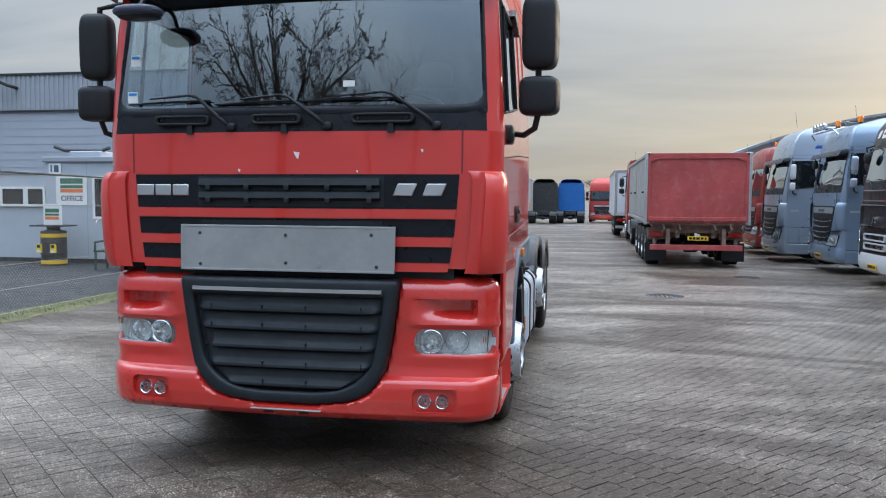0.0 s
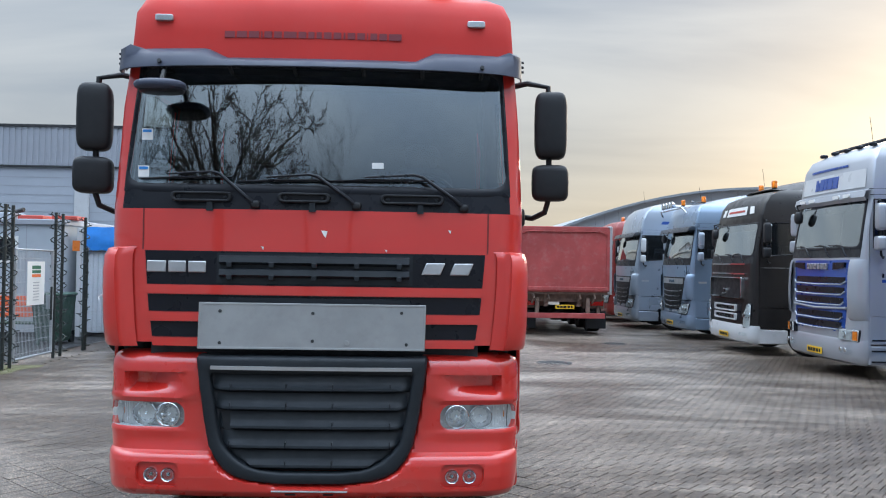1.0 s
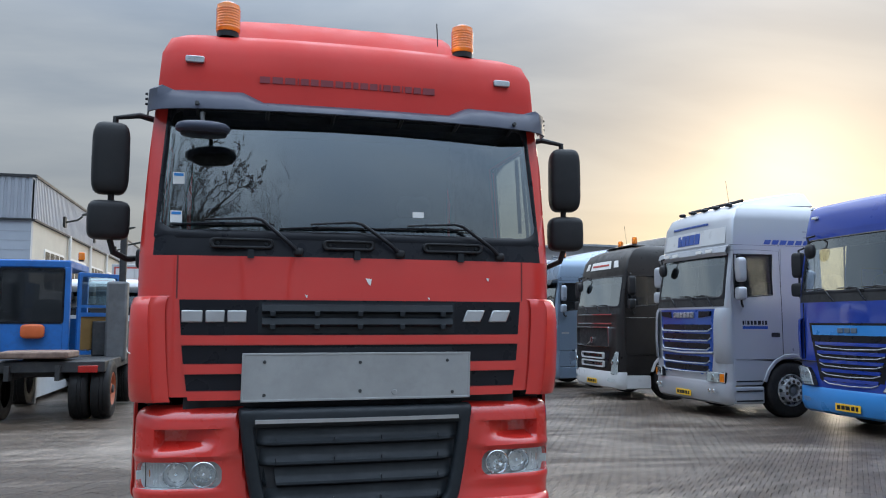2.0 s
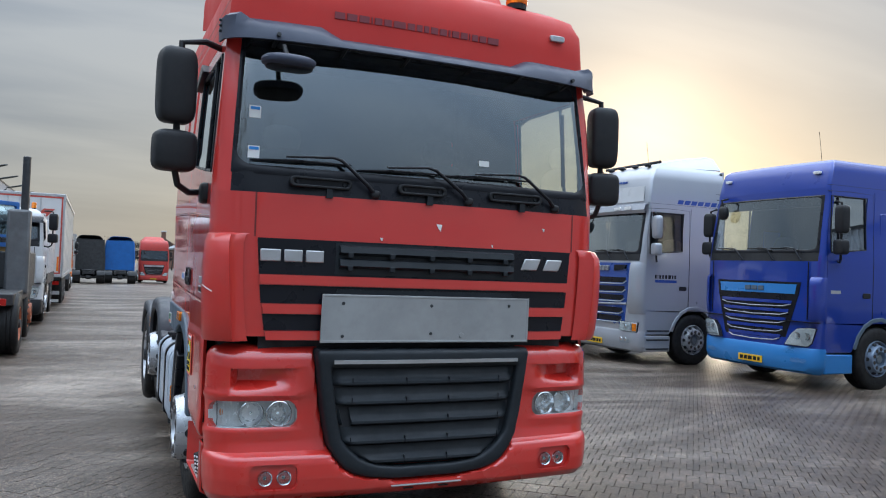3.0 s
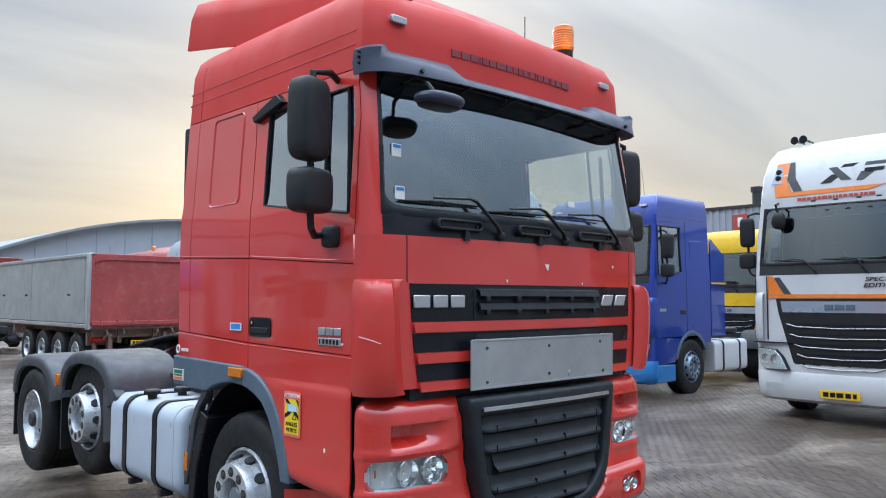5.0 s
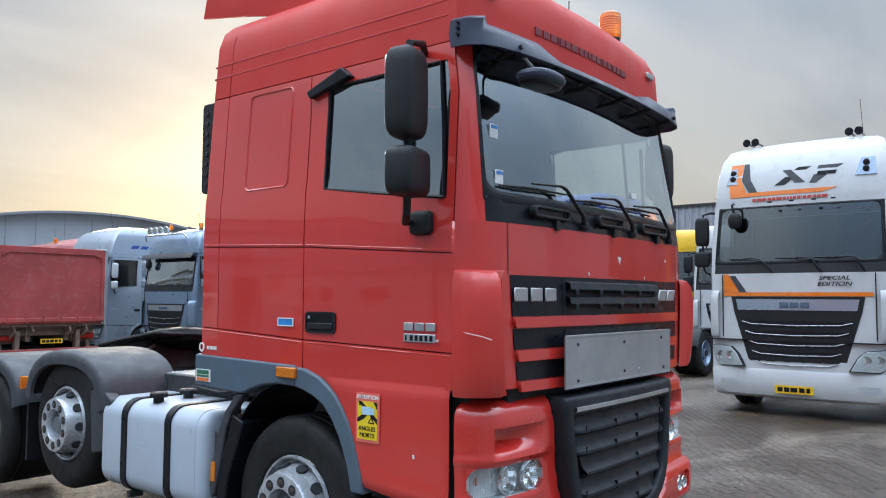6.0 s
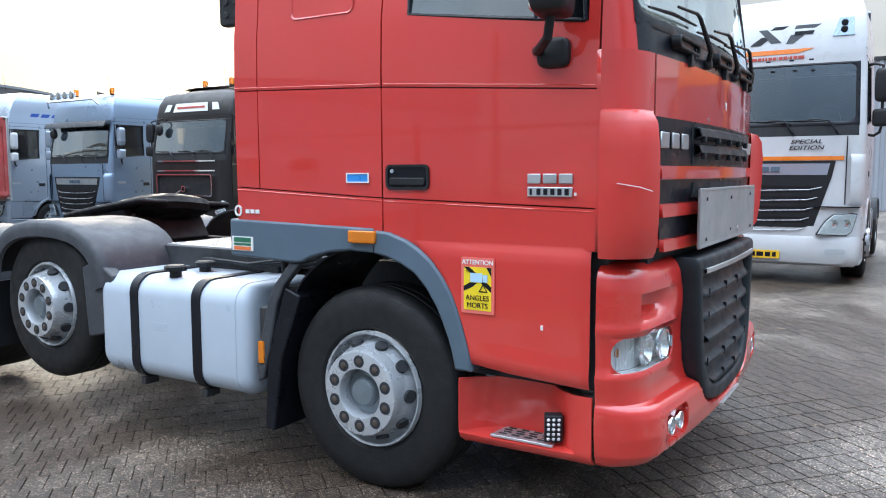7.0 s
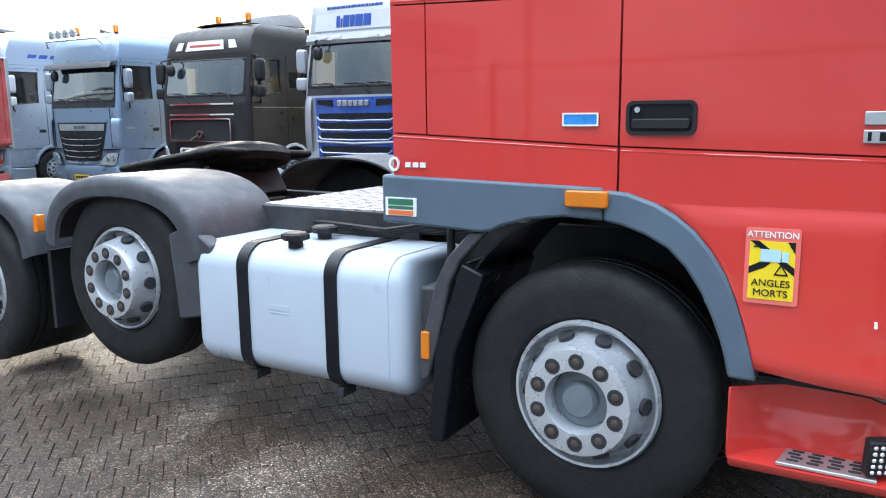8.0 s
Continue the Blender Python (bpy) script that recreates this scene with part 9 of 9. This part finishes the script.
    part("table_top", box(-0.49, 0.49, -0.28, 0.28, 0.97, 1.01), black_pl, B, bevel=0.015)
    sg = part("small_sign", box(-0.24, 0.25, -0.05, 0.0, 1.01, 1.54), white_sign, B, "small white sign with green and orange bars")
    for za, zb, mt in ((1.32, 1.42, green_sign), (1.24, 1.295, green_sign), (1.14, 1.22, orange_sign)):
        part("sign_bar", box(-0.19, 0.20, -0.056, -0.05, za, zb), mt, sg, "", 0)
    N = thing("bench", pose(-8.55, 12.6, z), "orange-red slatted bench with dark feet", "bench")
    for k in range(4):
        part("backrest_slat", box(-1.12, 1.12, 0.0 + 0.02 * k, 0.03 + 0.02 * k, 0.55 + 0.12 * k, 0.65 + 0.12 * k), bench_red, N, bevel=0.01)
    for k in range(3):
        part("seat_slat", box(-1.12, 1.12, -0.45 + 0.14 * k, -0.34 + 0.14 * k, 0.43, 0.47), bin_green, N, bevel=0.01)
    for x in (-1.08, 1.08):
        part("bench_arm", tube(bmesh.new(), [(x, -0.42, 0.43), (x, -0.42, 0.66), (x, 0.05, 0.68)], 0.028, 6), bin_green, N)
        part("bench_leg", tube(bmesh.new(), [(x, -0.42, 0), (x, -0.40, 0.43), (x, 0.0, 0.43), (x, 0.08, 1.0)], 0.03, 6), bin_green, N)
        part("bench_leg", tube(bmesh.new(), [(x, 0.05, 0), (x, 0.0, 0.43)], 0.03, 6), bin_green, N)


cabin()
camera_pole()


def container():
    z = ground_z(-6, 14.6)
    T = thing("storage_container", pose(-6.95, 14.3, z), "white storage container under a blue tarpaulin", "container")
    P = []
    for k in range(22):
        for f, d in ((0, 0), (0.3, 0), (0.4, 0.03), (0.8, 0.03)):
            P.append((k + f, d))
    part("front_wall", grid_shell(bmesh.new(), lambda i, j: (-0.6 + 2.5 * P[i][0] / 22, -P[i][1], (0.12, 2.5)[j]), len(P), 2, lambda i, j: True), container_white, T, "ribbed white wall", 0, 0, 0.01)
    part("body", box(-0.6, 1.9, 0.02, 6, 0.1, 2.52), container_white, T)
    for x in (-0.6, 1.9):
        part("corner_post", box(x - 0.06, x + 0.06, -0.06, 0.06, 0.0, 2.6), white_paint, T, bevel=0.01)
    part("top_rail", box(-0.6, 1.9, -0.05, 0.05, 2.48, 2.6), white_paint, T)
    part("orange_label", box(-0.75, -0.58, -0.075, -0.062, 2.05, 2.3), orange_paint, T, "", 0)
    rnd = random.Random(4)
    dz = [[0.03 * rnd.random() for _ in range(12)] for _ in range(5)]
    tp = part("tarpaulin", grid_shell(bmesh.new(), lambda i, j: (-0.45 + 2.3 * i / 11, -0.10 - dz[j][i] * 2 + 0.06 * (j > 2), 2.02 + 0.03 * (i % 3) * (j == 0) + 0.15 * j + dz[j][i]), 12, 5, lambda i, j: True), tarp_blue, T, "crumpled blue tarpaulin", 60, 0, 0.006)
    B = thing("wheeled_bin", pose(-7.35, 12.6, z), "dark green wheeled bin with a lid", "bin")
    bm = bmesh.new()
    lo, hi = [(-0.26, -0.26), (0.26, -0.26), (0.26, 0.26), (-0.26, 0.26)], [(-0.33, -0.36), (0.33, -0.36), (0.33, 0.36), (-0.33, 0.36)]
    a, b = [bm.verts.new((x, y, 0.08)) for x, y in lo], [bm.verts.new((x, y, 1.05)) for x, y in hi]
    bm.faces.new(a[::-1]); bm.faces.new(b)
    for i in range(4):
        bm.faces.new((a[i], a[(i + 1) % 4], b[(i + 1) % 4], b[i]))
    part("body", bm, bin_green, B, "", 30, 0.02)
    part("lid", box(-0.36, 0.36, -0.40, 0.38, 1.05, 1.12), bin_green, B, bevel=0.03)
    for x in (-0.25, 0.25):
        part("bin_wheel", lathe(bmesh.new(), [(0.1, -0.03), (0.1, 0.03)], "x", (x, 0.3, 0.1), 16), black_pl, B)


container()


def fence():
    """Chain-link fence along the yard, with a gate between barbed posts."""
    T = thing("fence", pose(0, 0, 0), "chain-link fence with dark posts and barbed wire", "fence")
    gz = lambda y: ground_z(-6, y)
    line = lambda y: -5.9 - 0.03 * (y - 4)
    posts = [-9.0, -6.0, -3.0, 0.5, 4.1, 7.7]
    for y in posts + [11.3]:
        p = part("fence_post", lathe(bmesh.new(), [(0.032, gz(y)), (0.032, gz(y) + 2.05), (0.02, gz(y) + 2.06)], "z", (line(y), y, 0), 10), post_dark, T)
    for a, b in list(zip(posts, posts[1:])) + [(11.3, 14.2)]:
        for z in (0.10, 0.42, 0.75, 1.55, 2.0):
            part("fence_wire", tube(bmesh.new(), [(line(a), a, gz(a) + z), (line(b), b, gz(b) + z)], 0.0025 if z < 2 else 0.014, 5), galv if z < 2 else post_dark, T)
        if a < -4:
            continue
        # woven mesh: two sets of slanting wires, as thin strips
        verts, faces = [], []
        L_ = b - a
        h = 1.95
        st, hw = 0.060, 0.0016
        for s in (1, -1):
            u = -h if s > 0 else 0.0
            while u < (L_ if s > 0 else L_ + h):
                pa, pb = [u, 0.0], [u + s * h, h]
                t0, t1 = 0.0, 1.0
                for lim, sign in ((0.0, 1), (L_, -1)):
                    fa, fb = (pa[0] - lim) * sign, (pb[0] - lim) * sign
                    if fa < 0 and fb < 0:
                        t0 = 2
                    elif fa < 0:
                        t0 = max(t0, fa / (fa - fb))
                    elif fb < 0:
                        t1 = min(t1, fa / (fa - fb))
                if t0 < t1:
                    q = [(pa[0] + (pb[0] - pa[0]) * t, pa[1] + (pb[1] - pa[1]) * t) for t in (t0, t1)]
                    k = len(verts)
                    for (yy, zz), e in ((q[0], -1), (q[0], 1), (q[1], 1), (q[1], -1)):
                        y = a + yy + e * hw
                        verts.append((line(y) + 0.004 * s, y, gz(y) + 0.06 + zz))
                    faces.append((k, k + 1, k + 2, k + 3))
                u += st
        me = bpy.data.meshes.new("wire_mesh")
        me.from_pydata(verts, [], faces)
        me.materials.append(galv)
        w = new("wire_mesh", me)
        w.parent = T
        tagged(w, "woven galvanised wire mesh", kind="stuff")
    G = thing("gate", pose(0, 0, 0), "grey welded mesh gate with a white notice", "gate")
    ga, gb = 8.35, 9.75
    for y, n in ((8.0, 2), (8.25, 2), (9.85, 2), (10.15, 2), (11.2, 1)):
        bz = part("barbed_post", lathe(bmesh.new(), [(0.028, gz(y)), (0.028, gz(y) + 2.65), (0.02, gz(y) + 2.66)], "z", (line(y), y, 0), 10), post_dark, G, "dark post wound with barbed wire")
        sp = [(line(y) + 0.085 * math.cos(k * 1.1), y + 0.085 * math.sin(k * 1.1), gz(y) + 0.1 + 0.042 * k) for k in range(62)]
        sb = tube(bmesh.new(), sp, 0.009, 4)
        for k in range(0, 62, 3):
            p = Vector(sp[k])
            d = Vector((math.cos(k * 1.1), math.sin(k * 1.1), 0.2)) * 0.07
            tube(sb, [p - d * 0.5, p + d * 0.7], 0.013, 4)
        part("barbed_wire", sb, post_dark, bz, "coil of barbed wire")
    fr = bmesh.new()
    tube(fr, [(line(ga), ga, gz(ga) + 0.12), (line(ga), ga, gz(ga) + 1.95), (line(gb), gb, gz(gb) + 1.95), (line(gb), gb, gz(gb) + 0.12), (line(ga), ga, gz(ga) + 0.12)], 0.025, 8)
    part("gate_frame", fr, galv, G)
    for k in range(28):
        y = ga + 0.03 + k * 0.05
        part("gate_bar", tube(bmesh.new(), [(line(y), y, gz(y) + 0.12), (line(y), y, gz(y) + 1.95)], 0.004, 4), galv, G)
    for k in range(9):
        part("gate_rail", tube(bmesh.new(), [(line(ga), ga, gz(ga) + 0.2 + 0.2 * k), (line(gb), gb, gz(gb) + 0.2 + 0.2 * k)], 0.005, 4), galv, G)
    nb = part("notice", box(line(9) + 0.02, line(9) + 0.03, 8.75, 9.35, gz(9) + 1.0, gz(9) + 1.75), white_sign, G, "white notice with green, orange and grey bars", 0)
    nx = line(9) + 0.03
    for za, zb, ya, yb, mt in ((1.62, 1.68, 8.9, 9.2, green_sign), (1.55, 1.60, 8.9, 9.2, green_sign), (1.48, 1.53, 8.9, 9.2, orange_sign)):
        part("notice_bar", box(nx, nx + 0.004, ya, yb, gz(9) + za, gz(9) + zb), mt, nb, "", 0)
    for k in range(7):
        part("notice_bar", box(nx, nx + 0.004, 8.95, 9.15, gz(9) + 1.08 + 0.05 * k, gz(9) + 1.095 + 0.05 * k), galv, nb, "", 0)
    part("gate_lock", box(line(9.6) - 0.04, line(9.6) + 0.04, 9.6, 9.72, gz(9) + 0.9, gz(9) + 1.15), galv, G)
    part("gate_handle", tube(bmesh.new(), [(line(9.6) + 0.08, 9.55, gz(9) + 0.7), (line(9.6) + 0.08, 9.55, gz(9) + 1.3)], 0.02, 6), post_dark, G)


fence()


def grass():
    rnd = random.Random(7)
    bm = grid_shell(bmesh.new(), lambda i, j: (-6.6 + 0.85 * j + ((0.06 * math.sin(i * 1.7) + 0.05 * math.sin(i * 0.63)) if j else 0), -12 + i * 0.25, ground_z(-6, -12 + i * 0.25) + 0.003), 84, 2, lambda i, j: True, True)
    tagged(part("verge", bm, grass_soil, None, "", 0), "strip of thin grass and soil under the fence", "ground", kind="structure")
    verts, faces = [], []
    for k in range(9000):
        y = rnd.uniform(-8, 8.2)
        x = rnd.gauss(-6.2, 0.22)
        if not -6.58 < x < -5.78:
            continue
        h, a, w = rnd.uniform(0.012, 0.045), rnd.uniform(0, 6.28), rnd.uniform(0.003, 0.006)
        z = ground_z(-6, y) + 0.003
        n = len(verts)
        dx, dy = math.cos(a), math.sin(a)
        verts += [(x - dy * w, y + dx * w, z), (x + dy * w, y - dx * w, z), (x + dx * h * 0.6, y + dy * h * 0.6, z + h)]
        faces.append((n, n + 1, n + 2))
    me = bpy.data.meshes.new("grass")
    me.from_pydata(verts, [], faces)
    me.materials.append(grass_blade)
    tagged(new("grass", me), "short thin yellow-green grass on the verge", "grass", kind="stuff")
    ya = (-12, 2, 18, 33.9)
    yard = part("inner_yard", grid_shell(bmesh.new(), lambda i, j: ((-40, -6.55)[i], ya[j], ground_z(-6, ya[j]) + 0.006), 2, 4, lambda i, j: True), surface("inner_asphalt", (0.030, 0.031, 0.033), 0.7, 0, 0.25, 0.8, 0.4, 80, dirt=0.3, dirt_col=(0.055, 0.05, 0.045), spec=0.2), None, "", 0)
    tagged(yard, "dark asphalt behind the fence", "ground", kind="structure")


grass()


def arched_hall():
    T = thing("arched_hall", pose(40, 82, -1.2), "large grey hall with an arched roof", "building")
    n, R = 28, 30.0
    prof = [(-R + 2 * R * k / n, 4.4 + 7.6 * (1 - abs(-1 + 2 * k / n) ** 2.1)) for k in range(n + 1)]
    part("roof", grid_shell(bmesh.new(), lambda i, j: (prof[i][0], (-1.0, 60)[j], prof[i][1]), n + 1, 2, lambda i, j: True), shed_roof, T, "pale grey arched sheet roof", 60, 0, 0.25)
    part("gable", prism(bmesh.new(), [(-R + 0.5, 0), (R - 0.5, 0)] + [(x * 0.985, z - 0.1) for x, z in prof[::-1]], "y", 0, 0.3), clad_low, T, "grey sheet gable")
    for x in np.arange(-R + 2, R, 3.0):
        zt = 4.2 + 7.6 * (1 - abs(x / R) ** 2.1)
        part("gable_rib", box(x - 0.05, x + 0.05, -0.05, 0.02, 0, zt - 0.2), clad_up, T)


arched_hall()


def container_wall():
    """Ribbed grey depot wall far behind the parked row."""
    T = thing("depot_building", pose(36, 0, -0.4), "long ribbed grey depot building behind the trucks", "building")
    n = 130
    P = []
    for k in range(n):
        for f, d in ((0, 0), (0.4, 0), (0.5, 0.06), (0.9, 0.06)):
            P.append((k + f, d))
    part("wall", grid_shell(bmesh.new(), lambda i, j: (-P[i][1], 18 - 48 * P[i][0] / n, (0, 6.9)[j]), len(P), 2, lambda i, j: True), clad_up, T, "ribbed grey sheet wall", 0, 0, 0.02)
    part("body", box(0.1, 14, -30, 18, 0, 6.85), clad_up, T)
    part("coping", box(-0.12, 0.2, -30, 18, 6.85, 7.0), dark_metal, T)
    s = part("wall_sign", box(-0.12, -0.08, 15.3, 16.1, 5.7, 6.5), trailer_red, T, "red square sign", 0)
    part("sign_bar", box(-0.13, -0.12, 15.57, 15.83, 5.85, 6.35), white_sign, s, "", 0)
    part("roof_vent", lathe(bmesh.new(), [(0.25, 6.8), (0.25, 7.8), (0.32, 7.85), (0.32, 8.1)], "z", (1.5, 15.5, 0), 14), dark_metal, T)


container_wall()


# ---- bare trees ----
def bare_tree(name, x, y, height, seed, spread=0.62, label="", levels=6, fork=0.42, trunk_r=0.28):
    rnd = random.Random(seed)
    z0 = ground_z(min(x, 60), min(y, 140))
    T = thing(name, pose(x, y, z0), label, "tree")
    wood, fine = bmesh.new(), []

    def grow(p, d, length, r, lev):
        n = 3
        pts, rs = [p.copy()], [r]
        q, dd = p.copy(), d.copy()
        for k in range(n):
            dd = (dd + Vector((rnd.uniform(-1, 1), rnd.uniform(-1, 1), rnd.uniform(-0.3, 0.5))) * 0.12).normalized()
            q = q + dd * (length / n)
            pts.append(q.copy())
            rs.append(r * (1 - 0.45 * (k + 1) / n))
        if lev < 3:
            tube(wood, pts, rs, 7)
        else:
            fine.append((pts, rs))
        if lev >= levels:
            return
        for k in range(rnd.choice((2, 3, 3)) + (lev > 1)):
            t = rnd.choice((n, n, n - 1))
            b = Vector((rnd.gauss(0, 1), rnd.gauss(0, 1), rnd.gauss(0.25, 0.5))).normalized()
            nd = (dd * (1 - spread) + b * spread + Vector((0, 0, 0.18))).normalized()
            grow(pts[t], nd, length * rnd.uniform(0.62, 0.85), rs[t] * rnd.uniform(0.55, 0.75), lev + 1)

    grow(Vector((0, 0, 0)), Vector((0, 0, 1)), height * fork, trunk_r, 0)
    part("trunk", wood, bark, T, "bare trunk and limbs", 50)
    verts, faces = [], []
    for pts, rs in fine:
        for (a, b), (ra, rb) in zip(zip(pts, pts[1:]), zip(rs, rs[1:])):
            d = (b - a).normalized()
            u = d.orthogonal().normalized()
            w = d.cross(u)
            k = len(verts)
            for p, r in ((a, ra), (b, rb)):
                for t in range(3):
                    an = t * 2.0944
                    verts.append(p + (u * math.cos(an) + w * math.sin(an)) * max(r, 0.008))
            for t in range(3):
                s = (t + 1) % 3
                faces.append((k + t, k + s, k + 3 + s, k + 3 + t))
    me = bpy.data.meshes.new("crown")
    me.from_pydata(verts, [], faces)
    me.materials.append(twig)
    c = new("crown", me)
    c.parent = T
    tagged(c, "bare winter crown of fine twigs", kind="stuff")
    return T


def broad_tree(x, y, fork, reach, limbs, seed):
    """A clear trunk, then limbs fanning from one fork and branching to fine twigs."""
    rnd = random.Random(seed)
    T = thing("tree", pose(x, y, ground_z(x, y)), "tall bare winter tree with a wide fanned crown", "tree")
    wood = tube(bmesh.new(), [(0, 0, 0), (0.06, 0.03, fork * 0.35), (-0.05, 0.04, fork * 0.7), (0, 0, fork)], [0.42, 0.33, 0.28, 0.27], 10)
    verts, faces = [], []

    def twigs(pts, rs):
        for a, b, ra, rb in zip(pts, pts[1:], rs, rs[1:]):
            d = (b - a).normalized()
            u = d.orthogonal().normalized()
            w = d.cross(u)
            k = len(verts)
            for p, r in ((a, ra), (b, rb)):
                for t in range(3):
                    verts.append(p + (u * math.cos(t * 2.0944) + w * math.sin(t * 2.0944)) * max(r, 0.011))
            for t in range(3):
                faces.append((k + t, k + (t + 1) % 3, k + 3 + (t + 1) % 3, k + 3 + t))

    def branch(p, d, length, r, lev):
        n = (7, 6, 4, 3, 2)[lev]
        pts, rs, ds = [p.copy()], [r], [d.copy()]
        for k in range(n):
            d = (d + Vector((rnd.gauss(0, 1), rnd.gauss(0, 1), rnd.gauss(0, 0.6))) * 0.17 + Vector((0, 0, 0.02))).normalized()
            pts.append(pts[-1] + d * (length / n))
            rs.append(r * (1 - 0.80 * (k + 1) / n))
            ds.append(d.copy())
        if lev < 2:
            tube(wood, pts, [max(q, 0.012) for q in rs], 6)
        else:
            twigs(pts, rs)
        if lev == 4:
            return
        for k in range(1, n + 1):
            for _ in range((1, 1, 1, 2)[lev] if k < n else 2):
                e = ds[k].orthogonal().normalized()
                e = (Matrix.Rotation(rnd.uniform(0, 6.2832), 3, ds[k]) @ e)
                nd = (ds[k] + e * rnd.uniform(0.45, 1.0) + Vector((0, 0, 0.04))).normalized()
                branch(pts[k], nd, length * rnd.uniform(0.34, 0.56) * (1 - 0.35 * k / n), rs[k] * rnd.uniform(0.5, 0.75), lev + 1)

    for k in range(limbs):
        an = 6.2832 * (k * 0.618 + rnd.uniform(-0.04, 0.04))
        up = (0.16, 0.55, 0.30, 1.3, 0.22, 0.75, 0.40, 0.50, 0.18, 1.0)[k % 10]
        d = Vector((math.cos(an), math.sin(an), up)).normalized()
        branch(Vector((0, 0, fork - 0.25 + 0.05 * (k % 5))), d, reach * rnd.uniform(0.85, 1.1), rnd.uniform(0.13, 0.20), 0)
    part("trunk", wood, bark, T, "bare trunk and limbs", 50)
    me = bpy.data.meshes.new("crown")
    me.from_pydata(verts, [], faces)
    me.materials.append(twig)
    c = new("crown", me)
    c.parent = T
    tagged(c, "bare winter crown of fine twigs", kind="stuff")


broad_tree(-9.4, -22.5, 10.4, 6.6, 12, 3)
for k, (x, y, h) in enumerate(((-5.0, -32, 12.5), (-1.5, -34, 12.5), (-17, -20, 10.5))):
    bare_tree("tree", x, y, h, 40 + k, 0.55, "bare winter tree behind the gate", 5, 0.5, 0.2)
for k, (x, y, h) in enumerate(((3.5, 190, 10), (6.5, 196, 9), (9.5, 188, 10.5), (12.5, 194, 9.5), (16.0, 199, 9))):
    bare_tree("tree", x, y, h, 20 + k, 0.66, "distant bare winter tree", 6, 0.26, 0.22)


def far_house():
    T = thing("house", pose(16.5, 230, -1.5), "distant brick house with a chimney", "house")
    part("wall", box(-5, 5, 0, 8, 0, 5.2), surface("far_brick", (0.20, 0.11, 0.08), 0.85), T)
    part("roof", prism(bmesh.new(), [(-5.4, 5.2), (5.4, 5.2), (0, 8.6)], "y", -0.3, 8.3), surface("roof_tile", (0.14, 0.08, 0.06), 0.8), T)
    part("chimney", box(-0.6, 0.6, 3, 4.2, 7.5, 10.4), MATS["far_brick"], T)
    part("chimney_cap", box(-0.75, 0.75, 2.85, 4.35, 10.4, 10.7), white_sign, T)
    for x in (-3, 0, 3):
        part("window", box(x - 0.6, x + 0.6, -0.05, 0.02, 2.6, 4.0), glass_dark, T)


far_house()


def manhole(x, y, r=0.33):
    T = thing("manhole_cover", pose(x, y, ground_z(x, y)), "round dark iron manhole cover", "manhole", "manholes")
    part("cover", lathe(bmesh.new(), [(r, -0.01), (r, 0.004), (r - 0.03, 0.004), (r - 0.035, 0.001)], "z", (0, 0, 0), 28), dark_metal, T)
    bm = bmesh.new()
    for a in range(-3, 4):
        for b in range(-3, 4):
            if a * a + b * b < 11:
                bx(bm, a * 0.075 - 0.02, a * 0.075 + 0.02, b * 0.075 - 0.02, b * 0.075 + 0.02, 0.0, 0.006)
    part("cover_studs", bm, dark_metal, T)


manhole(3.1, 9.7); manhole(5.3, 14.0, 0.28)


# ---- pavers: courses laid on the slant, singly near the red truck ----
def pavers():
    lx, wy, gap = 0.105, 0.210, 0.0042
    ca, sa = math.cos(radians(-42)), math.sin(radians(-42))
    bl = MATS["paver"]
    rnd = random.Random(11)

    def block(cx, cy, dz):
        hx, hy, c = lx / 2 - gap / 2, wy / 2 - 0.0009, 0.0014
        vs = []
        for k, (ax, ay, z) in enumerate(((hx, hy, -0.03), (hx, hy, -0.006), (hx - c, hy - c, 0.0))):
            for sx, sy in ((-1, -1), (1, -1), (1, 1), (-1, 1)):
                vs.append((cx + sx * ax, cy + sy * ay, z + dz))
        return vs

    F = [(8, 9, 10, 11)] + [(a + k, a + (k + 1) % 4, a + 4 + (k + 1) % 4, a + 4 + k) for a in (0, 4) for k in range(4)]
    one = bpy.data.meshes.new("paver")
    one.from_pydata(block(0, 0, 0), [], F)
    one.materials.append(bl)
    area = MATS["ground_thing"]
    verts, faces, single = [], [], 0
    n = 88
    for r in range(-n, n):
        for c in range(-180, 180):
            u, v = (c + 0.5 * (r % 2)) * lx, r * wy
            x, y = u * ca - v * sa - 1.0, u * sa + v * ca + 2.0
            if not (-5.85 < x < 12 and -5.5 < y < 14):
                continue
            dz = rnd.gauss(0, 0.0006) + ground_z(x, y)
            if -2.6 < x < -1.35 and 1.6 < y < 7.0 and single < 300:
                ob = new("paver", one)
                ob.parent = area
                ob.matrix_local = pose(x, y, dz, rnd.gauss(0, 0.3), rnd.gauss(0, 0.3), -42)
                single += 1
                continue
            k = len(verts)
            for px, py, pz in block(u, v, dz):
                verts.append((px * ca - py * sa - 1.0, px * sa + py * ca + 2.0, pz))
            faces += [tuple(i + k for i in f) for f in F]
    me = bpy.data.meshes.new("paver_field")
    me.from_pydata(verts, [], faces)
    me.materials.append(bl)
    f = new("paver_field", me)
    f.parent = area
    tagged(f, "wet brown-grey concrete pavers", kind="stuff")


pavers()
